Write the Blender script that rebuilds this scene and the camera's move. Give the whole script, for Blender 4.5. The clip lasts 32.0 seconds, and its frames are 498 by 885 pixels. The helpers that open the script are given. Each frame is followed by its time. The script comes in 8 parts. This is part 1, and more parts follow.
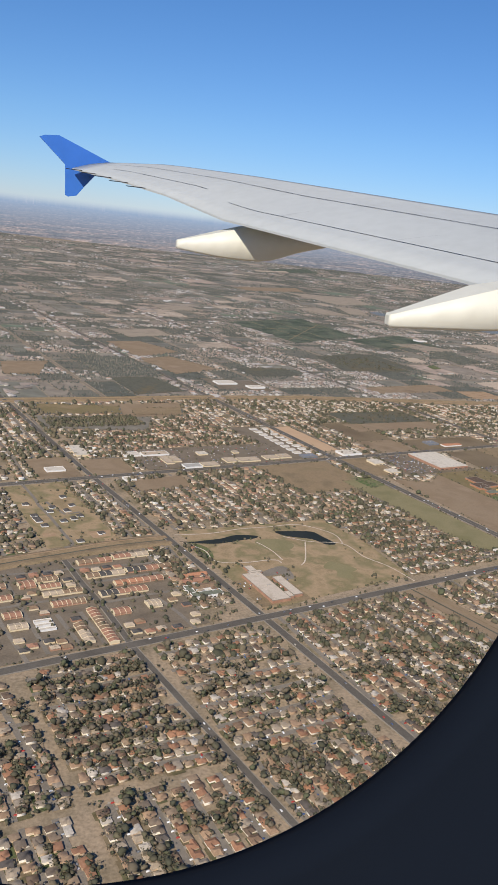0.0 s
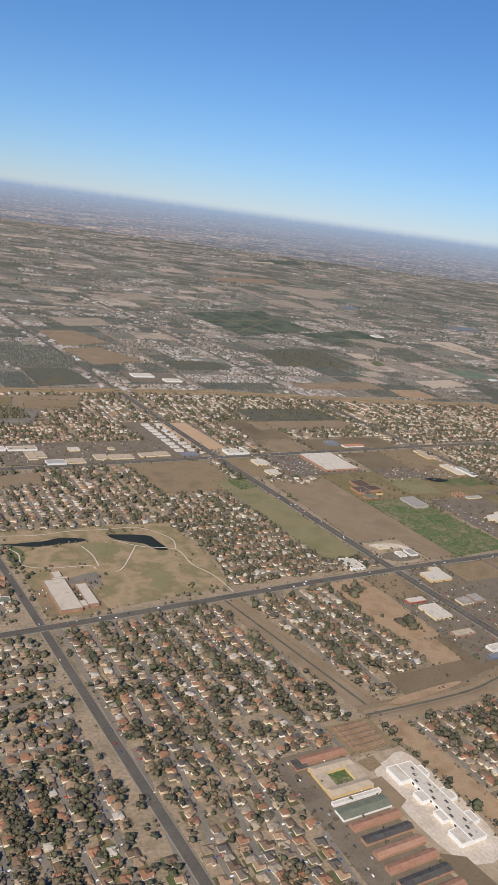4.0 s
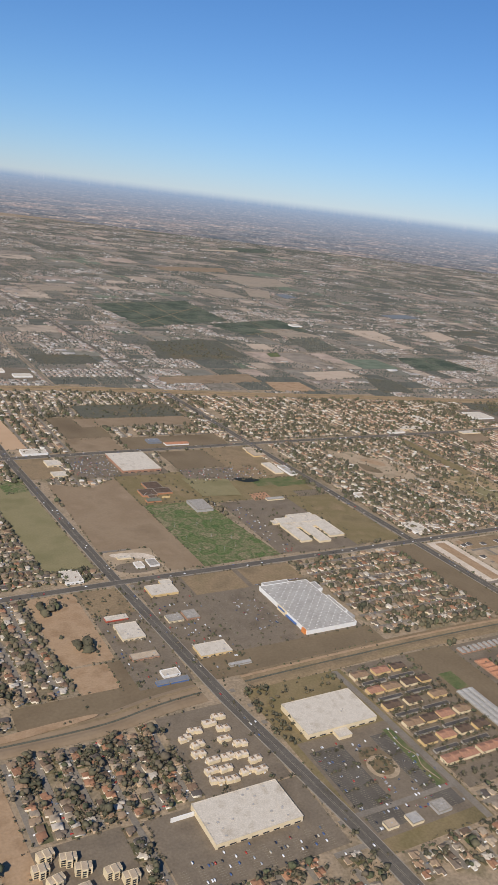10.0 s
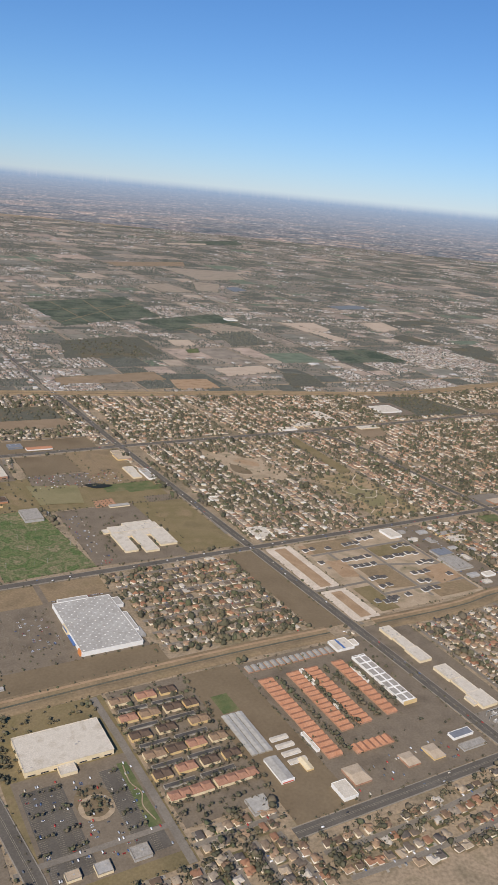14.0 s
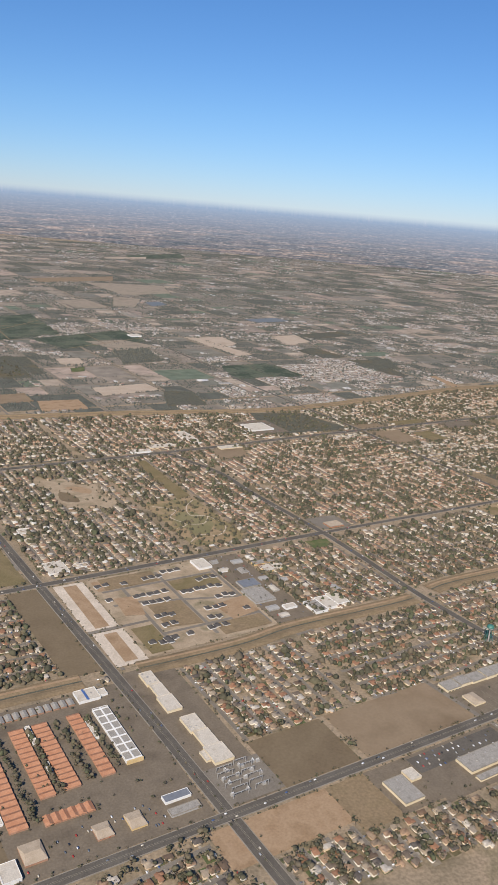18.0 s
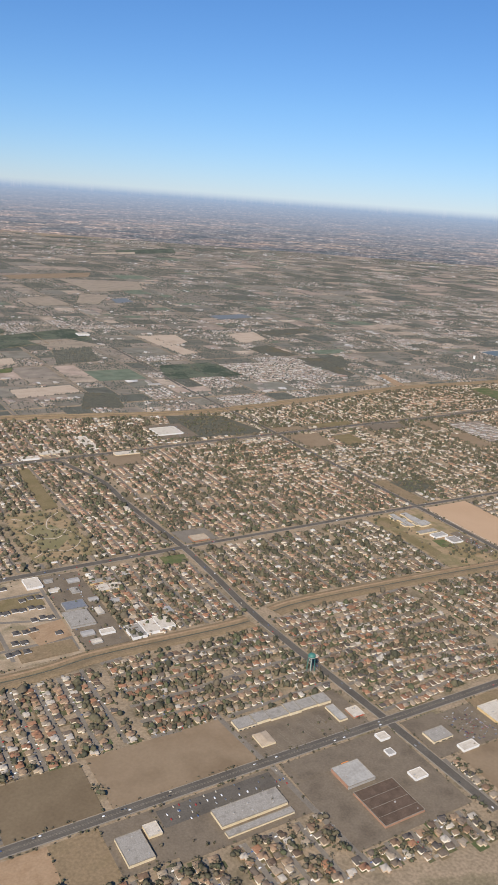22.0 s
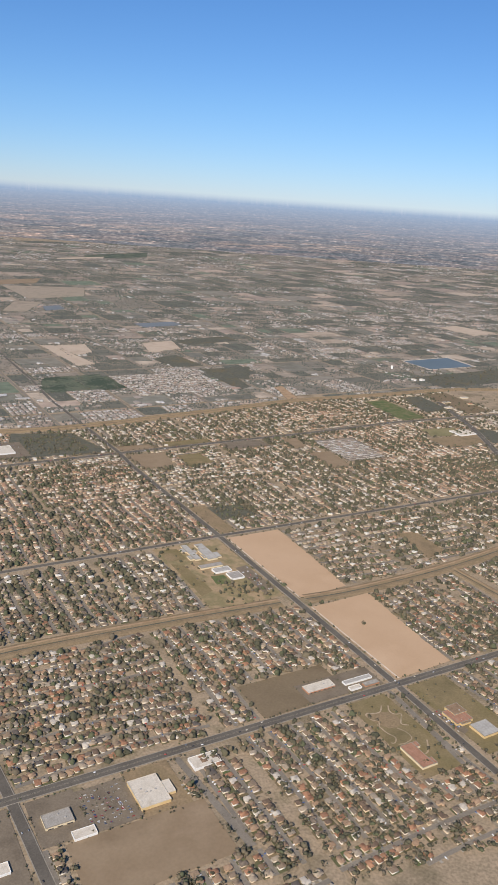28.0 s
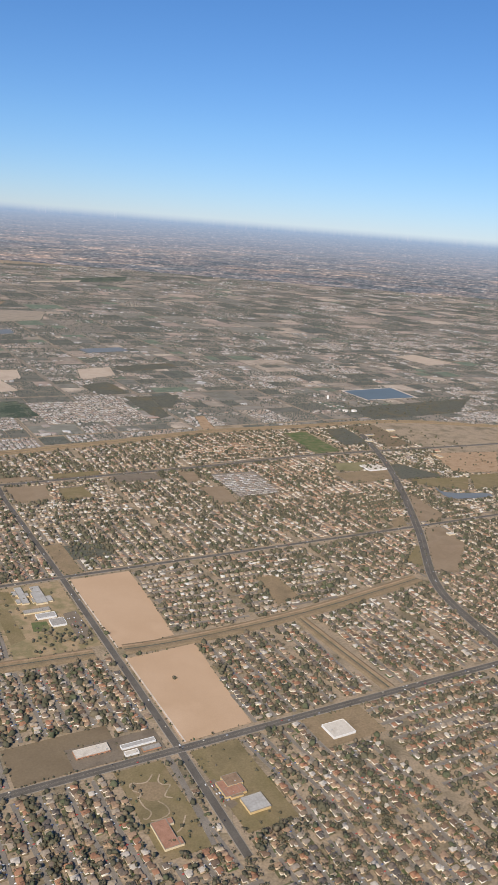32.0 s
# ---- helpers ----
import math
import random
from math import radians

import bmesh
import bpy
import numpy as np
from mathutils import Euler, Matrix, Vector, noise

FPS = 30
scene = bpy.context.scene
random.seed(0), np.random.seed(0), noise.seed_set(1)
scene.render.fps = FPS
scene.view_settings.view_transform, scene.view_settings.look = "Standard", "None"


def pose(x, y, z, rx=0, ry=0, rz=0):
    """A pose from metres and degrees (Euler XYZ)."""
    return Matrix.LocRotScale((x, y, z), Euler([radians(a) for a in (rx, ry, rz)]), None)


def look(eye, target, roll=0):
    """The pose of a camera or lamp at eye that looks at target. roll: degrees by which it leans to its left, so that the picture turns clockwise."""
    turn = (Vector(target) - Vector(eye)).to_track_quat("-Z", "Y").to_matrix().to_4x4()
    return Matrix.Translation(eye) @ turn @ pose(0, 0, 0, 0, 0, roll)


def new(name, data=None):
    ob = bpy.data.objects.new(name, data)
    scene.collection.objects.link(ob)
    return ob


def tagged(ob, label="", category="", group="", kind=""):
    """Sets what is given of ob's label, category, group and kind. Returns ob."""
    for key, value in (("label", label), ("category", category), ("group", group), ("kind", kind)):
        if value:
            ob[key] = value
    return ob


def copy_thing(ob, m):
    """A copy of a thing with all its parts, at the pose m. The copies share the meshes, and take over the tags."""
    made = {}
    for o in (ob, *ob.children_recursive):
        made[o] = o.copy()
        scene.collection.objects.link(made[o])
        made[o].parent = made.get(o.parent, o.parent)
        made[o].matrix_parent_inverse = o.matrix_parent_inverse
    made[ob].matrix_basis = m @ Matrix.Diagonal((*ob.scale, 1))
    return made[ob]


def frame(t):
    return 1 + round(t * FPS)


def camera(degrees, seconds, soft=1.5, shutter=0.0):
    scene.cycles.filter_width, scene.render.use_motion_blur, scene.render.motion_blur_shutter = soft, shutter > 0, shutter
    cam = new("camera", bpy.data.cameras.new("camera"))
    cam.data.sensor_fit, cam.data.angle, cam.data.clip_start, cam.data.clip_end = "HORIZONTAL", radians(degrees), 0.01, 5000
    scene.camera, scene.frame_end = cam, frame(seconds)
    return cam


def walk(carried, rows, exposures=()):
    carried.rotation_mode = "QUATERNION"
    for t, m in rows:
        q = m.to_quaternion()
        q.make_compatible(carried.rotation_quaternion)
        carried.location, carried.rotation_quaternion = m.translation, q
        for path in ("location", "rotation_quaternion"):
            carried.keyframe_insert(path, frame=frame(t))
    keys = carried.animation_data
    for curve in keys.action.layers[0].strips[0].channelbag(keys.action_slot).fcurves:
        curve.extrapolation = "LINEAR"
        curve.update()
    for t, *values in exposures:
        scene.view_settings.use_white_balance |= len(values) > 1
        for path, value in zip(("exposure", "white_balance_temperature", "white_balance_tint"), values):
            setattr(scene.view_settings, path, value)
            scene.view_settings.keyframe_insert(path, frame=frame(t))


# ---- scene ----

# ---- the camera and its flight ----
cam = camera(34.788, 32.0, soft=1.55)
# seconds; eye x, y, z; heading to the left of +y, pitch, roll in degrees
FLIGHT = [
    (0.0, 0.00, -0.00, 215.83, -16.136, -15.224, 6.470),
    (0.5, 15.05, -0.37, 217.57, -16.199, -15.533, 6.838),
    (1.0, 30.21, -0.72, 219.31, -16.225, -15.900, 6.665),
    (1.5, 45.50, -1.06, 221.05, -16.194, -16.029, 6.606),
    (2.0, 60.90, -1.37, 222.79, -16.136, -15.921, 6.689),
    (2.5, 76.42, -1.67, 224.53, -16.152, -15.788, 6.770),
    (3.0, 92.04, -1.96, 226.27, -16.228, -15.718, 7.021),
    (3.5, 107.78, -2.22, 228.01, -16.245, -15.726, 7.431),
    (5.5, 171.79, -3.14, 234.96, -14.646, -16.929, 8.321),
    (6.0, 188.05, -3.33, 236.70, -14.998, -17.109, 8.046),
    (6.5, 204.41, -3.51, 238.43, -15.246, -17.089, 7.855),
    (7.0, 220.87, -3.67, 240.16, -15.364, -17.107, 7.838),
    (7.5, 237.42, -3.82, 241.90, -15.497, -17.086, 7.750),
    (8.0, 254.06, -3.95, 243.63, -15.547, -17.161, 7.861),
    (8.5, 270.79, -4.07, 245.36, -15.593, -17.158, 7.734),
    (9.0, 287.62, -4.18, 247.09, -15.637, -16.950, 7.376),
    (9.5, 304.53, -4.28, 248.83, -15.671, -16.784, 7.212),
    (10.0, 321.52, -4.36, 250.56, -15.706, -16.754, 7.083),
    (10.5, 338.60, -4.43, 252.29, -15.693, -16.831, 7.054),
    (11.0, 355.76, -4.49, 254.01, -15.821, -16.786, 6.804),
    (11.5, 373.00, -4.54, 255.74, -16.011, -16.691, 6.559),
    (12.0, 390.32, -4.57, 257.47, -15.950, -16.782, 6.289),
    (12.5, 407.72, -4.60, 259.20, -15.857, -17.072, 6.017),
    (13.0, 425.18, -4.61, 260.92, -15.872, -17.265, 6.079),
    (13.5, 442.72, -4.61, 262.65, -15.842, -17.301, 5.979),
    (14.0, 460.33, -4.61, 264.37, -15.763, -17.295, 5.680),
    (14.5, 478.01, -4.59, 266.10, -15.835, -17.176, 5.461),
    (16.5, 549.36, -4.43, 272.99, -16.535, -16.578, 5.524),
    (17.0, 567.35, -4.37, 274.71, -16.552, -16.568, 5.372),
    (17.5, 585.40, -4.30, 276.43, -16.885, -16.605, 5.043),
    (18.0, 603.50, -4.22, 278.15, -17.706, -16.329, 4.853),
    (18.5, 621.66, -4.13, 279.87, -17.616, -16.302, 4.875),
    (19.0, 639.86, -4.04, 281.59, -17.169, -16.386, 4.726),
    (19.5, 658.11, -3.94, 283.31, -16.901, -16.417, 4.569),
    (20.0, 676.42, -3.84, 285.02, -16.703, -16.470, 4.348),
    (20.5, 694.76, -3.72, 286.74, -16.584, -16.603, 4.440),
    (21.0, 713.15, -3.60, 288.45, -16.399, -16.737, 4.465),
    (21.5, 731.58, -3.48, 290.17, -16.336, -16.839, 4.327),
    (22.0, 750.05, -3.35, 291.88, -16.342, -16.913, 4.283),
    (22.5, 768.56, -3.21, 293.60, -16.287, -16.963, 4.235),
    (23.0, 787.10, -3.07, 295.31, -16.136, -17.047, 4.250),
    (23.5, 805.68, -2.92, 297.02, -16.051, -17.114, 4.055),
    (24.0, 824.29, -2.77, 298.74, -15.976, -17.173, 3.937),
    (24.5, 842.93, -2.62, 300.45, -15.983, -17.262, 3.991),
    (25.0, 861.60, -2.46, 302.16, -16.012, -17.380, 4.067),
    (25.5, 880.29, -2.30, 303.87, -15.934, -17.373, 3.845),
    (27.5, 955.28, -1.62, 310.70, -15.437, -16.970, 3.664),
    (28.0, 974.08, -1.45, 312.41, -15.293, -16.838, 3.983),
    (28.5, 992.89, -1.27, 314.11, -14.759, -16.470, 4.564),
    (29.0, 1011.71, -1.09, 315.82, -14.301, -16.063, 4.596),
    (29.5, 1030.54, -0.91, 317.52, -14.366, -15.838, 4.498),
    (30.0, 1049.38, -0.73, 319.23, -14.503, -15.661, 4.542),
    (30.5, 1068.23, -0.55, 320.93, -14.556, -15.473, 4.578),
    (31.0, 1087.09, -0.36, 322.63, -14.618, -15.323, 4.558),
    (31.5, 1105.94, -0.18, 324.33, -14.727, -15.213, 4.547),
    (32.0, 1124.80, 0.00, 326.03, -14.850, -15.190, 4.628),
]


def aim(x, y, z, heading, pitch, roll):
    turn = Euler((0, 0, radians(heading))).to_matrix() @ Euler((radians(90 + pitch), 0, 0)).to_matrix()
    return Matrix.Translation((x, y, z)) @ turn.to_4x4() @ pose(0, 0, 0, 0, 0, roll)


walk(cam, [(t, aim(*rest)) for t, *rest in FLIGHT], exposures=[(0, 0.08, 6060, 10), (8, -0.02, 6060, 10), (16, 0.08, 6060, 10), (24, 0.15, 6060, 10), (32, 0.15, 6060, 10)])

# ---- sky, sun ----
def ramp_node(nodes, stops, mode="LINEAR"):
    r = nodes.new("ShaderNodeValToRGB")
    r.color_ramp.interpolation = mode
    while len(r.color_ramp.elements) < len(stops):
        r.color_ramp.elements.new(0.5)
    for e, (at, c) in zip(r.color_ramp.elements, stops):
        e.position, e.color = at, (*c, 1)
    return r


SUN_FROM = 238.0     # compass of the light in the plan, degrees from +x
SUN_UP = 40.0
sky_world = bpy.data.worlds.new("sky")
scene.world = sky_world
sky_world.use_nodes = True
wn, wl = sky_world.node_tree.nodes, sky_world.node_tree.links
wn.clear()
w_out, w_bg, w_sky = wn.new("ShaderNodeOutputWorld"), wn.new("ShaderNodeBackground"), wn.new("ShaderNodeTexSky")
w_sky.sky_type, w_sky.sun_disc = "NISHITA", False
w_sky.sun_elevation, w_sky.sun_rotation = radians(SUN_UP), radians(90 - SUN_FROM)
w_sky.altitude, w_sky.air_density, w_sky.dust_density, w_sky.ozone_density = 300, 1.0, 0.0, 5.0
w_bg.inputs["Strength"].default_value = 0.084
# the far haze below the horizon line, painted into the world where the land is out of sight
w_co, w_sep, w_ramp, w_mix = wn.new("ShaderNodeTexCoord"), wn.new("ShaderNodeSeparateXYZ"), wn.new("ShaderNodeValToRGB"), wn.new("ShaderNodeMix")
w_map, w_noise, w_step = wn.new("ShaderNodeMapping"), wn.new("ShaderNodeTexNoise"), wn.new("ShaderNodeMapRange")
w_low = wn.new("ShaderNodeMapRange")
w_mix.data_type = "RGBA"
wl.new(w_co.outputs["Generated"], w_sep.inputs[0])
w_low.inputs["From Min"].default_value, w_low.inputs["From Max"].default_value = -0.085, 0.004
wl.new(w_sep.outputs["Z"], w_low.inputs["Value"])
# land out to the horizon: the way down to flat ground, turned to the lie of the fields
w_abs, w_div = wn.new("ShaderNodeMath"), wn.new("ShaderNodeVectorMath")
w_abs.operation, w_div.operation = "MAXIMUM", "DIVIDE"
w_neg = wn.new("ShaderNodeMath")
w_neg.operation = "MULTIPLY"
w_neg.inputs[1].default_value = -1.0
wl.new(w_sep.outputs["Z"], w_neg.inputs[0])
wl.new(w_neg.outputs[0], w_abs.inputs[0])
w_abs.inputs[1].default_value = 0.004
w_all = wn.new("ShaderNodeCombineXYZ")
for k in range(3):
    wl.new(w_abs.outputs[0], w_all.inputs[k])
wl.new(w_co.outputs["Generated"], w_div.inputs[0])
wl.new(w_all.outputs[0], w_div.inputs[1])
w_map.inputs["Rotation"].default_value = (0, 0, radians(-15.45))
w_map.inputs["Scale"].default_value = (1.0, 1.0, 0.0)
wl.new(w_div.outputs[0], w_map.inputs["Vector"])
w_cell, w_wide = wn.new("ShaderNodeTexVoronoi"), wn.new("ShaderNodeTexVoronoi")
w_cell.distance, w_cell.inputs["Scale"].default_value = "CHEBYCHEV", 1.9
w_wide.distance, w_wide.inputs["Scale"].default_value = "CHEBYCHEV", 0.42
for tex in (w_cell, w_wide, w_noise):
    wl.new(w_map.outputs[0], tex.inputs["Vector"])
w_noise.inputs["Scale"].default_value, w_noise.inputs["Detail"].default_value, w_noise.inputs["Roughness"].default_value = 5.5, 5.0, 0.8
w_cut, w_cut2 = wn.new("ShaderNodeSeparateColor"), wn.new("ShaderNodeSeparateColor")
wl.new(w_cell.outputs["Color"], w_cut.inputs[0])
wl.new(w_wide.outputs["Color"], w_cut2.inputs[0])
# lit field tones that glow in the world colour, with no ground there
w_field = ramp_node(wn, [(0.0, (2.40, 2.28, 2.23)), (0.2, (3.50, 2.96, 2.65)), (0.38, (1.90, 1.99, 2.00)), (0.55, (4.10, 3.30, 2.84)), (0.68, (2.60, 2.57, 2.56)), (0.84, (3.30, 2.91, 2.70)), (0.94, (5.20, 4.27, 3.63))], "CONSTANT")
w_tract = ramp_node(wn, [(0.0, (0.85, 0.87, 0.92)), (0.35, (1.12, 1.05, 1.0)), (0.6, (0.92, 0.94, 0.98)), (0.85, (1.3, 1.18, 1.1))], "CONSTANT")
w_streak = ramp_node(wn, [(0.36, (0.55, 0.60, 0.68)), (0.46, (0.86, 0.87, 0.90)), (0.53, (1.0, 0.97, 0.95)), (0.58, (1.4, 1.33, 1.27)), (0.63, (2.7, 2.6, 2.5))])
wl.new(w_cut.outputs[0], w_field.inputs[0])
wl.new(w_cut2.outputs[0], w_tract.inputs[0])
wl.new(w_noise.outputs["Fac"], w_streak.inputs[0])
w_mul, w_mul2 = wn.new("ShaderNodeMix"), wn.new("ShaderNodeMix")
for mul in (w_mul, w_mul2):
    mul.data_type, mul.blend_type = "RGBA", "MULTIPLY"
    mul.inputs["Factor"].default_value = 1.0
wl.new(w_field.outputs[0], w_mul2.inputs["A"])
wl.new(w_tract.outputs[0], w_mul2.inputs["B"])
wl.new(w_mul2.outputs["Result"], w_mul.inputs["A"])
wl.new(w_streak.outputs[0], w_mul.inputs["B"])
w_fine, w_spots = wn.new("ShaderNodeMapping"), wn.new("ShaderNodeTexNoise")
w_fine.inputs["Scale"].default_value = (230.0, 230.0, 760.0)
wl.new(w_co.outputs["Generated"], w_fine.inputs["Vector"])
wl.new(w_fine.outputs[0], w_spots.inputs["Vector"])
w_spots.inputs["Scale"].default_value, w_spots.inputs["Detail"].default_value, w_spots.inputs["Roughness"].default_value = 1.0, 3.0, 0.65
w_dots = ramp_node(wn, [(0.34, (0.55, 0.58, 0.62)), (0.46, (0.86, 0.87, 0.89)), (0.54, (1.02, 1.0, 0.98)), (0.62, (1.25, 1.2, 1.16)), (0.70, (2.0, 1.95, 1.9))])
wl.new(w_spots.outputs["Fac"], w_dots.inputs[0])
w_mul3 = wn.new("ShaderNodeMix")
w_mul3.data_type, w_mul3.blend_type = "RGBA", "MULTIPLY"
w_mul3.inputs["Factor"].default_value = 1.0
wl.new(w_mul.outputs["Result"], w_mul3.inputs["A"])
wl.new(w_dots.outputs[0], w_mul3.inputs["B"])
wl.new(w_low.outputs[0], w_ramp.inputs[0])
# haze painted over the backdrop land, thickest at the horizon
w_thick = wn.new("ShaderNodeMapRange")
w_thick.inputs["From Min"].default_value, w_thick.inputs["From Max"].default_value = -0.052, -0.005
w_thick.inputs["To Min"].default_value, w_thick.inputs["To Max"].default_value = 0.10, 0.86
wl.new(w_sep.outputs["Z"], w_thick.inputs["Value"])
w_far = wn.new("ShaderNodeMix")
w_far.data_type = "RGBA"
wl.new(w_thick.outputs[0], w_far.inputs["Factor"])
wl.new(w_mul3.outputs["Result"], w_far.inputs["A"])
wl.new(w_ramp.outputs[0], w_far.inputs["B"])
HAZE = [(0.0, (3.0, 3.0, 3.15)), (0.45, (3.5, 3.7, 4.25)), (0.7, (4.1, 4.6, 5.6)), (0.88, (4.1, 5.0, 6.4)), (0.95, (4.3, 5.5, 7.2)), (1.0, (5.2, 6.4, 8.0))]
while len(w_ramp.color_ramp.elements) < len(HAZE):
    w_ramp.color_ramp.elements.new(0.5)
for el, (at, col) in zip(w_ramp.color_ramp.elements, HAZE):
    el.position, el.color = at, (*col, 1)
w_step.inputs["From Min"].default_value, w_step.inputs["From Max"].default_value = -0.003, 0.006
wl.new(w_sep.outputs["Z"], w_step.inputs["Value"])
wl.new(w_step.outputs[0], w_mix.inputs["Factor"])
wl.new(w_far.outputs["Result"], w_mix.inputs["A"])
w_tint = wn.new("ShaderNodeMix")
w_tint.data_type, w_tint.blend_type = "RGBA", "MULTIPLY"
w_tint.inputs["Factor"].default_value = 1.0
w_up = wn.new("ShaderNodeMapRange")
w_up.inputs["From Min"].default_value, w_up.inputs["From Max"].default_value = 0.0, 0.30
wl.new(w_sep.outputs["Z"], w_up.inputs["Value"])
w_grade = ramp_node(wn, [(0.0, (0.72, 0.81, 1.07)), (0.35, (0.72, 0.88, 1.08)), (1.0, (0.64, 0.89, 1.12))])
wl.new(w_up.outputs[0], w_grade.inputs[0])
wl.new(w_grade.outputs[0], w_tint.inputs["B"])
wl.new(w_sky.outputs[0], w_tint.inputs["A"])
wl.new(w_tint.outputs["Result"], w_mix.inputs["B"])
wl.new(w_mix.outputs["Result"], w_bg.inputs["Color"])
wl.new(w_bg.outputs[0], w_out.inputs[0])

sun = new("sun", bpy.data.lights.new("sun", "SUN"))
sun.data.energy, sun.data.angle, sun.data.color = 5.0, radians(0.5), (1.0, 0.88, 0.72)
sa, se = radians(SUN_FROM), radians(SUN_UP)
sun.matrix_basis = look((2000 * math.cos(sa) * math.cos(se), 2000 * math.sin(sa) * math.cos(se), 2000 * math.sin(se)), (0, 0, 0))


# ---- materials ----
def material(name, stops, scale=0.2, fine=3.0, rough=0.85, metal=0.0, pick="", bump=0.3, grain=0.35):
    """Two scales of noise over a ramp of colours; pick: 'object' or 'island' takes one of the colours for each piece."""
    m = bpy.data.materials.new(name)
    m.use_nodes = True
    n, l = m.node_tree.nodes, m.node_tree.links
    bsdf = n["Principled BSDF"]
    bsdf.inputs["Specular IOR Level"].default_value = 0.5 if rough < 0.7 else 0.12
    bsdf.inputs["Roughness"].default_value, bsdf.inputs["Metallic"].default_value = rough, metal
    co = n.new("ShaderNodeTexCoord")
    big, small = n.new("ShaderNodeTexNoise"), n.new("ShaderNodeTexNoise")
    big.inputs["Scale"].default_value, big.inputs["Detail"].default_value = scale, 6
    small.inputs["Scale"].default_value, small.inputs["Detail"].default_value = fine, 4
    for t in (big, small):
        l.new(co.outputs["Object"], t.inputs["Vector"])
    if pick:
        steps = [(i / len(stops), c) for i, c in enumerate(stops)]
        ramp = ramp_node(n, steps, "CONSTANT")
        src = n.new("ShaderNodeObjectInfo" if pick == "object" else "ShaderNodeNewGeometry")
        l.new(src.outputs["Random" if pick == "object" else "Random Per Island"], ramp.inputs[0])
    else:
        k = len(stops) - 1
        ramp = ramp_node(n, [(0.32 + 0.36 * i / max(k, 1), c) for i, c in enumerate(stops)])
        l.new(big.outputs["Fac"], ramp.inputs[0])
    mul = n.new("ShaderNodeMix")
    mul.data_type, mul.blend_type = "RGBA", "MULTIPLY"
    mul.inputs["Factor"].default_value = 1.0
    tone = ramp_node(n, [(0.25, (1 - grain,) * 3), (0.75, (1 + grain * 0.6,) * 3)])
    l.new((big if pick else small).outputs["Fac"], tone.inputs[0])
    l.new(ramp.outputs[0], mul.inputs["A"])
    l.new(tone.outputs[0], mul.inputs["B"])
    l.new(mul.outputs["Result"], bsdf.inputs["Base Color"])
    if bump:
        b = n.new("ShaderNodeBump")
        b.inputs["Strength"].default_value, b.inputs["Distance"].default_value = bump, 0.3
        l.new(small.outputs["Fac"], b.inputs["Height"])
        l.new(b.outputs[0], bsdf.inputs["Normal"])
    return m


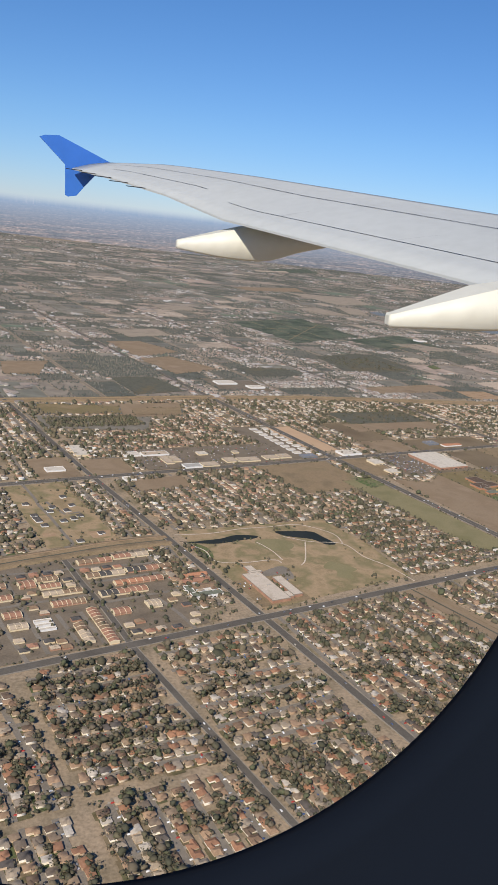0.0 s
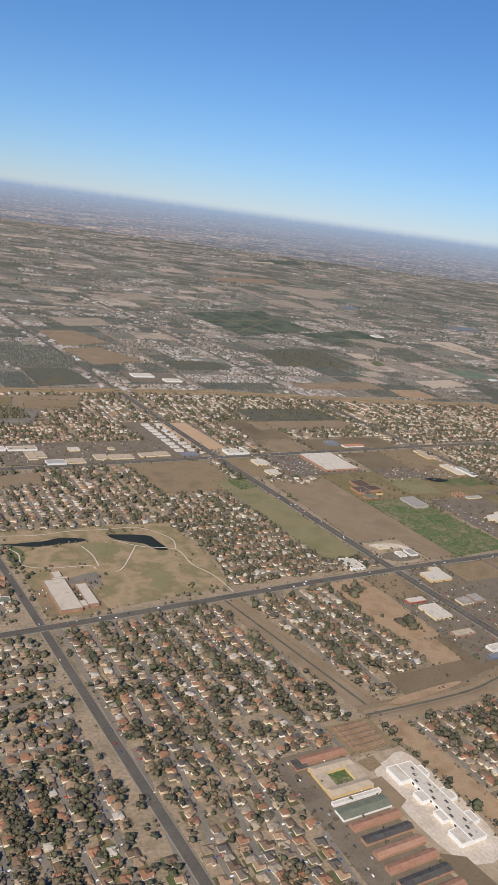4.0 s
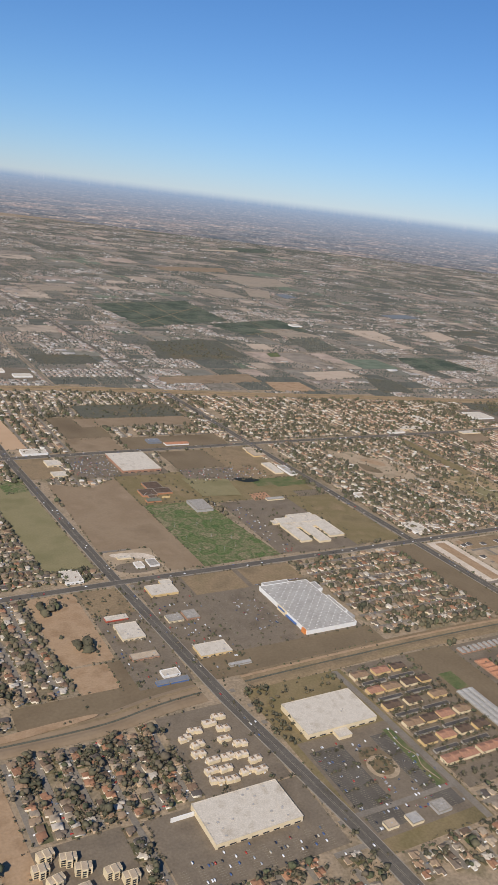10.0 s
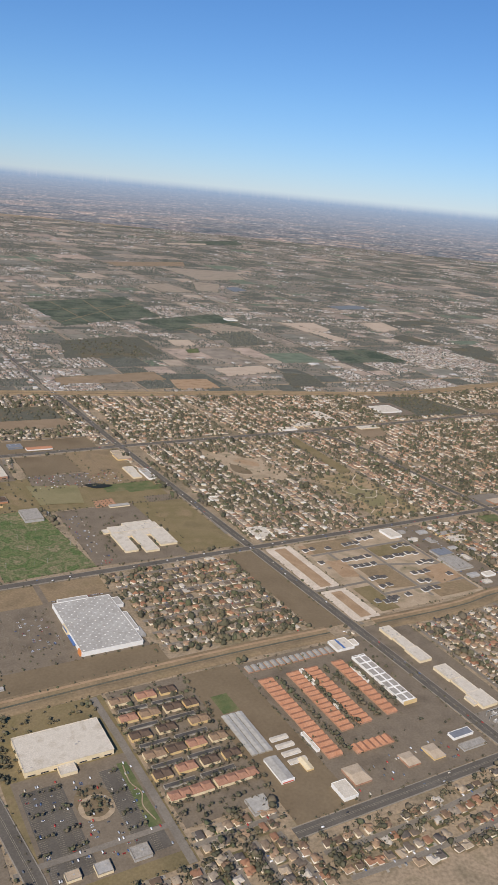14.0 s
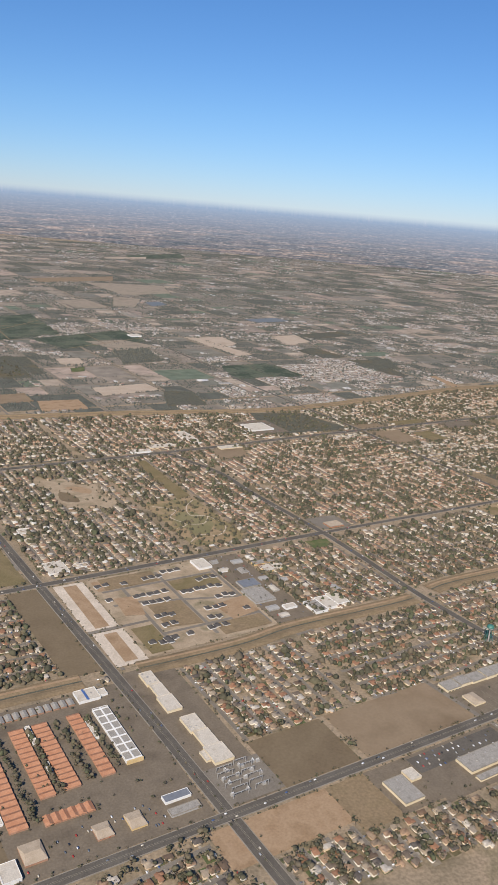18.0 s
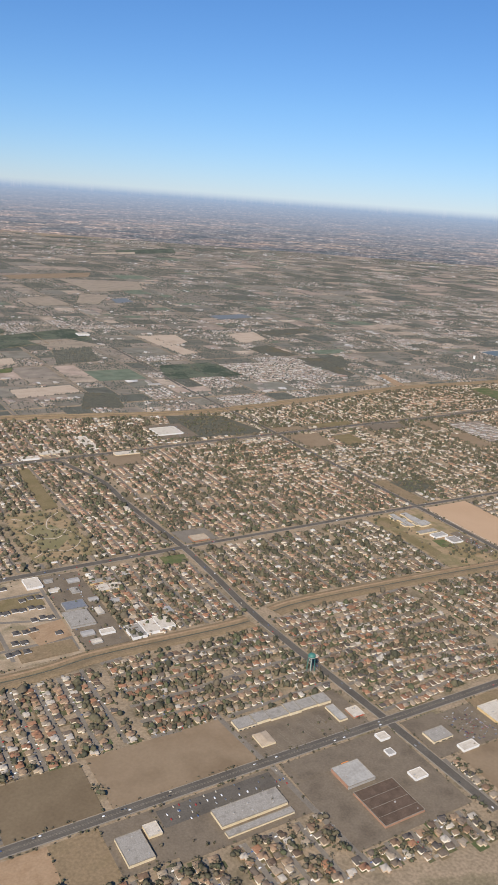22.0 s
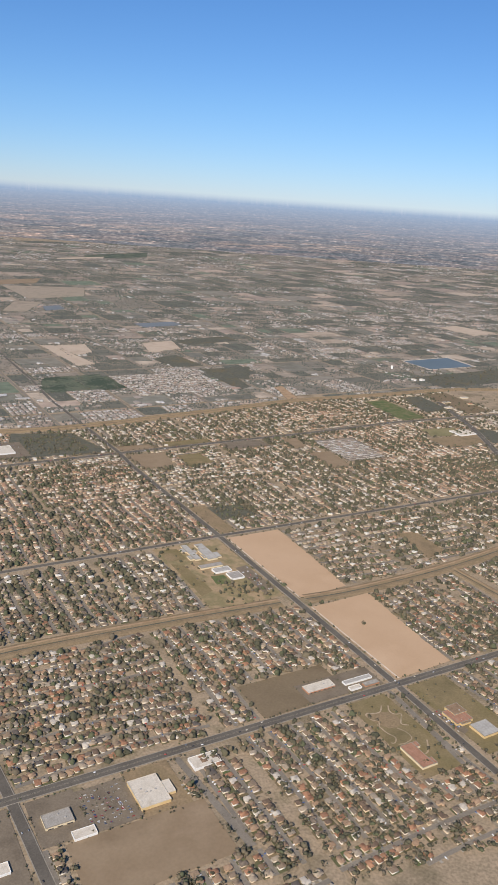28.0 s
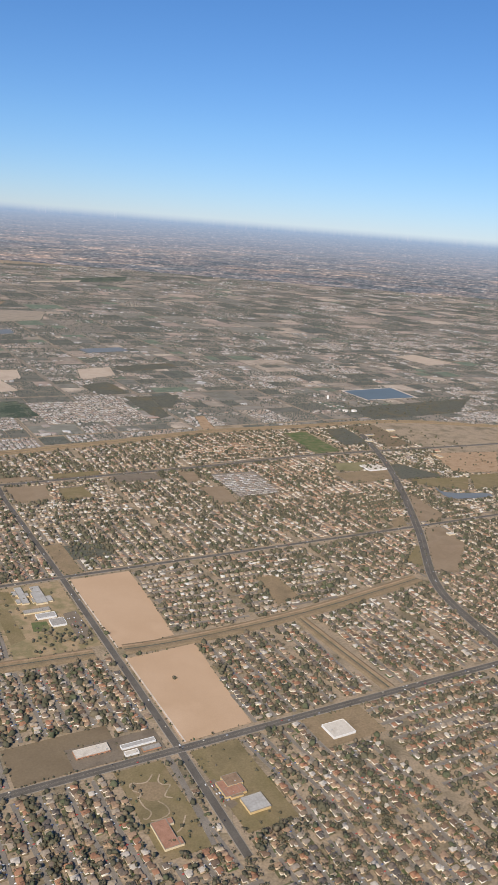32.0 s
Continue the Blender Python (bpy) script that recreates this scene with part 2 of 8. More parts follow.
M = {
    "ground": material("dry_ground", [(0.19, 0.154, 0.097), (0.285, 0.222, 0.146), (0.355, 0.27, 0.179), (0.227, 0.184, 0.112)], 0.035, 0.6),
    "tan": material("tan_field", [(0.42, 0.28, 0.168), (0.48, 0.33, 0.205), (0.45, 0.305, 0.185), (0.51, 0.355, 0.225)], 0.012, 1.2, grain=0.06),
    "sand": material("sandy_soil", [(0.277, 0.183, 0.104), (0.378, 0.261, 0.158), (0.319, 0.212, 0.123)], 0.07, 0.8, grain=0.15),
    "rustsoil": material("orange_paving", [(0.36, 0.20, 0.115), (0.43, 0.25, 0.15)], 0.2, 1.2, grain=0.2),
    "pale": material("pale_caliche", [(0.52, 0.43, 0.325), (0.65, 0.55, 0.435)], 0.1, 0.8, grain=0.2),
    "plots": material("graded_plots", [(0.27, 0.215, 0.135), (0.36, 0.275, 0.18), (0.42, 0.325, 0.22), (0.25, 0.205, 0.125)], 0.06, 0.9, grain=0.2),
    "dry": material("dry_grass", [(0.202, 0.151, 0.089), (0.269, 0.196, 0.115), (0.227, 0.171, 0.096)], 0.05, 0.7, grain=0.25),
    "brown": material("brown_plough", [(0.21, 0.152, 0.094), (0.27, 0.20, 0.127), (0.24, 0.174, 0.108), (0.292, 0.216, 0.14)], 0.022, 0.5, grain=0.08),
    "umber": material("umber_field", [(0.152, 0.112, 0.068), (0.198, 0.15, 0.092), (0.172, 0.13, 0.079)], 0.022, 0.6, grain=0.14),
    "olive": material("olive_pasture", [(0.168, 0.134, 0.069), (0.227, 0.175, 0.092), (0.189, 0.151, 0.073), (0.26, 0.192, 0.108)], 0.03, 0.8, grain=0.2),
    "green": material("green_field", [(0.085, 0.13, 0.045), (0.16, 0.17, 0.075), (0.09, 0.135, 0.045), (0.21, 0.19, 0.10), (0.11, 0.14, 0.055), (0.26, 0.215, 0.125), (0.12, 0.145, 0.06)], 0.05, 0.7, grain=0.55),
    "pasture": material("pale_green_pasture", [(0.18, 0.162, 0.078), (0.24, 0.205, 0.108), (0.205, 0.18, 0.09)], 0.03, 0.8, grain=0.12),
    "parkland": material("tan_green_park", [(0.265, 0.198, 0.11), (0.36, 0.26, 0.152), (0.215, 0.18, 0.092), (0.325, 0.235, 0.135)], 0.05, 0.8, grain=0.15),
    "lawn": material("green_lawn", [(0.085, 0.115, 0.045), (0.13, 0.14, 0.06), (0.19, 0.165, 0.085)], 0.1, 1.0, grain=0.2),
    "brush": material("dark_brush", [(0.092, 0.094, 0.068), (0.13, 0.122, 0.09), (0.105, 0.106, 0.076)], 0.12, 1.0, grain=0.4),
    "asphalt": material("asphalt", [(0.108, 0.094, 0.076), (0.145, 0.127, 0.103)], 0.06, 1.2, rough=0.8, grain=0.2),
    "street": material("worn_street", [(0.189, 0.163, 0.129), (0.244, 0.21, 0.166)], 0.07, 1.2, rough=0.85, grain=0.2),
    "lot": material("parking_asphalt", [(0.152, 0.121, 0.086), (0.203, 0.163, 0.116), (0.17, 0.137, 0.098)], 0.06, 0.9, rough=0.8, grain=0.2),
    "concrete": material("concrete", [(0.302, 0.269, 0.219), (0.37, 0.33, 0.269)], 0.3, 2.0, grain=0.15),
    "kerb": material("kerb_concrete", [(0.252, 0.22, 0.173), (0.302, 0.261, 0.208)], 0.4, 2.0, grain=0.15),
    "paint": material("road_paint", [(0.27, 0.235, 0.165), (0.34, 0.30, 0.23)], 0.5, 3.0, grain=0.2),
    "water": material("pond_water", [(0.02, 0.025, 0.022), (0.03, 0.034, 0.03)], 0.05, 0.5, rough=0.72, bump=0.02, grain=0.1),
    "reservoir": material("reservoir_water", [(0.115, 0.148, 0.17), (0.13, 0.165, 0.19)], 0.02, 0.3, rough=0.72, bump=0.02, grain=0.1),
    "white_roof": material("white_membrane", [(0.48, 0.415, 0.325), (0.60, 0.535, 0.44), (0.55, 0.485, 0.39)], 0.22, 1.6, grain=0.2, bump=0.05),
    "grey_roof": material("grey_gravel_roof", [(0.27, 0.243, 0.205), (0.36, 0.33, 0.285), (0.31, 0.28, 0.24)], 0.3, 1.6, grain=0.25, bump=0.05),
    "pale_grey_roof": material("pale_grey_membrane", [(0.36, 0.335, 0.295), (0.43, 0.405, 0.36)], 0.10, 0.6, grain=0.2, bump=0.05),
    "cream": material("cream_stucco", [(0.66, 0.54, 0.34), (0.74, 0.62, 0.42)], 0.3, 2.0, grain=0.1, bump=0.05),
    "yellow": material("yellow_stucco", [(0.60, 0.43, 0.20), (0.68, 0.50, 0.26)], 0.3, 2.0, grain=0.1, bump=0.05),
    "white": material("white_paint", [(0.74, 0.71, 0.66), (0.80, 0.78, 0.73)], 0.3, 2.0, grain=0.08, bump=0.05),
    "brick": material("brick_wall", [(0.36, 0.20, 0.13), (0.44, 0.26, 0.17)], 0.4, 3.0, grain=0.2),
    "terracotta": material("terracotta_tiles", [(0.40, 0.19, 0.105), (0.49, 0.25, 0.145)], 0.4, 3.0, grain=0.25),
    "rust": material("rust_roof", [(0.31, 0.165, 0.105), (0.39, 0.215, 0.14)], 0.4, 3.0, grain=0.25),
    "slate": material("dark_shingles", [(0.075, 0.068, 0.062), (0.115, 0.105, 0.095)], 0.4, 3.0, grain=0.25),
    "brownroof": material("brown_shingles", [(0.22, 0.148, 0.092), (0.30, 0.205, 0.13)], 0.4, 3.0, grain=0.25),
    "darkroof": material("dark_brown_roof", [(0.10, 0.07, 0.05), (0.15, 0.105, 0.075)], 0.3, 2.0, grain=0.2),
    "tanroof": material("tan_shingles", [(0.42, 0.33, 0.23), (0.50, 0.40, 0.29)], 0.4, 3.0, grain=0.2),
    "sage": material("dull_green_roof", [(0.15, 0.16, 0.115), (0.20, 0.205, 0.15)], 0.4, 3.0, grain=0.2),
    "metal": material("galvanised_metal", [(0.34, 0.32, 0.29), (0.43, 0.405, 0.37)], 0.5, 3.0, rough=0.75, grain=0.15, bump=0.05),
    "blue": material("blue_panel", [(0.07, 0.13, 0.30), (0.09, 0.16, 0.35)], 0.5, 3.0, rough=0.5, grain=0.1, bump=0),
    "bluegrey": material("blue_metal_roof", [(0.17, 0.18, 0.20), (0.21, 0.22, 0.24)], 0.5, 3.0, rough=0.85, grain=0.1, bump=0),
    "pond_grey": material("grey_pond_water", [(0.15, 0.168, 0.178), (0.175, 0.19, 0.20)], 0.02, 0.3, rough=0.72, bump=0.02, grain=0.1),
    "warm_roof": material("warm_pale_membrane", [(0.47, 0.39, 0.30), (0.56, 0.475, 0.375), (0.51, 0.43, 0.335)], 0.15, 1.2, grain=0.15, bump=0.05),
    "red": material("red_panel", [(0.45, 0.07, 0.04), (0.52, 0.10, 0.06)], 0.5, 3.0, rough=0.5, grain=0.1, bump=0),
    "orange": material("orange_panel", [(0.65, 0.22, 0.06), (0.7, 0.27, 0.08)], 0.5, 3.0, rough=0.5, grain=0.1, bump=0),
    "teal": material("green_tank_paint", [(0.05, 0.16, 0.125), (0.07, 0.20, 0.16)], 0.5, 3.0, rough=0.45, grain=0.1, bump=0),
    "glass": material("dark_window_glass", [(0.02, 0.025, 0.03), (0.03, 0.035, 0.045)], 0.5, 3.0, rough=0.1, grain=0.1, bump=0),
    "rubber": material("tyre_rubber", [(0.02, 0.02, 0.02), (0.03, 0.03, 0.03)], 2, 9, grain=0.1, bump=0),
    "bark": material("bark", [(0.10, 0.075, 0.055), (0.15, 0.115, 0.085)], 2, 9),
}
ROOFS = [(0.205, 0.137, 0.09), (0.29, 0.21, 0.138), (0.155, 0.11, 0.077), (0.345, 0.185, 0.108), (0.25, 0.186, 0.128), (0.125, 0.106, 0.09), (0.37, 0.295, 0.21), (0.285, 0.155, 0.093), (0.31, 0.254, 0.19), (0.50, 0.44, 0.36), (0.18, 0.142, 0.106), (0.33, 0.22, 0.137), (0.345, 0.232, 0.148)]
WALLS = [(0.73, 0.645, 0.50), (0.53, 0.40, 0.275), (0.77, 0.71, 0.60), (0.64, 0.515, 0.36), (0.45, 0.315, 0.21), (0.71, 0.625, 0.505)]
LEAVES = [(0.083, 0.079, 0.050), (0.106, 0.096, 0.060), (0.129, 0.114, 0.070), (0.092, 0.083, 0.054), (0.153, 0.126, 0.081), (0.075, 0.073, 0.048), (0.142, 0.116, 0.079), (0.100, 0.104, 0.058)]
# far roofs greyed and lightened as if seen through haze
HAZED_ROOFS = [(0.34, 0.295, 0.25), (0.44, 0.41, 0.37), (0.25, 0.215, 0.18), (0.36, 0.29, 0.24), (0.58, 0.555, 0.52), (0.33, 0.28, 0.24), (0.48, 0.435, 0.385), (0.30, 0.245, 0.205), (0.40, 0.285, 0.22)]
BLOCK_ROOFS = [(0.27, 0.20, 0.14), (0.36, 0.285, 0.205), (0.22, 0.165, 0.12), (0.39, 0.245, 0.155), (0.33, 0.255, 0.18), (0.19, 0.16, 0.13), (0.46, 0.385, 0.29), (0.35, 0.215, 0.14), (0.40, 0.33, 0.25), (0.25, 0.195, 0.145), (0.38, 0.28, 0.19), (0.70, 0.66, 0.58), (0.31, 0.25, 0.19), (0.60, 0.54, 0.45)]
# far leaves paled and cooled, haze mixed into their colour
HAZED_LEAVES = [(0.100, 0.107, 0.090), (0.118, 0.121, 0.100), (0.136, 0.134, 0.112), (0.090, 0.098, 0.084), (0.154, 0.143, 0.120)]
PAINTS = [(0.7, 0.7, 0.7), (0.03, 0.03, 0.035), (0.35, 0.36, 0.38), (0.75, 0.75, 0.74), (0.35, 0.04, 0.03), (0.12, 0.13, 0.15), (0.06, 0.1, 0.22), (0.5, 0.45, 0.36)]
# farm colours lightened and cooled to imitate the haze of distance
HAZED_FARMS = [(0.312, 0.259, 0.199), (0.395, 0.319, 0.240), (0.244, 0.216, 0.170), (0.208, 0.192, 0.152), (0.348, 0.281, 0.216), (0.276, 0.232, 0.181), (0.447, 0.362, 0.275), (0.234, 0.211, 0.164), (0.161, 0.186, 0.129), (0.328, 0.259, 0.205), (0.177, 0.167, 0.135), (0.416, 0.324, 0.252)]
for key, cols, rough in (("roof", ROOFS, 0.85), ("house_wall", WALLS, 0.85), ("leaf", LEAVES, 0.8), ("car_paint", PAINTS, 0.3)):
    M[key] = material(key + "_each", cols, 0.8, 4.0, rough=rough, pick="object", grain=0.25, bump=0.1)
    M[key + "_many"] = material(key + "_many", cols, 0.8, 4.0, rough=rough, pick="island", grain=0.25, bump=0.1)
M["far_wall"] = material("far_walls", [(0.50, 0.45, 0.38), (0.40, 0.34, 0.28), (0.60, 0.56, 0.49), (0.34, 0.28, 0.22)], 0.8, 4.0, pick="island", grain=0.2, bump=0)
M["far_roof"] = material("hazed_far_roofs", HAZED_ROOFS, 0.8, 4.0, pick="island", grain=0.25, bump=0)
M["block_roof"] = material("block_roofs", BLOCK_ROOFS, 0.8, 4.0, pick="island", grain=0.25, bump=0)
PALE_ROOFS = [(0.42, 0.355, 0.27), (0.31, 0.255, 0.19), (0.55, 0.49, 0.40), (0.27, 0.215, 0.16), (0.45, 0.385, 0.295), (0.24, 0.195, 0.15), (0.36, 0.28, 0.20), (0.62, 0.57, 0.49)]
RED_ROOFS = [(0.36, 0.215, 0.14), (0.27, 0.185, 0.13), (0.41, 0.26, 0.17), (0.33, 0.25, 0.18), (0.22, 0.16, 0.12), (0.44, 0.32, 0.22), (0.37, 0.225, 0.145), (0.60, 0.53, 0.43)]
M["pale_roof"] = material("pale_block_roofs", PALE_ROOFS, 0.8, 4.0, pick="island", grain=0.25, bump=0)
M["red_roof"] = material("red_block_roofs", RED_ROOFS, 0.8, 4.0, pick="island", grain=0.25, bump=0)
M["far_leaf"] = material("hazed_far_leaves", HAZED_LEAVES, 0.8, 4.0, pick="island", grain=0.25, bump=0)
M["farm"] = material("hazed_farm_parcels", HAZED_FARMS, 0.05, 0.4, pick="island", grain=0.35)


def scrubbed(m, dark, size, lo, hi):
    """Lays uneven dark scrub over a ground material."""
    n, l = m.node_tree.nodes, m.node_tree.links
    bsdf = n["Principled BSDF"]
    old = bsdf.inputs["Base Color"].links[0].from_socket
    co, tex, wide = n.new("ShaderNodeTexCoord"), n.new("ShaderNodeTexNoise"), n.new("ShaderNodeTexNoise")
    tex.inputs["Scale"].default_value, tex.inputs["Detail"].default_value, tex.inputs["Roughness"].default_value = size, 5, 0.75
    wide.inputs["Scale"].default_value = size * 0.12
    add, rng_, mix = n.new("ShaderNodeMath"), n.new("ShaderNodeMapRange"), n.new("ShaderNodeMix")
    mix.data_type = "RGBA"
    add.operation = "ADD"
    for t in (tex, wide):
        l.new(co.outputs["Object"], t.inputs["Vector"])
    l.new(tex.outputs["Fac"], add.inputs[0])
    l.new(wide.outputs["Fac"], add.inputs[1])
    rng_.inputs["From Min"].default_value, rng_.inputs["From Max"].default_value = lo, hi
    l.new(add.outputs[0], rng_.inputs["Value"])
    l.new(rng_.outputs[0], mix.inputs["Factor"])
    l.new(old, mix.inputs["A"])
    mix.inputs["B"].default_value = (*dark, 1)
    l.new(mix.outputs["Result"], bsdf.inputs["Base Color"])


scrubbed(M["farm"], (0.15, 0.135, 0.10), 0.10, 1.06, 1.25)
# grove and tract ground, with distance haze tinted into every tone
M["grove"] = material("hazed_grove_floor", [(0.156, 0.146, 0.115), (0.208, 0.184, 0.144), (0.125, 0.124, 0.098), (0.260, 0.221, 0.172)], 0.05, 0.5, pick="island", grain=0.3)
M["tract"] = material("hazed_tract_ground", [(0.255, 0.232, 0.187), (0.213, 0.200, 0.158), (0.291, 0.259, 0.211), (0.187, 0.178, 0.140)], 0.05, 0.5, pick="island", grain=0.3)
M["lots"] = material("yard_lots", [(0.165, 0.13, 0.076), (0.13, 0.113, 0.06), (0.20, 0.155, 0.094), (0.15, 0.125, 0.068), (0.225, 0.18, 0.12), (0.118, 0.113, 0.06), (0.202, 0.158, 0.096), (0.25, 0.21, 0.155), (0.105, 0.122, 0.054), (0.12, 0.118, 0.06)], 0.35, 1.2, pick="island", grain=0.3)
scrubbed(M["brush"], (0.14, 0.115, 0.07), 0.15, 1.05, 1.2)
# dry and tan fields desaturated, standing in for haze over the far land
M["far_dry"] = material("hazed_dry_fields", [(0.275, 0.225, 0.165), (0.33, 0.27, 0.20), (0.25, 0.205, 0.15)], 0.03, 0.5, grain=0.2)
M["far_tan"] = material("hazed_tan_fields", [(0.40, 0.315, 0.23), (0.47, 0.375, 0.28), (0.43, 0.335, 0.245)], 0.03, 0.5, grain=0.15)
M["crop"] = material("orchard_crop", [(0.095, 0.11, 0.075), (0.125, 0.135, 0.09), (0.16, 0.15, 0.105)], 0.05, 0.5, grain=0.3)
scrubbed(M["crop"], (0.06, 0.075, 0.05), 0.16, 0.96, 1.08)


# ---- the plan: a street grid, u along the long roads, v across them ----
PLAN = Matrix.Translation((377.28, 474.36, 0)) @ pose(0, 0, 0, 0, 0, 15.45)
TURN = radians(15.45)


def at(u, v, z=0.0):
    return PLAN @ Vector((u, v, z))


PC, PS = math.cos(TURN), math.sin(TURN)


def world_xy(uv):
    uv = np.asarray(uv, float)
    return np.stack([377.28 + uv[:, 0] * PC - uv[:, 1] * PS, 474.36 + uv[:, 0] * PS + uv[:, 1] * PC], 1)


def mesh_from(name, verts, tris, mat):
    """A mesh from arrays of places and triangles."""
    verts, tris = np.asarray(verts, np.float32), np.asarray(tris, np.int32)
    me = bpy.data.meshes.new(name)
    me.vertices.add(len(verts))
    me.vertices.foreach_set("co", verts.ravel())
    me.loops.add(3 * len(tris))
    me.loops.foreach_set("vertex_index", tris.ravel())
    me.polygons.add(len(tris))
    me.polygons.foreach_set("loop_start", np.arange(0, 3 * len(tris), 3, dtype=np.int32))
    me.update(calc_edges=True)
    me.validate()
    me.materials.append(mat)
    return me


def repeated(proto, xyz, turn, size):
    """Many copies of a small shape (places, triangles) as one pair of arrays."""
    pv, pf = proto
    c, s = np.cos(turn)[:, None], np.sin(turn)[:, None]
    x, y, z = (pv[None, :, i] * size[:, None, i] for i in range(3))
    v = np.stack([x * c - y * s, x * s + y * c, z], -1) + xyz[:, None]
    f = pf[None] + (np.arange(len(xyz)) * len(pv))[:, None, None]
    return v.reshape(-1, 3), f.reshape(-1, 3)


def joined(pairs):
    vs, fs, k = [], [], 0
    for v, f in pairs:
        vs.append(v), fs.append(f + k)
        k += len(v)
    return np.concatenate(vs), np.concatenate(fs)


def part(name, bm, mat, parent, label=""):
    me = bpy.data.meshes.new(name)
    bm.to_mesh(me)
    bm.free()
    me.materials.append(mat)
    ob = new(name, me)
    ob.parent = parent
    if label:
        ob["label"] = label
    return ob


def box(bm, x0, x1, y0, y1, z0, z1, bevel=0.0):
    m = bmesh.ops.create_cube(bm, size=1.0, matrix=Matrix.Translation(((x0 + x1) / 2, (y0 + y1) / 2, (z0 + z1) / 2)) @ Matrix.Diagonal((x1 - x0, y1 - y0, z1 - z0, 1)))
    if bevel:
        edges = list({e for v in m["verts"] for e in v.link_edges})
        bmesh.ops.bevel(bm, geom=edges, offset=bevel, segments=1, affect="EDGES")
    return bm


def boxes(*rows, bevel=0.0):
    bm = bmesh.new()
    for r in rows:
        box(bm, *r, bevel=bevel)
    return bm


def prism(bm, x0, x1, y0, y1, z0, z1, hip=0.0):
    """A pitched roof with its ridge along x; hip: how far the ridge stops short of the ends."""
    ym = (y0 + y1) / 2
    p = [bm.verts.new(c) for c in ((x0, y0, z0), (x1, y0, z0), (x1, y1, z0), (x0, y1, z0), (x0 + hip, ym, z1), (x1 - hip, ym, z1))]
    for f in ((0, 1, 5, 4), (2, 3, 4, 5), (1, 2, 5), (3, 0, 4), (3, 2, 1, 0)):
        bm.faces.new([p[i] for i in f])
    return bm


def thing(name, u, v, label, category, group="", z=0.0, turn=0.0):
    ob = new(name)
    ob.matrix_basis = PLAN @ pose(u, v, z, 0, 0, turn)
    ob.empty_display_size = 0.3
    return tagged(ob, label, category, group)


def patch(name, outline, mat, z, label, kind="structure", category=""):
    """A flat piece of ground, by its outline in the plan."""
    bm = bmesh.new()
    bm.faces.new([bm.verts.new((u, v, z)) for u, v in outline])
    bmesh.ops.recalc_face_normals(bm, faces=bm.faces)
    if bm.faces[:][0].normal.z < 0:
        bmesh.ops.reverse_faces(bm, faces=bm.faces)
    me = bpy.data.meshes.new(name)
    bm.to_mesh(me)
    bm.free()
    me.materials.append(mat)
    ob = new(name, me)
    ob.matrix_basis = PLAN
    return tagged(ob, label, category, kind=kind)


def rect(u0, u1, v0, v1, slant=0.0):
    return [(u0 - slant * v0, v0), (u1 - slant * v0, v0), (u1 - slant * v1, v1), (u0 - slant * v1, v1)]


def ribbon(points, width, z, bm=None, profile=None):
    """A strip along a line in the plan; profile: rows of (offset, height) across it."""
    bm = bm or bmesh.new()
    pts = [Vector((p[0], p[1], 0)) for p in points]
    profile = profile or [(-width / 2, z), (width / 2, z)]
    rows = []
    for i, p in enumerate(pts):
        d = (pts[min(i + 1, len(pts) - 1)] - pts[max(i - 1, 0)]).normalized()
        nrm = Vector((-d.y, d.x, 0))
        rows.append([bm.verts.new(p + nrm * o + Vector((0, 0, h))) for o, h in profile])
    for a, b in zip(rows, rows[1:]):
        for i in range(len(profile) - 1):
            f = bm.faces.new((a[i], b[i], b[i + 1], a[i + 1]))
            f.normal_update()
            if f.normal.z < 0:
                f.normal_flip()
    return bm


def smooth(points, n=6):
    """A line through the points with rounded bends."""
    p = [Vector((a, b, 0)) for a, b in points]
    out = []
    for i in range(len(p) - 1):
        a, b, c, d = p[max(i - 1, 0)], p[i], p[i + 1], p[min(i + 2, len(p) - 1)]
        for k in range(n):
            t = k / n
            q = 0.5 * ((2 * b) + (c - a) * t + (2 * a - 5 * b + 4 * c - d) * t * t + (3 * b - a - 3 * c + d) * t ** 3)
            out.append((q.x, q.y))
    return out + [points[-1]]


def setting(name, bm, mat, label, kind="structure", category=""):
    me = bpy.data.meshes.new(name)
    bm.to_mesh(me)
    bm.free()
    me.materials.append(mat)
    ob = new(name, me)
    ob.matrix_basis = PLAN
    return tagged(ob, label, category, kind=kind)


# ---- ground and roads ----
bm = bmesh.new()
bm.faces.new([bm.verts.new(c) for c in ((-14000, -9000, 0), (15000, -9000, 0), (15000, 15000, 0), (-14000, 15000, 0))])
me = bpy.data.meshes.new("ground")
bm.to_mesh(me)
bm.free()
me.materials.append(M["ground"])
tagged(new("ground", me), "dry brown and olive flat land of a town", "ground", kind="structure")

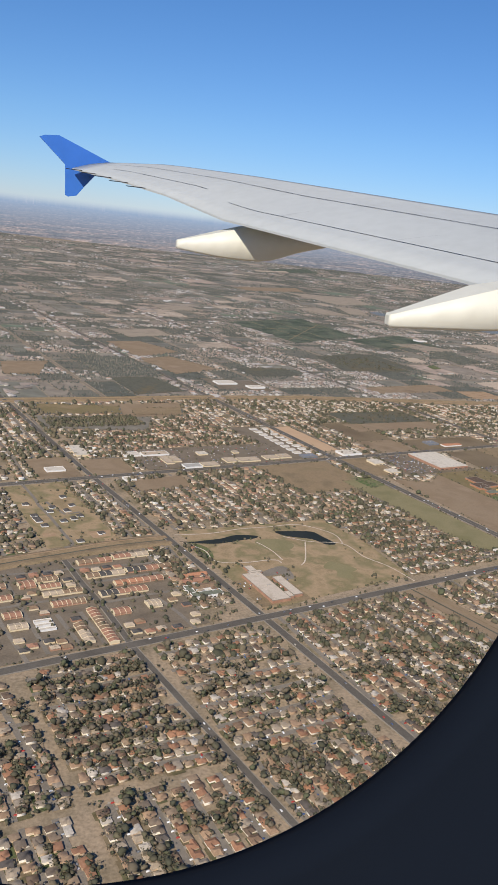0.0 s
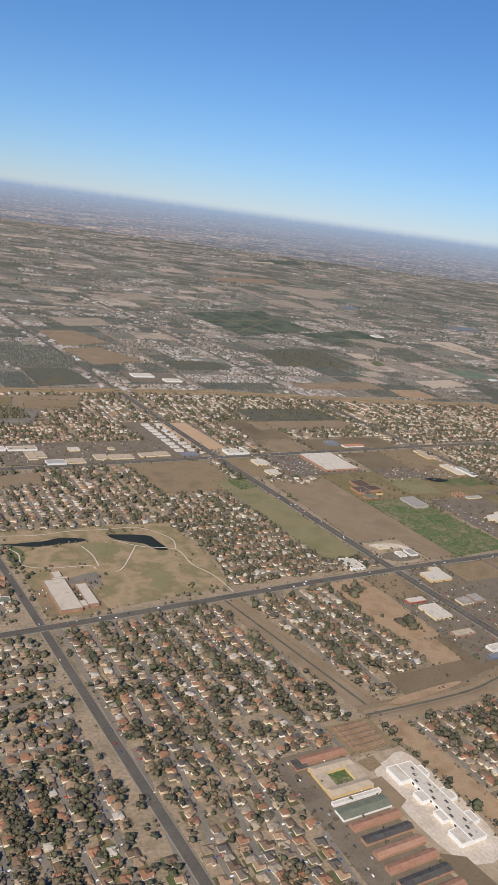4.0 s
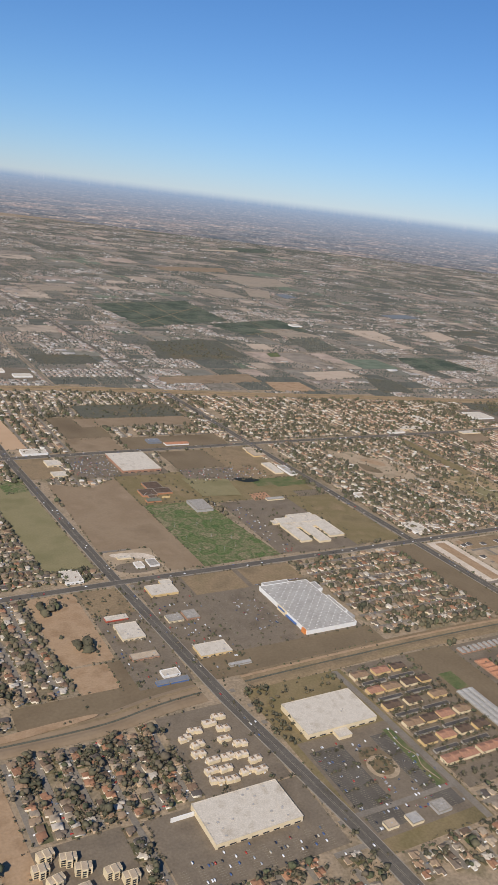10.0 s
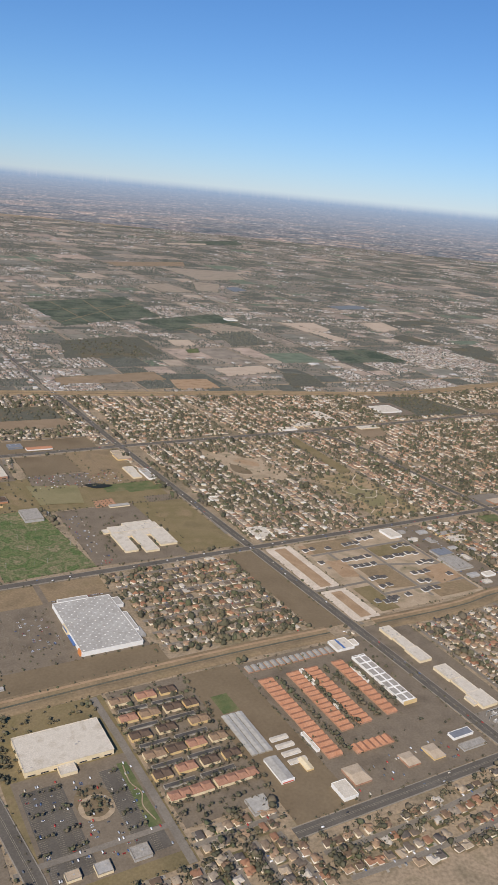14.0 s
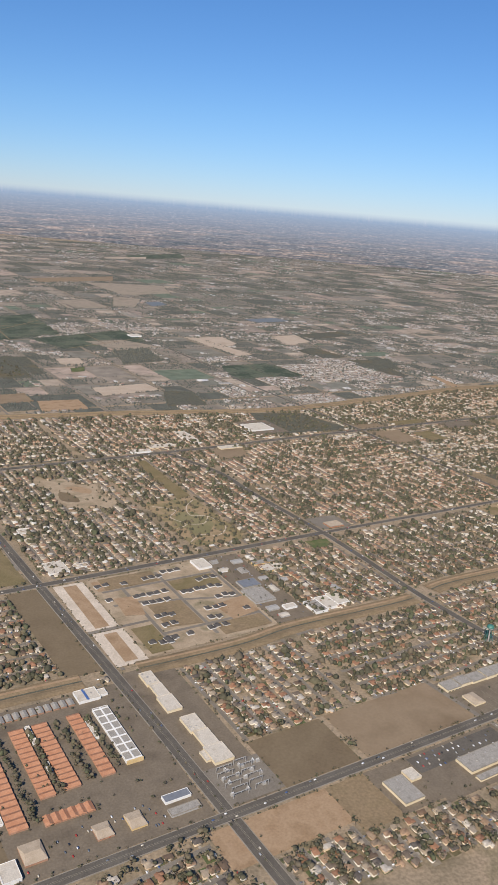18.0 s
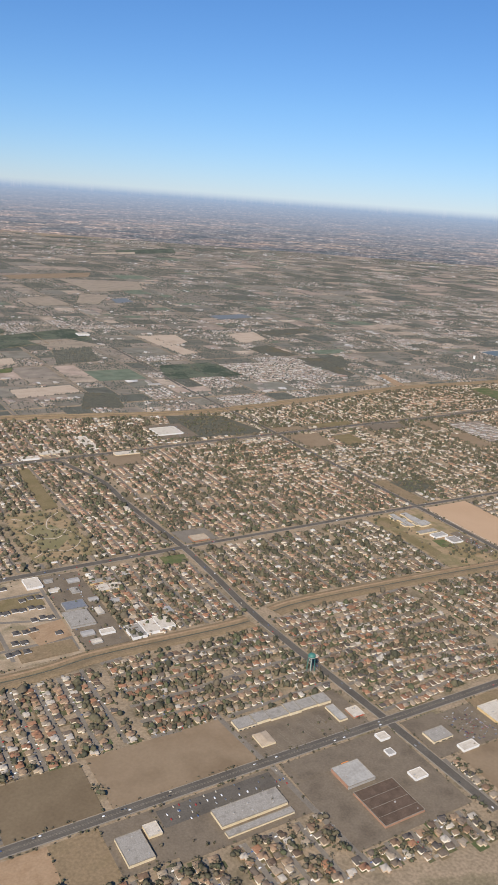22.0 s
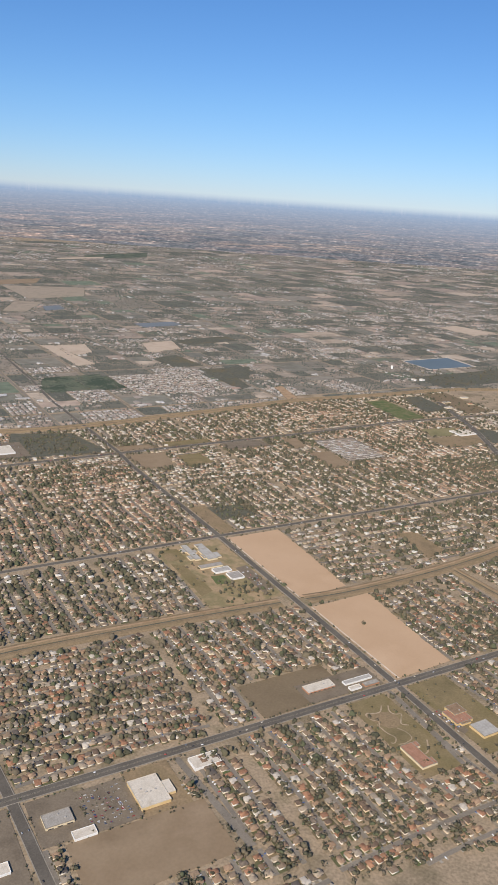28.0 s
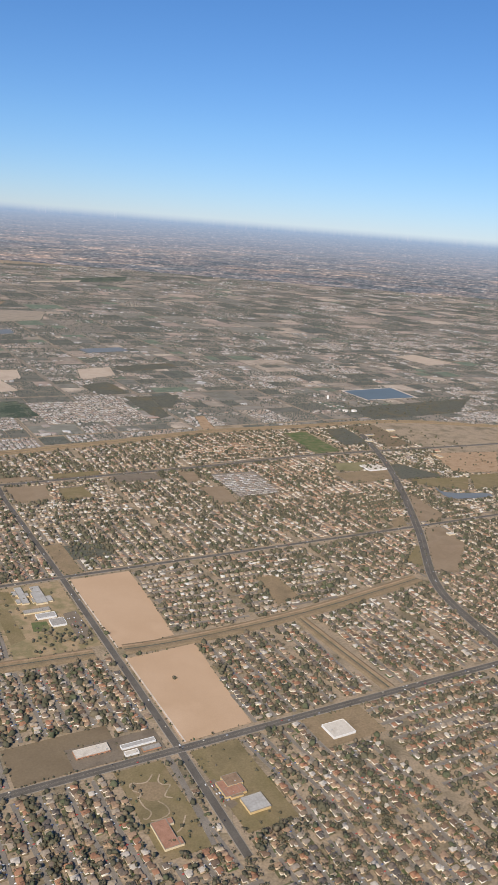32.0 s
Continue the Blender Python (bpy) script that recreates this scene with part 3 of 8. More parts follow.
ROADS = {   # line in the plan, width
    "a": ([(30, -345), (22, -240), (10, -140), (0, 0), (-13, 250), (-26, 745), (-40, 1400)], 7.2),
    "b": ([(270, -345), (265, -174), (258, 0), (247, 270), (238, 690), (220, 1400)], 6.8),
    "c": (smooth([(532, -345), (528, -256), (520, -134), (522, -61), (523, -6), (521, 35), (516, 119), (517, 168), (513, 195), (505, 220), (497, 248), (488, 268)], 3), 5.4),
    "d": ([(788, -360), (791, -262), (793, 0), (791, 225), (794, 285), (791, 430), (788, 560), (796, 703), (800, 1000), (806, 1500)], 4.9),
    "far_west": ([(-242, -345), (-248, -188), (-256, 0), (-270, 270), (-276, 500), (-285, 900)], 4.5),
    "west_lane": ([(-326, -345), (-329, -162), (-338.5, -21), (-338, 3), (-338, 30), (-340, 60), (-340, 92)], 3.2),
    "r_one": ([(-800, -38), (-400, -20), (-216, -12), (-70, -4), (0, -2), (260, 0), (521, 4)], 5.4),
    "r_one_east": ([(524, 4), (793, 6), (944, 5), (1216, 3), (1700, 2)], 4.2),
    "r_two": ([(-800, 220), (-341, 240), (-14, 252), (260, 262), (440, 265), (562, 268), (687, 275), (831, 279), (970, 282), (1090, 284), (1243, 294), (1367, 288), (1483, 280), (1700, 268)], 6.6),
    "r_zero": ([(130, -262), (500, -262), (1000, -264), (1300, -266)], 5.8),
    "highway": (smooth([(1420, 380), (1339, 205), (1216, 0), (1132, -123), (1105, -205), (1085, -330)]), 9.0),
}
for key, (line, width) in ROADS.items():
    top = 0.42 + 0.012 * list(ROADS).index(key)
    road = setting("road", ribbon(line, width, top), M["asphalt"], "long grey asphalt main road", category="road")
    for side in (-1, 1):
        bm = ribbon(line, 0, 0, profile=[(side * (width / 2 + 0.01), 0.02), (side * (width / 2 + 0.01), top + 0.005), (side * (width / 2 + 0.5), top + 0.005), (side * (width / 2 + 0.5), 0.02)])
        k = part("kerb", bm, M["kerb"], road)
    if width > 5.5:
        for o in (-0.35, 0.35):
            part("lane_line", ribbon(line, 0, 0, profile=[(o - 0.06, top + 0.006), (o + 0.06, top + 0.006)]), M["paint"], road, "worn yellow centre line")

CANAL = smooth([(-128, -137), (-60, -138), (0, -130), (170, -126), (340, -131), (400, -126), (505, -128), (560, -119), (680, -124), (770, -131), (850, -138), (960, -134), (1080, -118), (1200, -98)], 10)
CANAL_BANKS = [(-8, 0.2), (-5.5, 0.6), (-3.2, 0.62), (-1.5, 0.3), (1.2, 0.3), (3.0, 0.55), (5.6, 0.6), (8, 0.2)]
LEVEES = [
    *[([p for p in CANAL if a < p[0] < b], CANAL_BANKS) for a, b in ((-130, 2), (16, 256), (272, 518), (533, 785), (800, 1126))],
    (smooth([(961, -138), (963, -197), (966, -258)], 3), [(-6, 0.03), (-4, 0.7), (-2, 0.7), (-1.4, 0.3), (1.1, 0.3), (2, 0.7), (4, 0.7), (6, 0.03)]),
    (smooth([(-420, 88), (-378, 97.5), (-334, 102.5), (-300, 106), (-262, 105.5)], 3), [(-9, 0.03), (-6, 0.8), (-4, 0.8), (-1.5, 0.3), (1.5, 0.3), (4, 0.8), (6, 0.8), (9, 0.03)]),
]
for line, prof in LEVEES:
    west = line[0][0] < 10 and line[0][1] < 0
    bank = setting("canal_bank", ribbon(line, 0, 0, profile=prof), M["brown" if west else "dry"], "grassy tan earth banks of a drainage canal", category="canal")
    part("ditch", ribbon(line, 0, 0, profile=[(-0.75, 0.36), (0.6, 0.36)]), M["brush"], bank, "dark weedy ditch bed")
    part("dirt_track", ribbon(line, 0, 0, profile=[(prof[-3][0] + 0.4, prof[-3][1] + 0.05), (prof[-2][0] - 0.3, prof[-2][1] + 0.05)]), M["dry" if west else "sand"], bank, "pale dirt track along the bank")
FARBANK = smooth([(-500, 516), (-187, 514), (-30, 514), (148, 500), (330, 466), (480, 447), (560, 434), (700, 410), (796, 408), (931, 424), (1031, 436), (1170, 456), (1341, 452), (1500, 452), (1603, 428), (1730, 372), (1900, 330)], 4)
BANK_U, BANK_V = [p[0] for p in FARBANK], [p[1] for p in FARBANK]
bank = setting("canal_bank", ribbon(FARBANK, 0, 0, profile=[(-10, 0.03), (-7, 1.2), (-5, 1.2), (-3, 0.3), (3, 0.3), (5, 1.2), (7, 1.2), (10, 0.03)]), M["dry"], "long tan floodway bank across the town", category="canal")
part("dirt_track", ribbon(FARBANK, 0, 0, profile=[(-6.8, 1.26), (-5.2, 1.26)]), M["sand"], bank, "pale dirt track on the bank")

# fields, lots and water: outline, material, height, label, category
KEEP_OUT, LAID = [], []


def parcel(outline, mat, label, category="field", z=0.04, name="field", clear=True):
    ob = patch(name, outline, M[mat], z + 0.002 * len(LAID), label, category=category)
    LAID.append(name)
    if clear:
        us, vs = [p[0] for p in outline], [p[1] for p in outline]
        KEEP_OUT.append((min(us), max(us), min(vs), max(vs), outline))
    return ob


def rounded(outline):
    """A closed outline with rounded corners."""
    n = len(outline)
    return smooth([outline[-1], *outline, outline[0], outline[1]], 4)[4:4 * (n + 1)]


parcel([(-250, 118), (-128, 111), (-122, 62), (-128, 6), (-250, -6)], "parkland", "dry park lawn with footpaths", "park")
parcel(rounded([(-256, 101), (-247, 98), (-236, 98), (-224, 98), (-211, 101), (-197, 96), (-199, 92), (-215, 91), (-229, 90), (-238, 92), (-248, 96)]), "water", "dark still park pond", "pond", 0.07, "pond", False)
parcel(rounded([(-179, 99), (-170, 98), (-151, 92), (-148, 81), (-146, 67), (-154, 68), (-159, 79), (-170, 86), (-177, 92)]), "water", "dark still park pond", "pond", 0.07, "pond", False)
parcel(rounded([(-228, 39), (-206, 45), (-208, 27), (-216, 28), (-217, 31), (-229, 33)]), "street", "paved plaza beside the park hall", "plaza", 0.06, "plaza", False)
parcel(rounded([(-252, 96), (-242, 88), (-244, 72), (-252, 66)]), "lawn", "greener patch of park lawn", "lawn", 0.06, "lawn", False)
parcel(rounded([(-202, 88), (-184, 86), (-178, 74), (-190, 66), (-204, 74)]), "pasture", "greener patch of park lawn", "lawn", 0.06, "lawn", False)
parcel(rounded([(-170, 42), (-164, 36), (-158, 26), (-166, 22), (-170, 14), (-178, 20), (-174, 28), (-180, 34)]), "pasture", "greener patch of park lawn", "lawn", 0.06, "lawn", False)
parcel(rect(-250, -214, -2, 34), "dry", "dusty car park beside the white hall", "parking lot", 0.06, "parking_lot", False)
for path in ([(-255, 98), (-246, 82), (-247, 65), (-233, 57), (-208, 55), (-204, 49)], [(-203, 85), (-200, 70), (-201, 53)], [(-167, 76), (-185, 49), (-193, 42)], [(-178, 89), (-163, 75), (-141, 65), (-140, 41), (-133, 22), (-131, -2)], [(-255, 112), (-228, 108), (-203, 110), (-179, 108), (-153, 106), (-137, 84), (-141, 65)]):
    setting("footpath", ribbon(smooth(path), 0.9, 0.33), M["pale"], "pale winding park footpath", category="path")
parcel([(-181, 488), (-74, 490), (-98, 429), (-168, 422)], "brown", "brown ploughed field among the streets")
parcel(rect(-98, -18, 168, 246, 0.05), "dry", "dry tan stubble field", "field")
parcel([(-36, 196), (-12, 206), (-9, 172), (-34, 166)], "green", "patch of green grass by the road", "grass", 0.06, "grass", False)
parcel(rect(-40, -6, 24, 190, 0.05), "pasture", "pale green grass strip along the road", "field")
parcel(rect(-8, 26, 278, 372, 0.05), "tan", "bare tan square field")
parcel(rect(66, 116, 300, 378, 0.03), "umber", "dark brown field among the streets")
parcel(rect(62, 112, 262, 304, 0.03), "brown", "brown ploughed field among the streets")
parcel(rect(118, 232, 262, 300, 0.03), "umber", "brown waste land by the shops")
parcel(rect(95, 230, 340, 372, 0.03), "brown", "brown strip field among the streets")
parcel(rect(110, 232, 372, 425, 0.03), "brush", "dark scrubby field among the streets")
parcel(rect(-50, -16, 257, 376, 0.05), "lot", "dusty lot with white rows of trailers", "lot")
parcel([(4, 182), (40, 168), (66, 186), (68, 6), (40, 6), (40, 44), (3, 46)], "brown", "wide reddish brown ploughed field")
parcel(rect(4, 41, 5, 44), "plots", "tan gravel building lot", "lot", 0.05)
parcel(rounded([(6, 14), (20, 8), (38, 12), (36, 22), (18, 24), (8, 22)]), "lot", "paved lot of the drive-ins", "parking lot", 0.06, "parking_lot", False)
parcel(rounded([(10, 40), (30, 38), (39, 30), (38, 24), (30, 28), (12, 34)]), "pale", "pale graded soil on the corner", "soil", 0.06, "soil", False)
parcel([(67, 124), (122, 118), (134, 8), (68, 5)], "green", "patchy green pasture among the streets", "field")
parcel(rect(134, 152, 8, 112), "lot", "grey school car park", "parking lot", 0.05, "parking_lot")
parcel(rect(150, 214, 6, 112), "lot", "dusty school yard among the streets", "yard", 0.044)
parcel(rect(206, 252, 8, 112, 0.04), "olive", "dry olive school field", "field", 0.05)
parcel(rect(66, 132, 120, 192), "olive", "school grounds with dry grass", "yard")
parcel(rect(132, 246, 114, 160, 0.04), "olive", "fenced dry grass plots", "field")
parcel(rect(196, 244, 142, 160, 0.04), "lawn", "green plot among the streets", "lawn", 0.06, "lawn", False)
parcel(rect(134, 172, 150, 168, 0.04), "lawn", "green plot among the streets", "lawn", 0.06, "lawn", False)
parcel(rect(132, 218, 162, 196), "lot", "large car park with planted rows", "parking lot", 0.05, "parking_lot")
parcel(rect(134, 194, 198, 250), "umber", "dark ploughed field among the streets")
parcel(rect(217, 248, 110, 124), "lot", "planted car park rows by the school", "parking lot", 0.06, "parking_lot", False)
parcel([(169, 110), (188, 113), (189, 128), (171, 125)], "rustsoil", "orange paved plaza with tree rows", "plaza", 0.06, "plaza", False)
parcel([(209, 137), (248, 138), (249, 150), (209, 145)], "lawn", "green plot among the streets", "lawn", 0.062, "lawn", False)
parcel(rect(263, 271, 91, 111), "asphalt", "dark paved lot beside the road", "parking lot", 0.06, "parking_lot", False)
parcel(rect(194, 246, 160, 254, 0.04), "dry", "dry lot by the crossroads", "lot")
parcel(rect(36, 122, 190, 250), "lot", "store car park among the streets", "parking lot", 0.05, "parking_lot")
parcel(rect(2, 36, 196, 250, 0.05), "dry", "dry corner lot among the streets", "lot")
parcel(rect(41, 130, -118, -5), "lot", "wide faded car park of the big store", "parking lot", 0.05, "parking_lot")
parcel(rect(44, 84, -32, -6), "dry", "dry grass strip among the streets", "field", 0.07, "field", False)
parcel(rect(88, 130, -30, -6), "dry", "dry grass strip among the streets", "field", 0.07, "field", False)
parcel(rect(8, 41, -118, -5), "lot", "lots of roadside restaurants", "parking lot", 0.048, "parking_lot")
parcel(rect(-62, -32, -86, -8), "sand", "tan vacant lot with clumps of trees", "lot")
parcel(rect(-60, -38, -130, -88), "sand", "bare sandy graded lot", "lot")
parcel(rect(-38, -28, -130, -88), "umber", "brown weedy strip among the streets", "lot")
parcel(rect(-30, -2, -40, -8), "dry", "dry corner lot among the streets", "lot")
parcel(rect(-30, 2, -118, -40), "lot", "lots of roadside restaurants", "parking lot", 0.05, "parking_lot")
parcel(rect(-96, 0, -131, -112), "umber", "bare brown ground by the canal", "field", 0.036)
parcel(rect(8, 134, -122, -100), "umber", "bare brown ground by the canal", "field", 0.052)
parcel(rect(22, 86, -258, -136), "olive", "weedy ground round the warehouse store", "lot")
parcel(rect(26, 84, -250, -184), "lot", "car park with planted beds", "parking lot", 0.06, "parking_lot", False)
parcel(rect(28, 47, -246, -192), "asphalt", "dark car park beside the planted bed", "parking lot", 0.075, "parking_lot", False)
parcel(rect(65, 79, -246, -192), "asphalt", "dark car park beside the planted bed", "parking lot", 0.075, "parking_lot", False)
parcel(rounded([(57 + 8.5 * math.cos(k * 0.6283), -209 + 11 * math.sin(k * 0.6283)) for k in range(10)]), "umber", "planted round bed in the car park", "bed", 0.08, "planted_bed", False)
parcel([(74.5, -190), (79.5, -190), (80, -233), (73.5, -233)], "lawn", "narrow green lawn strip", "lawn", 0.08, "lawn", False)
setting("lane", ribbon([(81, -137), (82.4, -174), (83, -215), (83, -258)], 4.0, 0.36), M["street"], "paved lane beside the warehouse store", category="lane")
setting("lane", ribbon([(24, -234.5), (46, -235), (82, -235)], 3.0, 0.38), M["street"], "paved drive across the car park", category="lane")
setting("plaza_ring", ribbon([(57 + 7 * math.cos(k * 0.349), -213 + 7 * math.sin(k * 0.349)) for k in range(19)], 2.4, 0.42), M["plots"], "pinkish round walk in the car park", category="path")
setting("footpath", ribbon(smooth([(77, -192), (76, -204), (78.5, -212), (76, -220), (78, -230)]), 0.55, 0.42), M["plots"], "pale path on the lawn strip", category="path")
parcel(rect(-62, 14, -246, -203), "lot", "car park of the white store", "parking lot", 0.05, "parking_lot")
parcel(rect(-32, 12, -202, -142), "lot", "paved court of the town houses", "court", 0.05, "court")
parcel(rect(-112, -72, -236, -202), "lot", "paved court of the cream flats", "court", 0.05, "court")
parcel(rect(-154, -128, -160, -138), "dry", "yard of the long storage sheds", "yard", 0.048)
parcel(rect(-158, -126, -246, -162), "plots", "bare sandy building site", "site", 0.05)
parcel(rounded([(-150, -226), (-126, -226), (-126, -170), (-140, -168), (-152, -178)]), "pale", "pale dusty soil round the shell", "soil", 0.065, "soil", False)
parcel(rounded([(-104, -136), (-62, -132), (-62, -129), (-104, -131)]), "sand", "pale bare bank of the canal", "soil", 0.7, "soil", False)
parcel([(-156, -244), (-144, -246), (-146, -226), (-156, -220)], "umber", "brown weedy corner of the site", "soil", 0.07, "soil", False)
parcel([(-156, -196), (-148, -192), (-149, -176), (-157, -176)], "brown", "brown graded soil on the site", "soil", 0.07, "soil", False)
parcel([(-152, -172), (-144, -170), (-144, -163), (-154, -164)], "dry", "brown graded soil on the site", "soil", 0.07, "soil", False)
parcel([(-124, -140), (-112, -140), (-106, -262), (-120, -262)], "sand", "wide sandy dirt road", "dirt road", 0.06, "dirt_road")
parcel([(-150, -8), (-132, -6), (-112, -140), (-128, -140)], "brown", "dry grass drain strip", "field", 0.05)
setting("drain", ribbon([(-142, -10), (-132, -70), (-121, -138)], 1.5, 0.32), M["brush"], "dark weedy drain in a grass strip", category="drain")
setting("farm_track", ribbon([(-136, -10), (-127, -70), (-115, -138)], 1.2, 0.33), M["dry"], "dusty track beside the drain", category="track")
parcel(rect(-192, -158, -246, -150), "lot", "paved yard of the apartment blocks", "yard", 0.05)
parcel(rect(134, 168, -258, -136), "umber", "bare brown field among the streets", "field")
parcel(rect(140, 150, -176, -160), "lawn", "green patch among the streets", "lawn", 0.06, "lawn", False)
parcel(rect(168, 262, -258, -138), "lot", "paved yards of the red-roofed rows", "yard", 0.05)
parcel(rect(88, 134, -240, -136), "lot", "paved courts of the apartments", "court", 0.05)
parcel(rect(232, 256, -122, -5, 0.03), "umber", "bare dark field beside the road")
parcel(rect(266, 289, -76, -6), "pale", "pale concrete slab strip", "slab", 0.05, "slab")
parcel(rect(273, 283, -74, -9), "sand", "bare tan soil between slabs", "soil", 0.09, "soil", False)
parcel(rect(268, 290, -123, -80), "pale", "pale concrete slab strip", "slab", 0.05, "slab")
parcel(rect(275, 284, -119, -83), "sand", "bare tan soil between slabs", "soil", 0.09, "soil", False)
parcel(rect(290, 392, -120, -5), "plots", "half-built housing plots among the streets", "plots", 0.045)
parcel(rect(392, 424, -118, -5), "lot", "yards of sheds and workshops", "yard", 0.045)
parcel(rounded([(326, 150), (340, 132), (352, 138), (366, 126), (380, 146), (370, 168), (378, 190), (360, 196), (350, 218), (336, 214), (330, 232), (320, 214), (328, 186)]), "plots", "tan waste ground among the streets", "field")
parcel(rounded([(352, 176), (362, 168), (366, 180), (354, 192), (344, 190)]), "sand", "bare patch on the waste ground", "soil", 0.06, "soil", False)
parcel(rounded([(330, 160), (344, 150), (346, 166), (336, 182)]), "umber", "weedy patch on the waste ground", "soil", 0.06, "soil", False)
parcel(rect(398, 452, 20, 126), "parkland", "green park with scattered trees", "park")
parcel([(410, 46), (424, 40), (440, 60), (436, 88), (420, 96), (408, 76)], "pasture", "greener park lawn among the streets", "lawn", 0.06, "lawn", False)
for path in ([(400, 30), (416, 40), (430, 34), (446, 50), (442, 76), (428, 84), (434, 104), (448, 118)], [(402, 60), (414, 66), (408, 86), (420, 100), (404, 116)], [(414, 66), (430, 62), (442, 76)]):
    setting("footpath", ribbon(smooth(path), 0.9, 0.36), M["pale"], "pale winding park footpath", category="path")
parcel(rect(266, 300, -258, -130), "lot", "paved strip behind the long shops", "yard", 0.05)
parcel(rect(270, 303, -257, -229), "street", "grey gravel yard among the streets", "yard", 0.07, "gravel_yard", False)
parcel(rect(303, 352, -258, -219), "umber", "bare brown field among the streets")
parcel(rect(356, 440, -258, -218), "brown", "bare brown field among the streets")
parcel(rect(440, 518, -259, -222), "lot", "car park of the shop row", "parking lot", 0.05, "parking_lot")
parcel(rect(252, 320, -292, -267), "sand", "bare orange building site", "site")
parcel(rect(320, 345, -300, -267), "dry", "dry lot among the streets", "lot")
parcel(rect(345, 372, -300, -267), "lot", "paved yard among the streets", "yard", 0.05)
parcel(rect(372, 446, -304, -267), "lot", "paved yard of the long shops", "yard", 0.05)
parcel(rect(374, 440, -281, -269), "asphalt", "dark asphalt car park of the long shops", "parking lot", 0.07, "parking_lot", False)
for lane in ([(437, -205), (439, -230), (442, -259)], [(444, -266), (446, -300), (449, -340)]):
    setting("lane", ribbon(lane, 3.4, 0.36), M["street"], "narrow paved lane beside the shops", category="lane")
parcel(rect(448, 525, -335, -267), "lot", "car park of the market", "parking lot", 0.05, "parking_lot")
parcel(rect(534, 560, -302, -267), "lot", "shop yard among the streets", "yard", 0.05)
parcel(rect(560, 588, -303, -270), "lot", "busy car park among the streets", "parking lot", 0.05, "parking_lot")
parcel(rect(588, 616, -306, -267), "dry", "lot round the market", "lot")
parcel(rect(545, 622, -345, -304), "brown", "bare brown field among the streets")
parcel([(620, -268), (624, -268), (632, -345), (627, -345)], "street", "side street among the streets", "street", 0.08, "street")
parcel(rect(688, 756, -258, -221), "umber", "bare brown field among the streets")
parcel(rect(724, 784, -258, -236), "lot", "yard of small shops", "yard", 0.06, "yard")
parcel(rect(720, 788, -122, 0), "parkland", "school grounds of dry grass", "yard")
parcel([(724, -28), (742, -30), (742, -6), (725, -4)], "olive", "olive school lawn among the streets", "lawn", 0.06, "lawn", False)
parcel([(744, -84), (758, -86), (758, -70), (746, -68)], "lawn", "green school lawn among the streets", "lawn", 0.06, "lawn", False)
parcel([(774, -110), (787, -108), (786, -60), (774, -62)], "lot", "school car park beside the road", "parking lot", 0.06, "parking_lot", False)
parcel([(723, -98), (736, -92), (734, -40), (724, -34)], "olive", "olive school field among the streets", "lawn", 0.06, "lawn", False)
parcel([(797, -1), (856, -1), (853, -60), (847, -128), (798, -132)], "tan", "smooth bare tan ploughed field")
parcel([(797, -148), (857, -146), (852, -200), (848, -256), (796, -258)], "tan", "smooth bare tan ploughed field")
parcel([(966, -55), (986, -58), (984, -104), (956, -112)], "dry", "dry tan vacant lot", "lot")
parcel(rect(745, 776, -345, -268), "olive", "park lawn with winding paths", "park")
parcel(rounded([(750, -282), (762, -284), (768, -289), (766, -298), (757, -300), (751, -292)]), "dry", "bare plaza in the park", "plaza", 0.06, "plaza", False)
parcel([(774, -334), (783, -323), (796, -326), (788, -341)], "plots", "pinkish tan forecourt of the school", "plaza", 0.065, "plaza", False)
setting("lane", ribbon([(781, -267), (779, -300), (775, -345)], 3.2, 0.36), M["street"], "wide paved lane beside the road", category="lane")
parcel(rect(796, 830, -345, -268), "olive", "olive school grounds beside the road", "yard", 0.05)
parcel([(793, -298), (799, -297), (802, -322), (796, -324)], "lot", "school car park among the streets", "parking lot", 0.06, "parking_lot", False)
parcel(rect(880, 930, -300, -267), "dry", "dry lot among the streets", "lot")
parcel([(799, 268), (849, 265), (839, 211), (801, 212)], "brown", "brown field among the streets")
parcel([(1027, 268), (1050, 267), (1043, 228), (1024, 226)], "brown", "tan brown field among the streets")
parcel([(1028, 204), (1061, 200), (1053, 142), (1026, 140)], "brown", "tan brown field among the streets")
parcel([(810, 77), (853, 72), (856, 40), (806, 41)], "brush", "dark wooded plot among the streets", "plot")
parcel(rect(797, 815, 10, 82), "dry", "dry lot among the streets", "lot")
parcel([(689, 398), (764, 378), (782, 298), (770, 288), (656, 297)], "brush", "dark scrub field among the streets", "field")
parcel(rect(640, 690, 300, 360), "lot", "school grounds among the streets", "yard", 0.05)
parcel([(1284, 416), (1330, 418), (1320, 302), (1271, 299)], "lawn", "bright green field among the streets")
parcel([(1372, 423), (1415, 425), (1399, 331), (1346, 328)], "brush", "dark olive field among the streets")
parcel([(1604, 706), (1757, 716), (1745, 611), (1604, 608)], "pale", "pale earth bank round the reservoir", "bank", 0.2, "earth_bank")
parcel([(1610, 701), (1750, 711), (1739, 616), (1610, 613)], "reservoir", "blue reservoir among the streets", "reservoir", 0.3, "reservoir", False)
parcel([(1512, 558), (1864, 585), (1740, 480), (1512, 466)], "brush", "dark scrub below the reservoir", "field")
parcel([(1197, 1250), (1313, 1270), (1322, 1215), (1201, 1190)], "pond_grey", "small blue lake among the streets", "lake", 0.3, "lake")
parcel([(387, 1220), (660, 1330), (640, 1060), (400, 950)], "crop", "dark green orchard among the streets", "orchard")
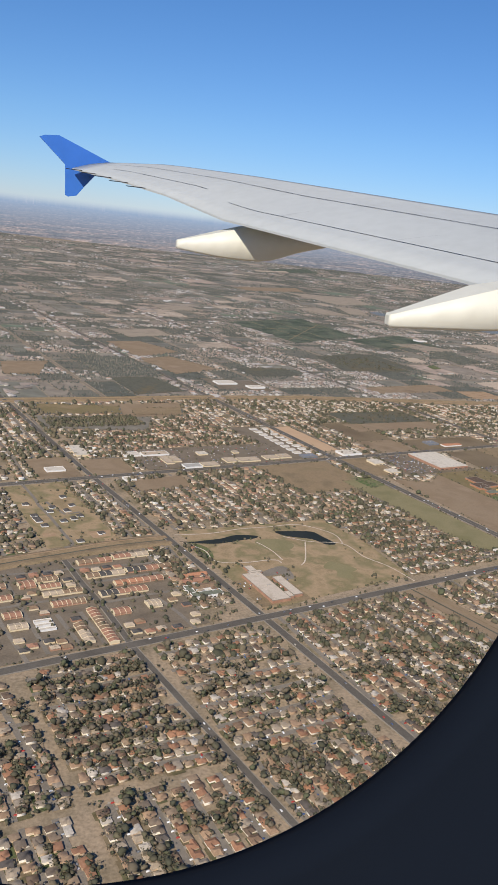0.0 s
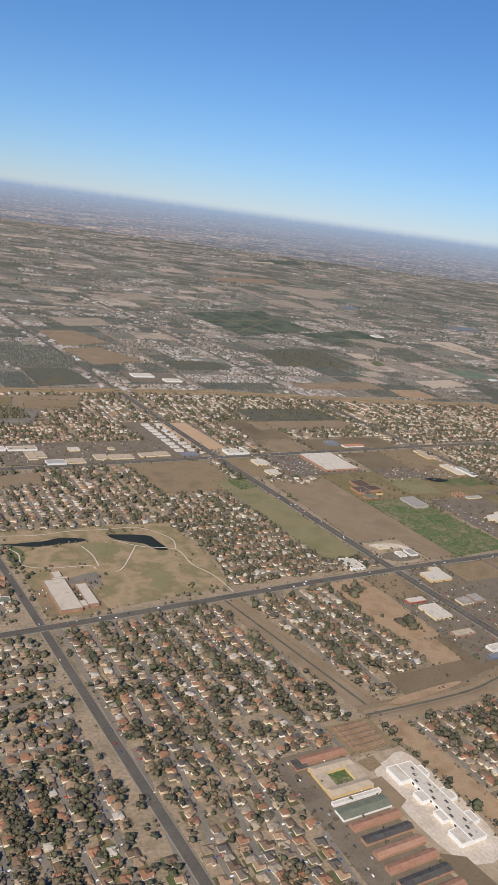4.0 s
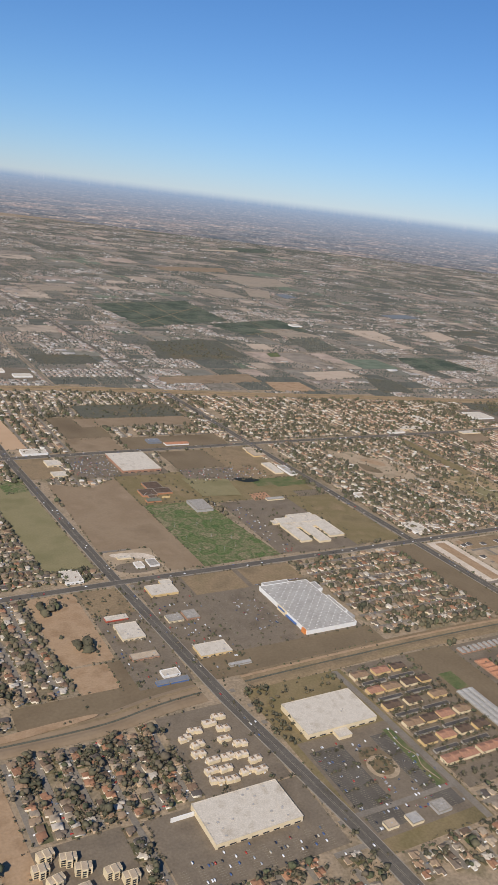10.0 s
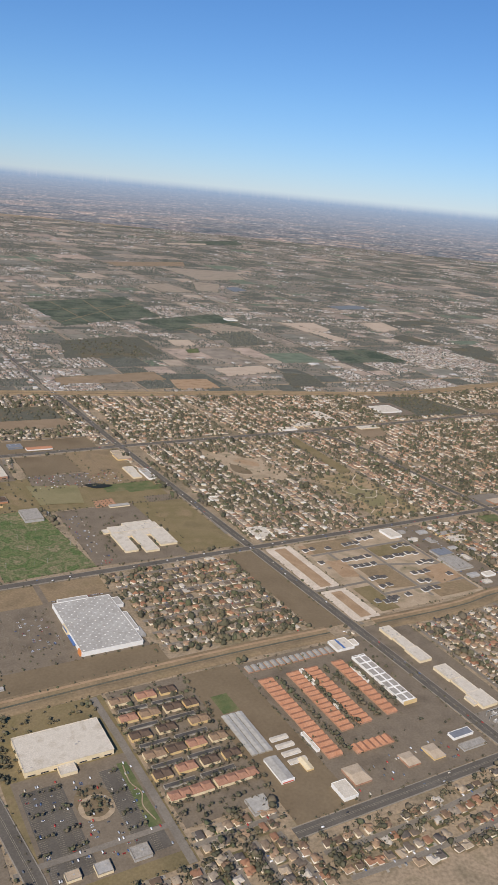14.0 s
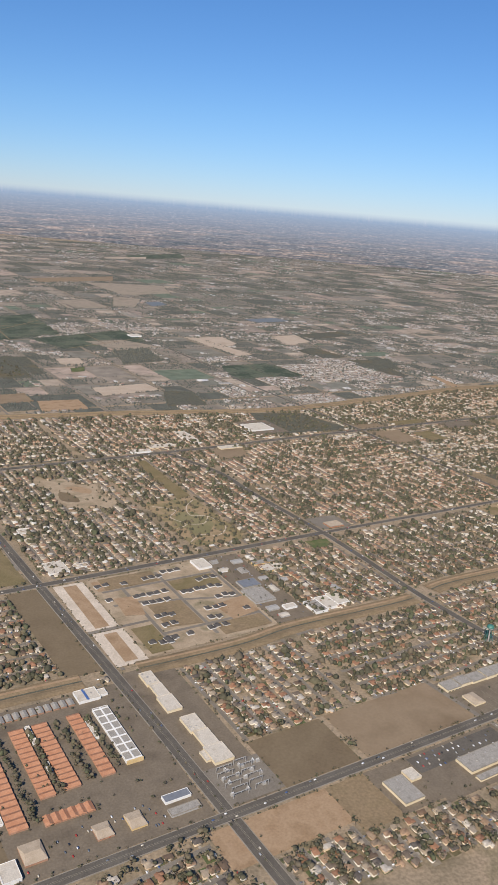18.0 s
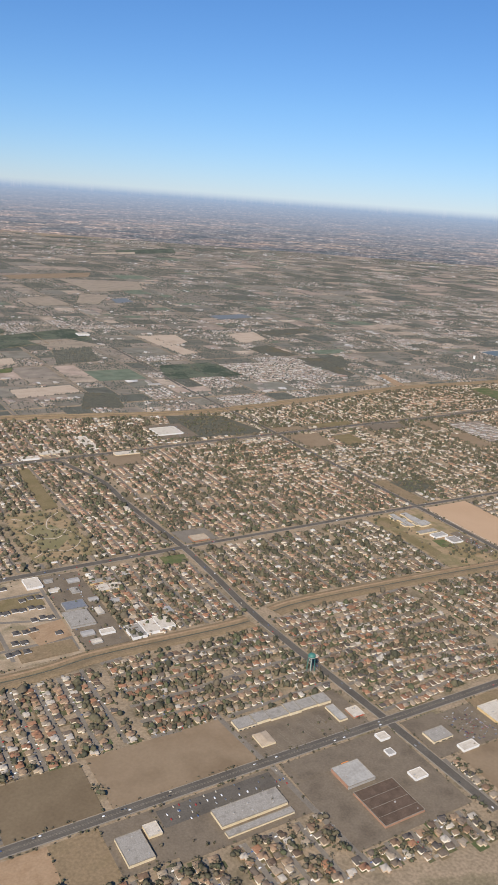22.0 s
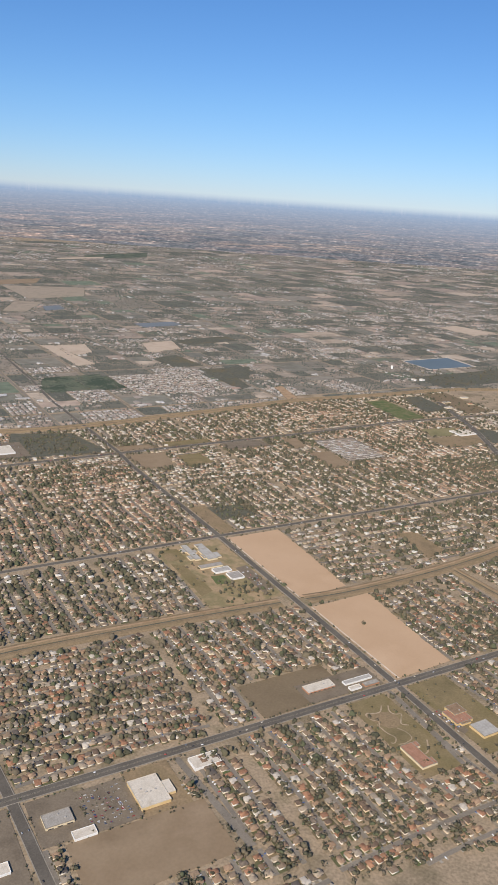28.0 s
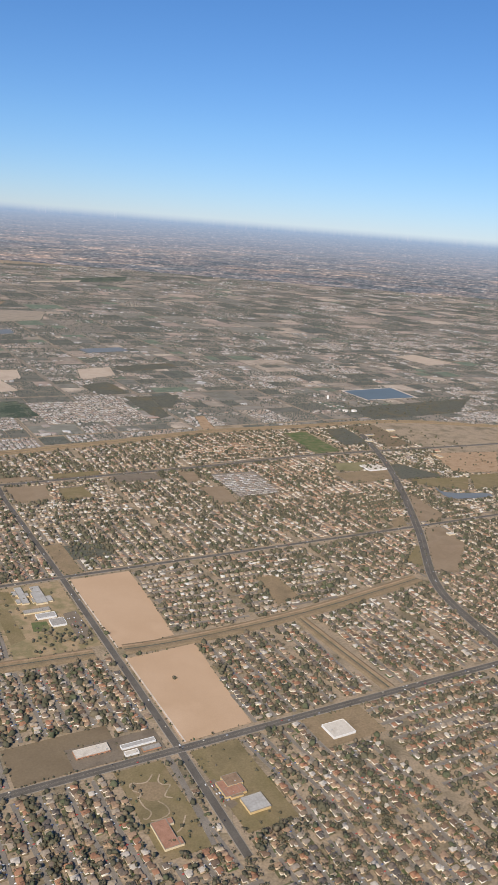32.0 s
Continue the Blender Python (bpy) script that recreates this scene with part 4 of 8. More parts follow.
parcel([(560, 1010), (790, 1100), (790, 960), (590, 900)], "crop", "dark green orchard among the streets", "orchard")
parcel([(349, 812), (476, 850), (462, 675), (316, 678)], "brush", "dark scrub field among the streets")
parcel([(-16, 766), (48, 790), (88, 690), (-2, 655)], "brown", "reddish brown field among the streets")
parcel([(-14, 920), (54, 930), (84, 829), (-10, 780)], "brown", "reddish brown field among the streets")
parcel([(20, 630), (95, 606), (95, 540), (18, 560)], "lot", "shop car parks among the streets", "parking lot", 0.05, "parking_lot")
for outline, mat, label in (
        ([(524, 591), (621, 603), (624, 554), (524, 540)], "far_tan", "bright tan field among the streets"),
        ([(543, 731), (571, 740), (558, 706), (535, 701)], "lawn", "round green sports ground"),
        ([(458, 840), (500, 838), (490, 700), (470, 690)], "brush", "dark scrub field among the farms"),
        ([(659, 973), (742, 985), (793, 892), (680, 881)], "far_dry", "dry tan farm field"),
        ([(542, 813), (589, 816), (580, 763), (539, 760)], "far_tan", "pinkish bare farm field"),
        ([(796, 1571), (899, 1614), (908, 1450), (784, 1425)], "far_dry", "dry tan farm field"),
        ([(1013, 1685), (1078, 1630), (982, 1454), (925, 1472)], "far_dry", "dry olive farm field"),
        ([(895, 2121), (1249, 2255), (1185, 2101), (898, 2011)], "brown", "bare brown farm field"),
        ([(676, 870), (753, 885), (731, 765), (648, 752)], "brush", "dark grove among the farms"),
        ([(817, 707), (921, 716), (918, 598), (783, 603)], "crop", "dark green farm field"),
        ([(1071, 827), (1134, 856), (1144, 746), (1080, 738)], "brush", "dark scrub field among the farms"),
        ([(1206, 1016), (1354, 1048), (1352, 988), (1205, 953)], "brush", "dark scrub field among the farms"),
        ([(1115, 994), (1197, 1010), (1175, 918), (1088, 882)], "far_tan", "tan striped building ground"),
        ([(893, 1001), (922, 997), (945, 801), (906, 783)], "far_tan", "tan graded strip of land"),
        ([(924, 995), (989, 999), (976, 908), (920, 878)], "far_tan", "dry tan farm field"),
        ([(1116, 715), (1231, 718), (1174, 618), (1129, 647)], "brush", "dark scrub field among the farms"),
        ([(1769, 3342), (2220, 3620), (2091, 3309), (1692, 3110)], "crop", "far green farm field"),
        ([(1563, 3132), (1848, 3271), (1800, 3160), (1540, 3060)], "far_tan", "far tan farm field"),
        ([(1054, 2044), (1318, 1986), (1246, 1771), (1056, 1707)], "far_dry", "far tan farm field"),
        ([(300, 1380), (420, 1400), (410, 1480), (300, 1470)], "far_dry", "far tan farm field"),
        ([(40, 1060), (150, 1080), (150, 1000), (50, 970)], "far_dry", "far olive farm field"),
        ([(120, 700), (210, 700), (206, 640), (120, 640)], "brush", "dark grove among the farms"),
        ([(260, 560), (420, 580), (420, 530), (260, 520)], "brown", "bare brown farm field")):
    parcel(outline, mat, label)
parcel([(1055, 1558), (1109, 1579), (1102, 1503), (1040, 1475)], "pond_grey", "far grey-blue pond", "pond", 0.3, "pond")
parcel([(424, 531), (482, 527), (478, 474), (412, 474)], "sand", "bright sandy plot among the streets")
parcel([(-111, 779), (-27, 779), (-25, 647), (-117, 635)], "grove", "dark grove beyond the floodway", "grove")
parcel([(-263, 446), (-138, 428), (-164, 374), (-263, 397)], "grove", "dark wooded tract with a grid of streets", "grove")
parcel([(-249, 497), (-157, 478), (-166, 445), (-250, 452)], "olive", "dry olive field by the floodway")
parcel([(-230, 736), (-162, 740), (-200, 648), (-245, 655)], "brown", "reddish brown field beyond the floodway")
parcel([(-110, 632), (-48, 636), (-36, 550), (-112, 533)], "brush", "dark scrub field beyond the floodway")
parcel([(-145, 468), (-85, 468), (-92, 436), (-154, 439)], "dry", "dry brown lot among the streets", "lot")
parcel([(-240, 228), (-192, 233), (-196, 205), (-245, 203)], "brown", "brown vacant field by the road")
parcel([(626, 551), (667, 535), (652, 456), (590, 462)], "brush", "dark scrub field beyond the floodway")
parcel([(548, 261), (590, 256), (578, 222), (542, 224)], "brown", "reddish brown lot by the shops", "lot")
parcel([(444, 242), (456, 245), (452, 130), (436, 126)], "olive", "long olive strip between the houses")
parcel([(495, -6), (517, -8), (515, -22), (494, -22)], "lawn", "green plot beside the crossroads", "lawn")
parcel([(526, 38), (560, 36), (561, 9), (528, 10)], "street", "paved lot of the orange-walled shop", "lot", 0.05)
parcel([(864, 304), (930, 302), (924, 287), (866, 285)], "olive", "olive strip beside the road")
parcel([(799, 304), (839, 300), (846, 286), (800, 286)], "brown", "brown strip beside the road")
parcel([(859, 247), (889, 247), (892, 208), (856, 206)], "olive", "olive field among the streets")
parcel([(1064, 250), (1132, 246), (1120, 155), (1062, 156)], "street", "paved ground of a trailer court", "court", 0.05)
parcel([(938, 280), (992, 276), (1000, 250), (940, 248)], "lot", "paved lots beside the road", "lot", 0.05)
parcel([(1186, 551), (1206, 554), (1184, 466), (1160, 462)], "sand", "bare pinkish soil by the floodway", "soil")
parcel([(868, 685), (927, 701), (932, 606), (868, 602)], "crop", "dark green field beyond the floodway")
parcel([(1118, 697), (1167, 704), (1146, 565), (1114, 545)], "brush", "dark scrub field beyond the floodway")
parcel([(2074, 1096), (2164, 1120), (2198, 980), (2077, 951)], "far_tan", "far tan striped field")
parcel([(1238, 205), (1332, 203), (1324, 164), (1240, 160)], "dry", "pale yards of the long halls", "yard")
parcel(rounded([(1346, 115), (1343, 96), (1362, 84), (1400, 72), (1398, 60), (1359, 63), (1334, 71), (1337, 96)]), "pond_grey", "grey-blue crescent pond beside the highway", "pond", 0.2, "pond")
parcel([(1460, 255), (1585, 232), (1498, 145), (1427, 160)], "sand", "bare tan land beside the highway")
parcel([(1440, 145), (1492, 139), (1439, 88), (1400, 92)], "olive", "dry tan-green fairway beside the highway")
parcel(rounded([(176, 164), (190, 164), (200, 156), (184, 153)]), "water", "small dark pond among the fields", "pond", 0.09, "pond", False)
parcel([(126, 174), (170, 165), (163, 124), (127, 129)], "pasture", "green playing field by the school", "field", 0.06, "field", False)
parcel([(1343, 213), (1367, 222), (1399, 148), (1322, 158)], "brush", "dark wooded plot beside the highway", "plot")
parcel([(1264, 248), (1327, 241), (1285, 206), (1254, 214)], "pasture", "school playing field among the streets")
parcel([(1330, 154), (1430, 137), (1385, 92), (1345, 118), (1333, 134)], "olive", "dry olive fairway beside the highway")
parcel([(1290, 102), (1278, 23), (1255, 10), (1230, 18)], "brown", "brown field beside the highway")
parcel([(1197, 27), (1222, 36), (1208, 9), (1190, 11)], "dry", "dry corner lot by the highway", "lot")
parcel([(1137, -74), (1150, -98), (1180, -52), (1176, -44)], "olive", "olive strip beside the highway")
parcel([(1430, 431), (1484, 429), (1463, 300), (1416, 304)], "umber", "dark brown field among the streets")
parcel([(1222, -6), (1246, -6), (1235, -58), (1172, -114), (1148, -104)], "brown", "brown open field beside the highway")
parcel([(-345, 234), (-298, 238), (-294, 116), (-345, 112)], "parkland", "half-built housing estate among the streets", "plots", 0.2 - 0.002 * len(LAID))
for outline in ([(-311, 133), (-294.5, 133), (-298, 122), (-311, 121)], [(-304, 120), (-296, 118), (-298, 112), (-305, 113)], [(-341, 138), (-332, 137), (-334, 131), (-342, 132)]):
    parcel(outline, "sand", "graded sandy house plots among new houses", "plots", 0.22 - 0.002 * len(LAID), "plot", False)
parcel(rect(-312, -276, 244, 300), "brown", "tan lot with a low hall", "lot")
parcel(rect(-266, -228, 242, 290), "brown", "tan vacant lot among the streets", "lot")
parcel(rect(-215, -60, 252, 312), "lot", "shopping strip car parks", "parking lot", 0.05, "parking_lot")
parcel([(294, -10), (330, -10), (326, -22), (294, -26)], "sand", "graded sandy house plots among new houses", "plots", 0.06, "plot", False)
parcel([(300, -40), (316, -42), (312, -70), (298, -66)], "sand", "graded sandy house plots among new houses", "plots", 0.06, "plot", False)
parcel([(362, -76), (390, -72), (390, -96), (366, -100)], "sand", "graded sandy house plots among new houses", "plots", 0.06, "plot", False)
parcel(rect(452, 490, -283, -268), "lot", "grey parking strip before the market", "parking lot", 0.06, "parking_lot", False)
for line in ([(400, 985), (650, 1240)], [(390, 1120), (655, 1200)], [(520, 1010), (540, 1275)], [(600, 905), (792, 1000)], [(690, 935), (690, 1055)], [(460, 980), (455, 1250)]):
    setting("farm_track", ribbon(line, 2.4, 0.4), M["dry"], "pale dirt track through the orchard", category="track")
for outline, mat in (([(300, -8), (344, -8), (344, -26), (300, -26)], "dry"), ([(318, -58), (344, -60), (344, -96), (318, -92)], "dry"), ([(348, -30), (386, -30), (386, -48), (348, -46)], "olive"), ([(294, -84), (310, -84), (310, -118), (294, -118)], "olive"), ([(350, -100), (388, -100), (388, -116), (350, -116)], "dry")):
    parcel(outline, mat, "weedy ground between new houses", "plots", 0.06, "plot", False)
for path in ([(766, -278), (761, -283), (756, -283), (752, -281), (749.5, -283), (750.5, -288), (753.5, -291), (750.5, -295)], [(770, -280), (767, -285), (768, -289), (772, -291), (768.5, -295), (765.5, -299), (769, -302)],
             [(750.5, -293), (751, -302), (753, -308), (749.5, -312), (747, -311)], [(760, -301), (763, -307), (762, -313), (755, -315), (750.5, -314)], [(770, -318), (764, -326), (760, -328)]):
    setting("footpath", ribbon(smooth(path), 0.9, 0.33), M["plots"], "pale winding park footpath", category="path")
for a, b, c, d in ((797, 798.2, -258, -148), (797, 798.2, -131, -2)):
    parcel(rect(a, b, c, d), "pale", "pale dusty edge of the ploughed field", "track", 0.06, "field_edge", False)


# ---- shops, schools and halls ----
rng = random.Random(7)


def building(u0, u1, v0, v1, h, wall, roof, label, category="building", units=4, sign="", windows=0, annex=(), name="building", group=""):
    """A flat-roofed building; annex: more blocks (u0, u1, v0, v1, h) of the same house."""
    cu, cv = (u0 + u1) / 2, (v0 + v1) / 2
    ob = thing(name, cu, cv, label, category, group)
    for i, (a, b, c, d, hh) in enumerate([(u0, u1, v0, v1, h), *annex]):
        a, b, c, d = a - cu, b - cu, c - cv, d - cv
        part("wall", boxes((a, b, c, d, 0, hh - 0.1)), M[wall], ob)
        part("roof", boxes((a + 0.15, b - 0.15, c + 0.15, d - 0.15, hh - 0.1, hh)), M[roof], ob)
        part("parapet", boxes((a - 0.05, b + 0.05, c - 0.05, c + 0.15, hh - 0.1, hh + 0.22), (a - 0.05, b + 0.05, d - 0.15, d + 0.05, hh - 0.1, hh + 0.22),
                              (a - 0.05, a + 0.15, c + 0.15, d - 0.15, hh - 0.1, hh + 0.22), (b - 0.15, b + 0.05, c + 0.15, d - 0.15, hh - 0.1, hh + 0.22)), M["white" if wall == "white" else "white_roof" if roof == "white_roof" else "kerb"], ob)
    w, d = u1 - u0, v1 - v0
    for _ in range(units):
        x, y, s = rng.uniform(-w / 2 + 1, w / 2 - 1), rng.uniform(-d / 2 + 1, d / 2 - 1), rng.uniform(0.3, 0.6)
        part("rooftop_unit", boxes((x - s, x + s, y - s * 0.8, y + s * 0.8, h, h + s), bevel=0.05), M["metal"], ob)
    if sign:
        part("sign_band", boxes((-w * 0.3, w * 0.3, -d / 2 - 0.25, -d / 2 - 0.06, h * 0.55, h * 0.95)), M[sign], ob)
    for i in range(windows):
        x = -w / 2 + w * (i + 0.5) / windows
        k, top = w / windows * 0.3, min(h * 0.5, 1.1)
        pane = part("window", boxes((x - k, x + k, -d / 2 - 0.10, -d / 2 - 0.01, 0.35, top)), M["kerb"], ob)
        part("pane", boxes((x - k + 0.08, x + k - 0.08, -d / 2 - 0.13, -d / 2 - 0.10, 0.42, top - 0.07)), M["glass"], pane)
    return ob


def shed(u0, u1, v0, v1, h, ridge, wall, roof, label, category="shed", ends=0.0, along="u", group="", name="shed", units=1):
    """A pitched building, split along its ridge into units."""
    cu, cv = (u0 + u1) / 2, (v0 + v1) / 2
    w, d = u1 - u0, v1 - v0
    ob = thing(name, cu, cv, label, category, group, turn=0 if along == "u" else 90)
    if along != "u":
        w, d = d, w
    for i in range(units):
        a, b = -w / 2 + w * i / units, -w / 2 + w * (i + 1) / units
        part("wall", boxes((a, b - 0.02, -d / 2, d / 2, 0, h)), M[wall], ob)
        part("roof", prism(bmesh.new(), a - 0.1, b + 0.08, -d / 2 - 0.2, d / 2 + 0.2, h, h + ridge, ends), M[roof], ob)
    return ob


def cross_row(u0, u1, v0, v1, n, label, roof="terracotta", wall="brick", group="red-roofed rows", h=1.2, name="row_house"):
    """A long row whose many small roofs lie side by side, each ridge across the row; the row runs along v."""
    cu, cv = (u0 + u1) / 2, (v0 + v1) / 2
    ob = thing(name, cu, cv, label, "row houses", group)
    w, d = u1 - u0, v1 - v0
    part("wall", boxes((-w / 2 + 0.2, w / 2 - 0.2, -d / 2 + 0.1, d / 2 - 0.1, 0, h)), M[wall], ob)
    for i in range(n):
        a, b = -d / 2 + d * i / n, -d / 2 + d * (i + 1) / n
        part("roof", prism(bmesh.new(), -w / 2, w / 2, a + 0.08, b - 0.08, h, h + rng.uniform(0.75, 0.95), 0.3), M[roof], ob)
    return ob


super_store = building(88, 126, -98, -38, 2.9, "white", "pale_grey_roof", "large white superstore with grey dotted roof", "store", 10, annex=[(92, 112, -37.8, -34, 2.9), (126.2, 129, -84, -62, 2.7), (126.2, 131, -52, -42, 2.4)])
for i in range(13):
    for j in range(20):
        if (i + j) % 2 == 0:
            x, y = -17.2 + i * 2.85, -28 + j * 2.95
            part("skylight", boxes((x - 0.4, x + 0.4, y - 0.25, y + 0.25, 2.9, 3.05)), M["white"], super_store)
part("entrance", boxes((-20.2, -19.06, -6, 4, 0, 3.4)), M["cream"], super_store, "tall cream entrance block")
part("entrance", boxes((-20.0, -19.06, -29, -25, 0, 3.2)), M["orange"], super_store, "orange corner block")
part("sign_band", boxes((-20.4, -20.22, -5, 3, 2.0, 3.2)), M["blue"], super_store, "blue front panel")
part("canopy", boxes((-20.6, -19.06, -18.5, -6.2, 1.2, 1.5)), M["blue"], super_store)
part("garden_yard", boxes((19.1, 24, -22, -12, 0, 1.6)), M["metal"], super_store, "fenced loading yard")
big = building(33, 76, -183, -157, 3.2, "cream", "white_roof", "wide warehouse store with cream walls and white roof", "store", 3, windows=7, annex=[(48, 56, -189, -183.2, 2.0)])
for a, b, c, d, wall, roof in ((33, 39, -247, -242.5, "cream", "tanroof"), (45, 51.5, -249, -243, "cream", "metal"), (61, 69, -248, -241, "metal", "grey_roof")):
    building(a, b, c, d, 1.6, wall, roof, "small pale shop beside the car park", "shop", 1)
white_store = building(-41, 1, -228, -204, 3.0, "cream", "white_roof", "wide white-roofed store with small roof units", "store", 16, windows=8)
part("back_wall", boxes((-32, -21.2, 8, 8.5, 0, 2.2)), M["white"], white_store, "long white screen wall")
school = building(162, 203, 55, 66, 2.1, "cream", "white_roof", "white-roofed school with three long wings", "school", 8,
                  annex=[(176, 201, 66.2, 71, 1.9), (161, 171.5, 22, 54.8, 1.8), (176, 187, 18, 54.8, 1.8), (191, 205, 25, 54.8, 1.8), (171.7, 175.8, 47, 54.8, 1.7), (187.2, 190.8, 46, 54.8, 1.7), (157, 161.8, 58, 64, 1.5)])
building(106, 121, 97, 119, 2.4, "metal", "grey_roof", "grey metal sports hall", "hall", 0)
old_school = building(74, 88, 138, 152, 1.8, "terracotta", "darkroof", "low school with pink walls and dark brown roofs", "school", 6, annex=[(84, 99, 152.2, 168, 1.7), (88.2, 103, 141, 152, 1.8), (78, 84, 132, 137.8, 1.5)])
part("front_wall", boxes((8.3, 16, -12.4, -12.2, 0.1, 1.9)), M["yellow"], old_school, "yellow front wall")
shed(73, 86, 125, 131.5, 1.5, 0.4, "terracotta", "sage", "small school hall with pale green roof", "hall")
building(78, 116, 197, 246, 2.8, "brick", "white_roof", "big white-roofed store with a red-brown front", "store", 8, windows=6)
building(16, 30, 224, 238, 1.9, "cream", "white_roof", "small cream shop with flat roof", "shop", 3, windows=3)
building(14, 27, 197, 208, 1.7, "cream", "white_roof", "small cream restaurant on a paved lot", "shop", 3, windows=3)
building(-33, -21, 4, 21, 1.8, "white", "white_roof", "white flat-roofed clinic on a paved lot", "shop", 3, windows=4)
building(14, 33, -27, -14, 1.9, "yellow", "white_roof", "yellow pharmacy with white roof", "shop", 4, sign="yellow", annex=[(26, 34, -14, -9, 1.9)])
building(12, 22, -60, -52, 1.5, "cream", "grey_roof", "tan roadside restaurant on a paved lot", "shop", 3, windows=3)
building(24, 33, -60, -50, 1.5, "brick", "grey_roof", "brick roadside restaurant on a paved lot", "shop", 3, windows=3)
building(14, 34, -101, -89, 1.9, "yellow", "white_roof", "yellow-fronted shop with pale roof", "shop", 4, windows=4)
building(26, 40, -114, -111, 1.0, "metal", "metal", "low grey shelter on a paved lot", "shelter", 0)
building(-22, -8, -71, -54, 1.9, "cream", "white_roof", "cream shop with flat white roof", "shop", 4, windows=4)
building(-24, -10, -48, -43, 1.3, "red", "white_roof", "red roadside diner on a paved lot", "shop", 2, sign="red", windows=3)
building(-24, -8, -92, -86, 1.4, "brick", "tanroof", "brick roadside restaurant on a paved lot", "shop", 2, windows=3)
building(-14, -4, -112, -106, 1.5, "white", "white_roof", "small white drive-in on a paved lot", "shop", 1)
building(-20, -1, -118, -114, 1.2, "blue", "bluegrey", "long blue car-wash canopy", "shelter", 0)
building(12, 22, 30, 34, 1.3, "cream", "white_roof", "new cream shop on a gravel lot", "shop", 2)
building(20, 26, 14, 22, 1.2, "white", "white_roof", "small white drive-in on a paved lot", "shop", 1)
building(30, 37, 14, 24, 1.2, "white", "grey_roof", "small grey drive-in on a paved lot", "shop", 1)
building(-241.5, -228.5, 0, 38, 2.0, "brick", "warm_roof", "long park hall with pale roof and reddish walls", "hall", 3,
         annex=[(-224.4, -217.8, 3, 29, 1.9), (-228.3, -224.6, 2, 9, 1.8), (-236, -226, 38.2, 41, 1.7), (-234, -228.5, 41.2, 49, 1.6)])
building(-46, -30, 258, 268, 1.7, "bluegrey", "bluegrey", "blue-roofed shop on a paved lot", "shop", 2)
building(2, 26, 258, 272, 1.9, "white", "white_roof", "white corner shop on a paved lot", "shop", 4)
for i in range(2):
    for j in range(9):
        shed(-44 - 5 * 0 + i * 14 - 3, -36 + i * 14 - 3, 274 + j * 11, 280 + j * 11, 1.1, 0.4, "white", "white_roof", "white trailer in a long row", "trailer", name="trailer", group="white trailers")
building(136, 150, 276, 288, 1.9, "bluegrey", "bluegrey", "blue-roofed garage on a paved lot", "shop", 2)
shed(152, 178, 268, 276, 1.4, 0.8, "white", "terracotta", "red and white shop row", "shop", units=3)
building(229, 244, 219, 236, 1.7, "yellow", "tanroof", "yellow flat-roofed shop on a paved lot", "shop", 1)
building(231, 245, 239, 247, 1.5, "cream", "tanroof", "cream flat-roofed shop on a paved lot", "shop", 1)
building(225, 235, 184, 197, 1.7, "cream", "white_roof", "cream flat-roofed shop on a paved lot", "shop", 3, annex=[(225, 234, 168, 183.8, 1.6)])
building(238, 246, 161, 187, 1.7, "white", "pale_grey_roof", "grey flat-roofed shop on a paved lot", "shop", 3)
building(291, 303, 16, 22, 1.4, "white", "tanroof", "small white chapel on a paved lot", "chapel", 0)
building(271, 281, 93, 103, 1.6, "white", "white_roof", "white roadside shop on a paved lot", "shop", 2, annex=[(274, 283, 103.2, 113, 1.5)])
building(271, 281, 72, 81, 1.6, "cream", "white_roof", "cream roadside shop on a paved lot", "shop", 2, annex=[(274, 283, 81.2, 90, 1.5)])
building(270, 286, 12, 32, 1.7, "white", "white_roof", "white clinic at the crossroads", "shop", 3, windows=4)
building(180, 198, 107, 112, 1.2, "cream", "pale_grey_roof", "long low grey school shelter", "shelter", 0)
building(276, 284, -150, -137, 2.1, "cream", "white_roof", "long cream row of shops", "shop", 5, windows=2, annex=[(277, 284.5, -163, -150.2, 1.8), (275.6, 285, -178, -163.2, 2.0)])
building(279, 288.5, -200, -186, 2.1, "cream", "white_roof", "long pale row of shops with a cream front", "shop", 5, windows=2, annex=[(280, 289, -214, -200.2, 1.8), (278.5, 290, -228, -214.2, 2.1), (275.5, 278.3, -224, -216, 1.5)])
frame_row = building(238, 247, -207, -158, 1.8, "white", "grey_roof", "long unfinished shop row with pale roof beams", "shop", 0)
for k in range(8):
    part("roof_beam", boxes((-4.4, 4.4, -24 + 6.6 * k, -23.2 + 6.6 * k, 1.82, 2.15)), M["white"], frame_row)
part("roof_beam", boxes((-0.4, 0.4, -24.4, 24.4, 1.82, 2.12)), M["white"], frame_row)
part("end_wall", boxes((-4.6, 4.6, -25.3, -24.56, 0, 2.3)), M["yellow"], frame_row, "yellow end wall")
gas = building(234, 247, -149, -138, 1.7, "white", "white_roof", "white service station on a paved lot", "shop", 2, annex=[(247.2, 252, -147, -141, 1.3)])
part("canopy", boxes((-1.6, -0.2, -5.5, 5.5, 1.72, 1.95)), M["blue"], gas, "blue roof strip")
building(243, 257, -242, -237, 1.5, "white", "bluegrey", "white pump canopy on a paved lot", "shop", 0)
building(242, 258, -251, -246, 1.3, "metal", "grey_roof", "long grey shed on a paved lot", "shed", 0)
shed(173, 183, -249, -237, 1.4, 0.8, "brick", "tanroof", "brick bungalow office on a paved lot", "office", 1.5)
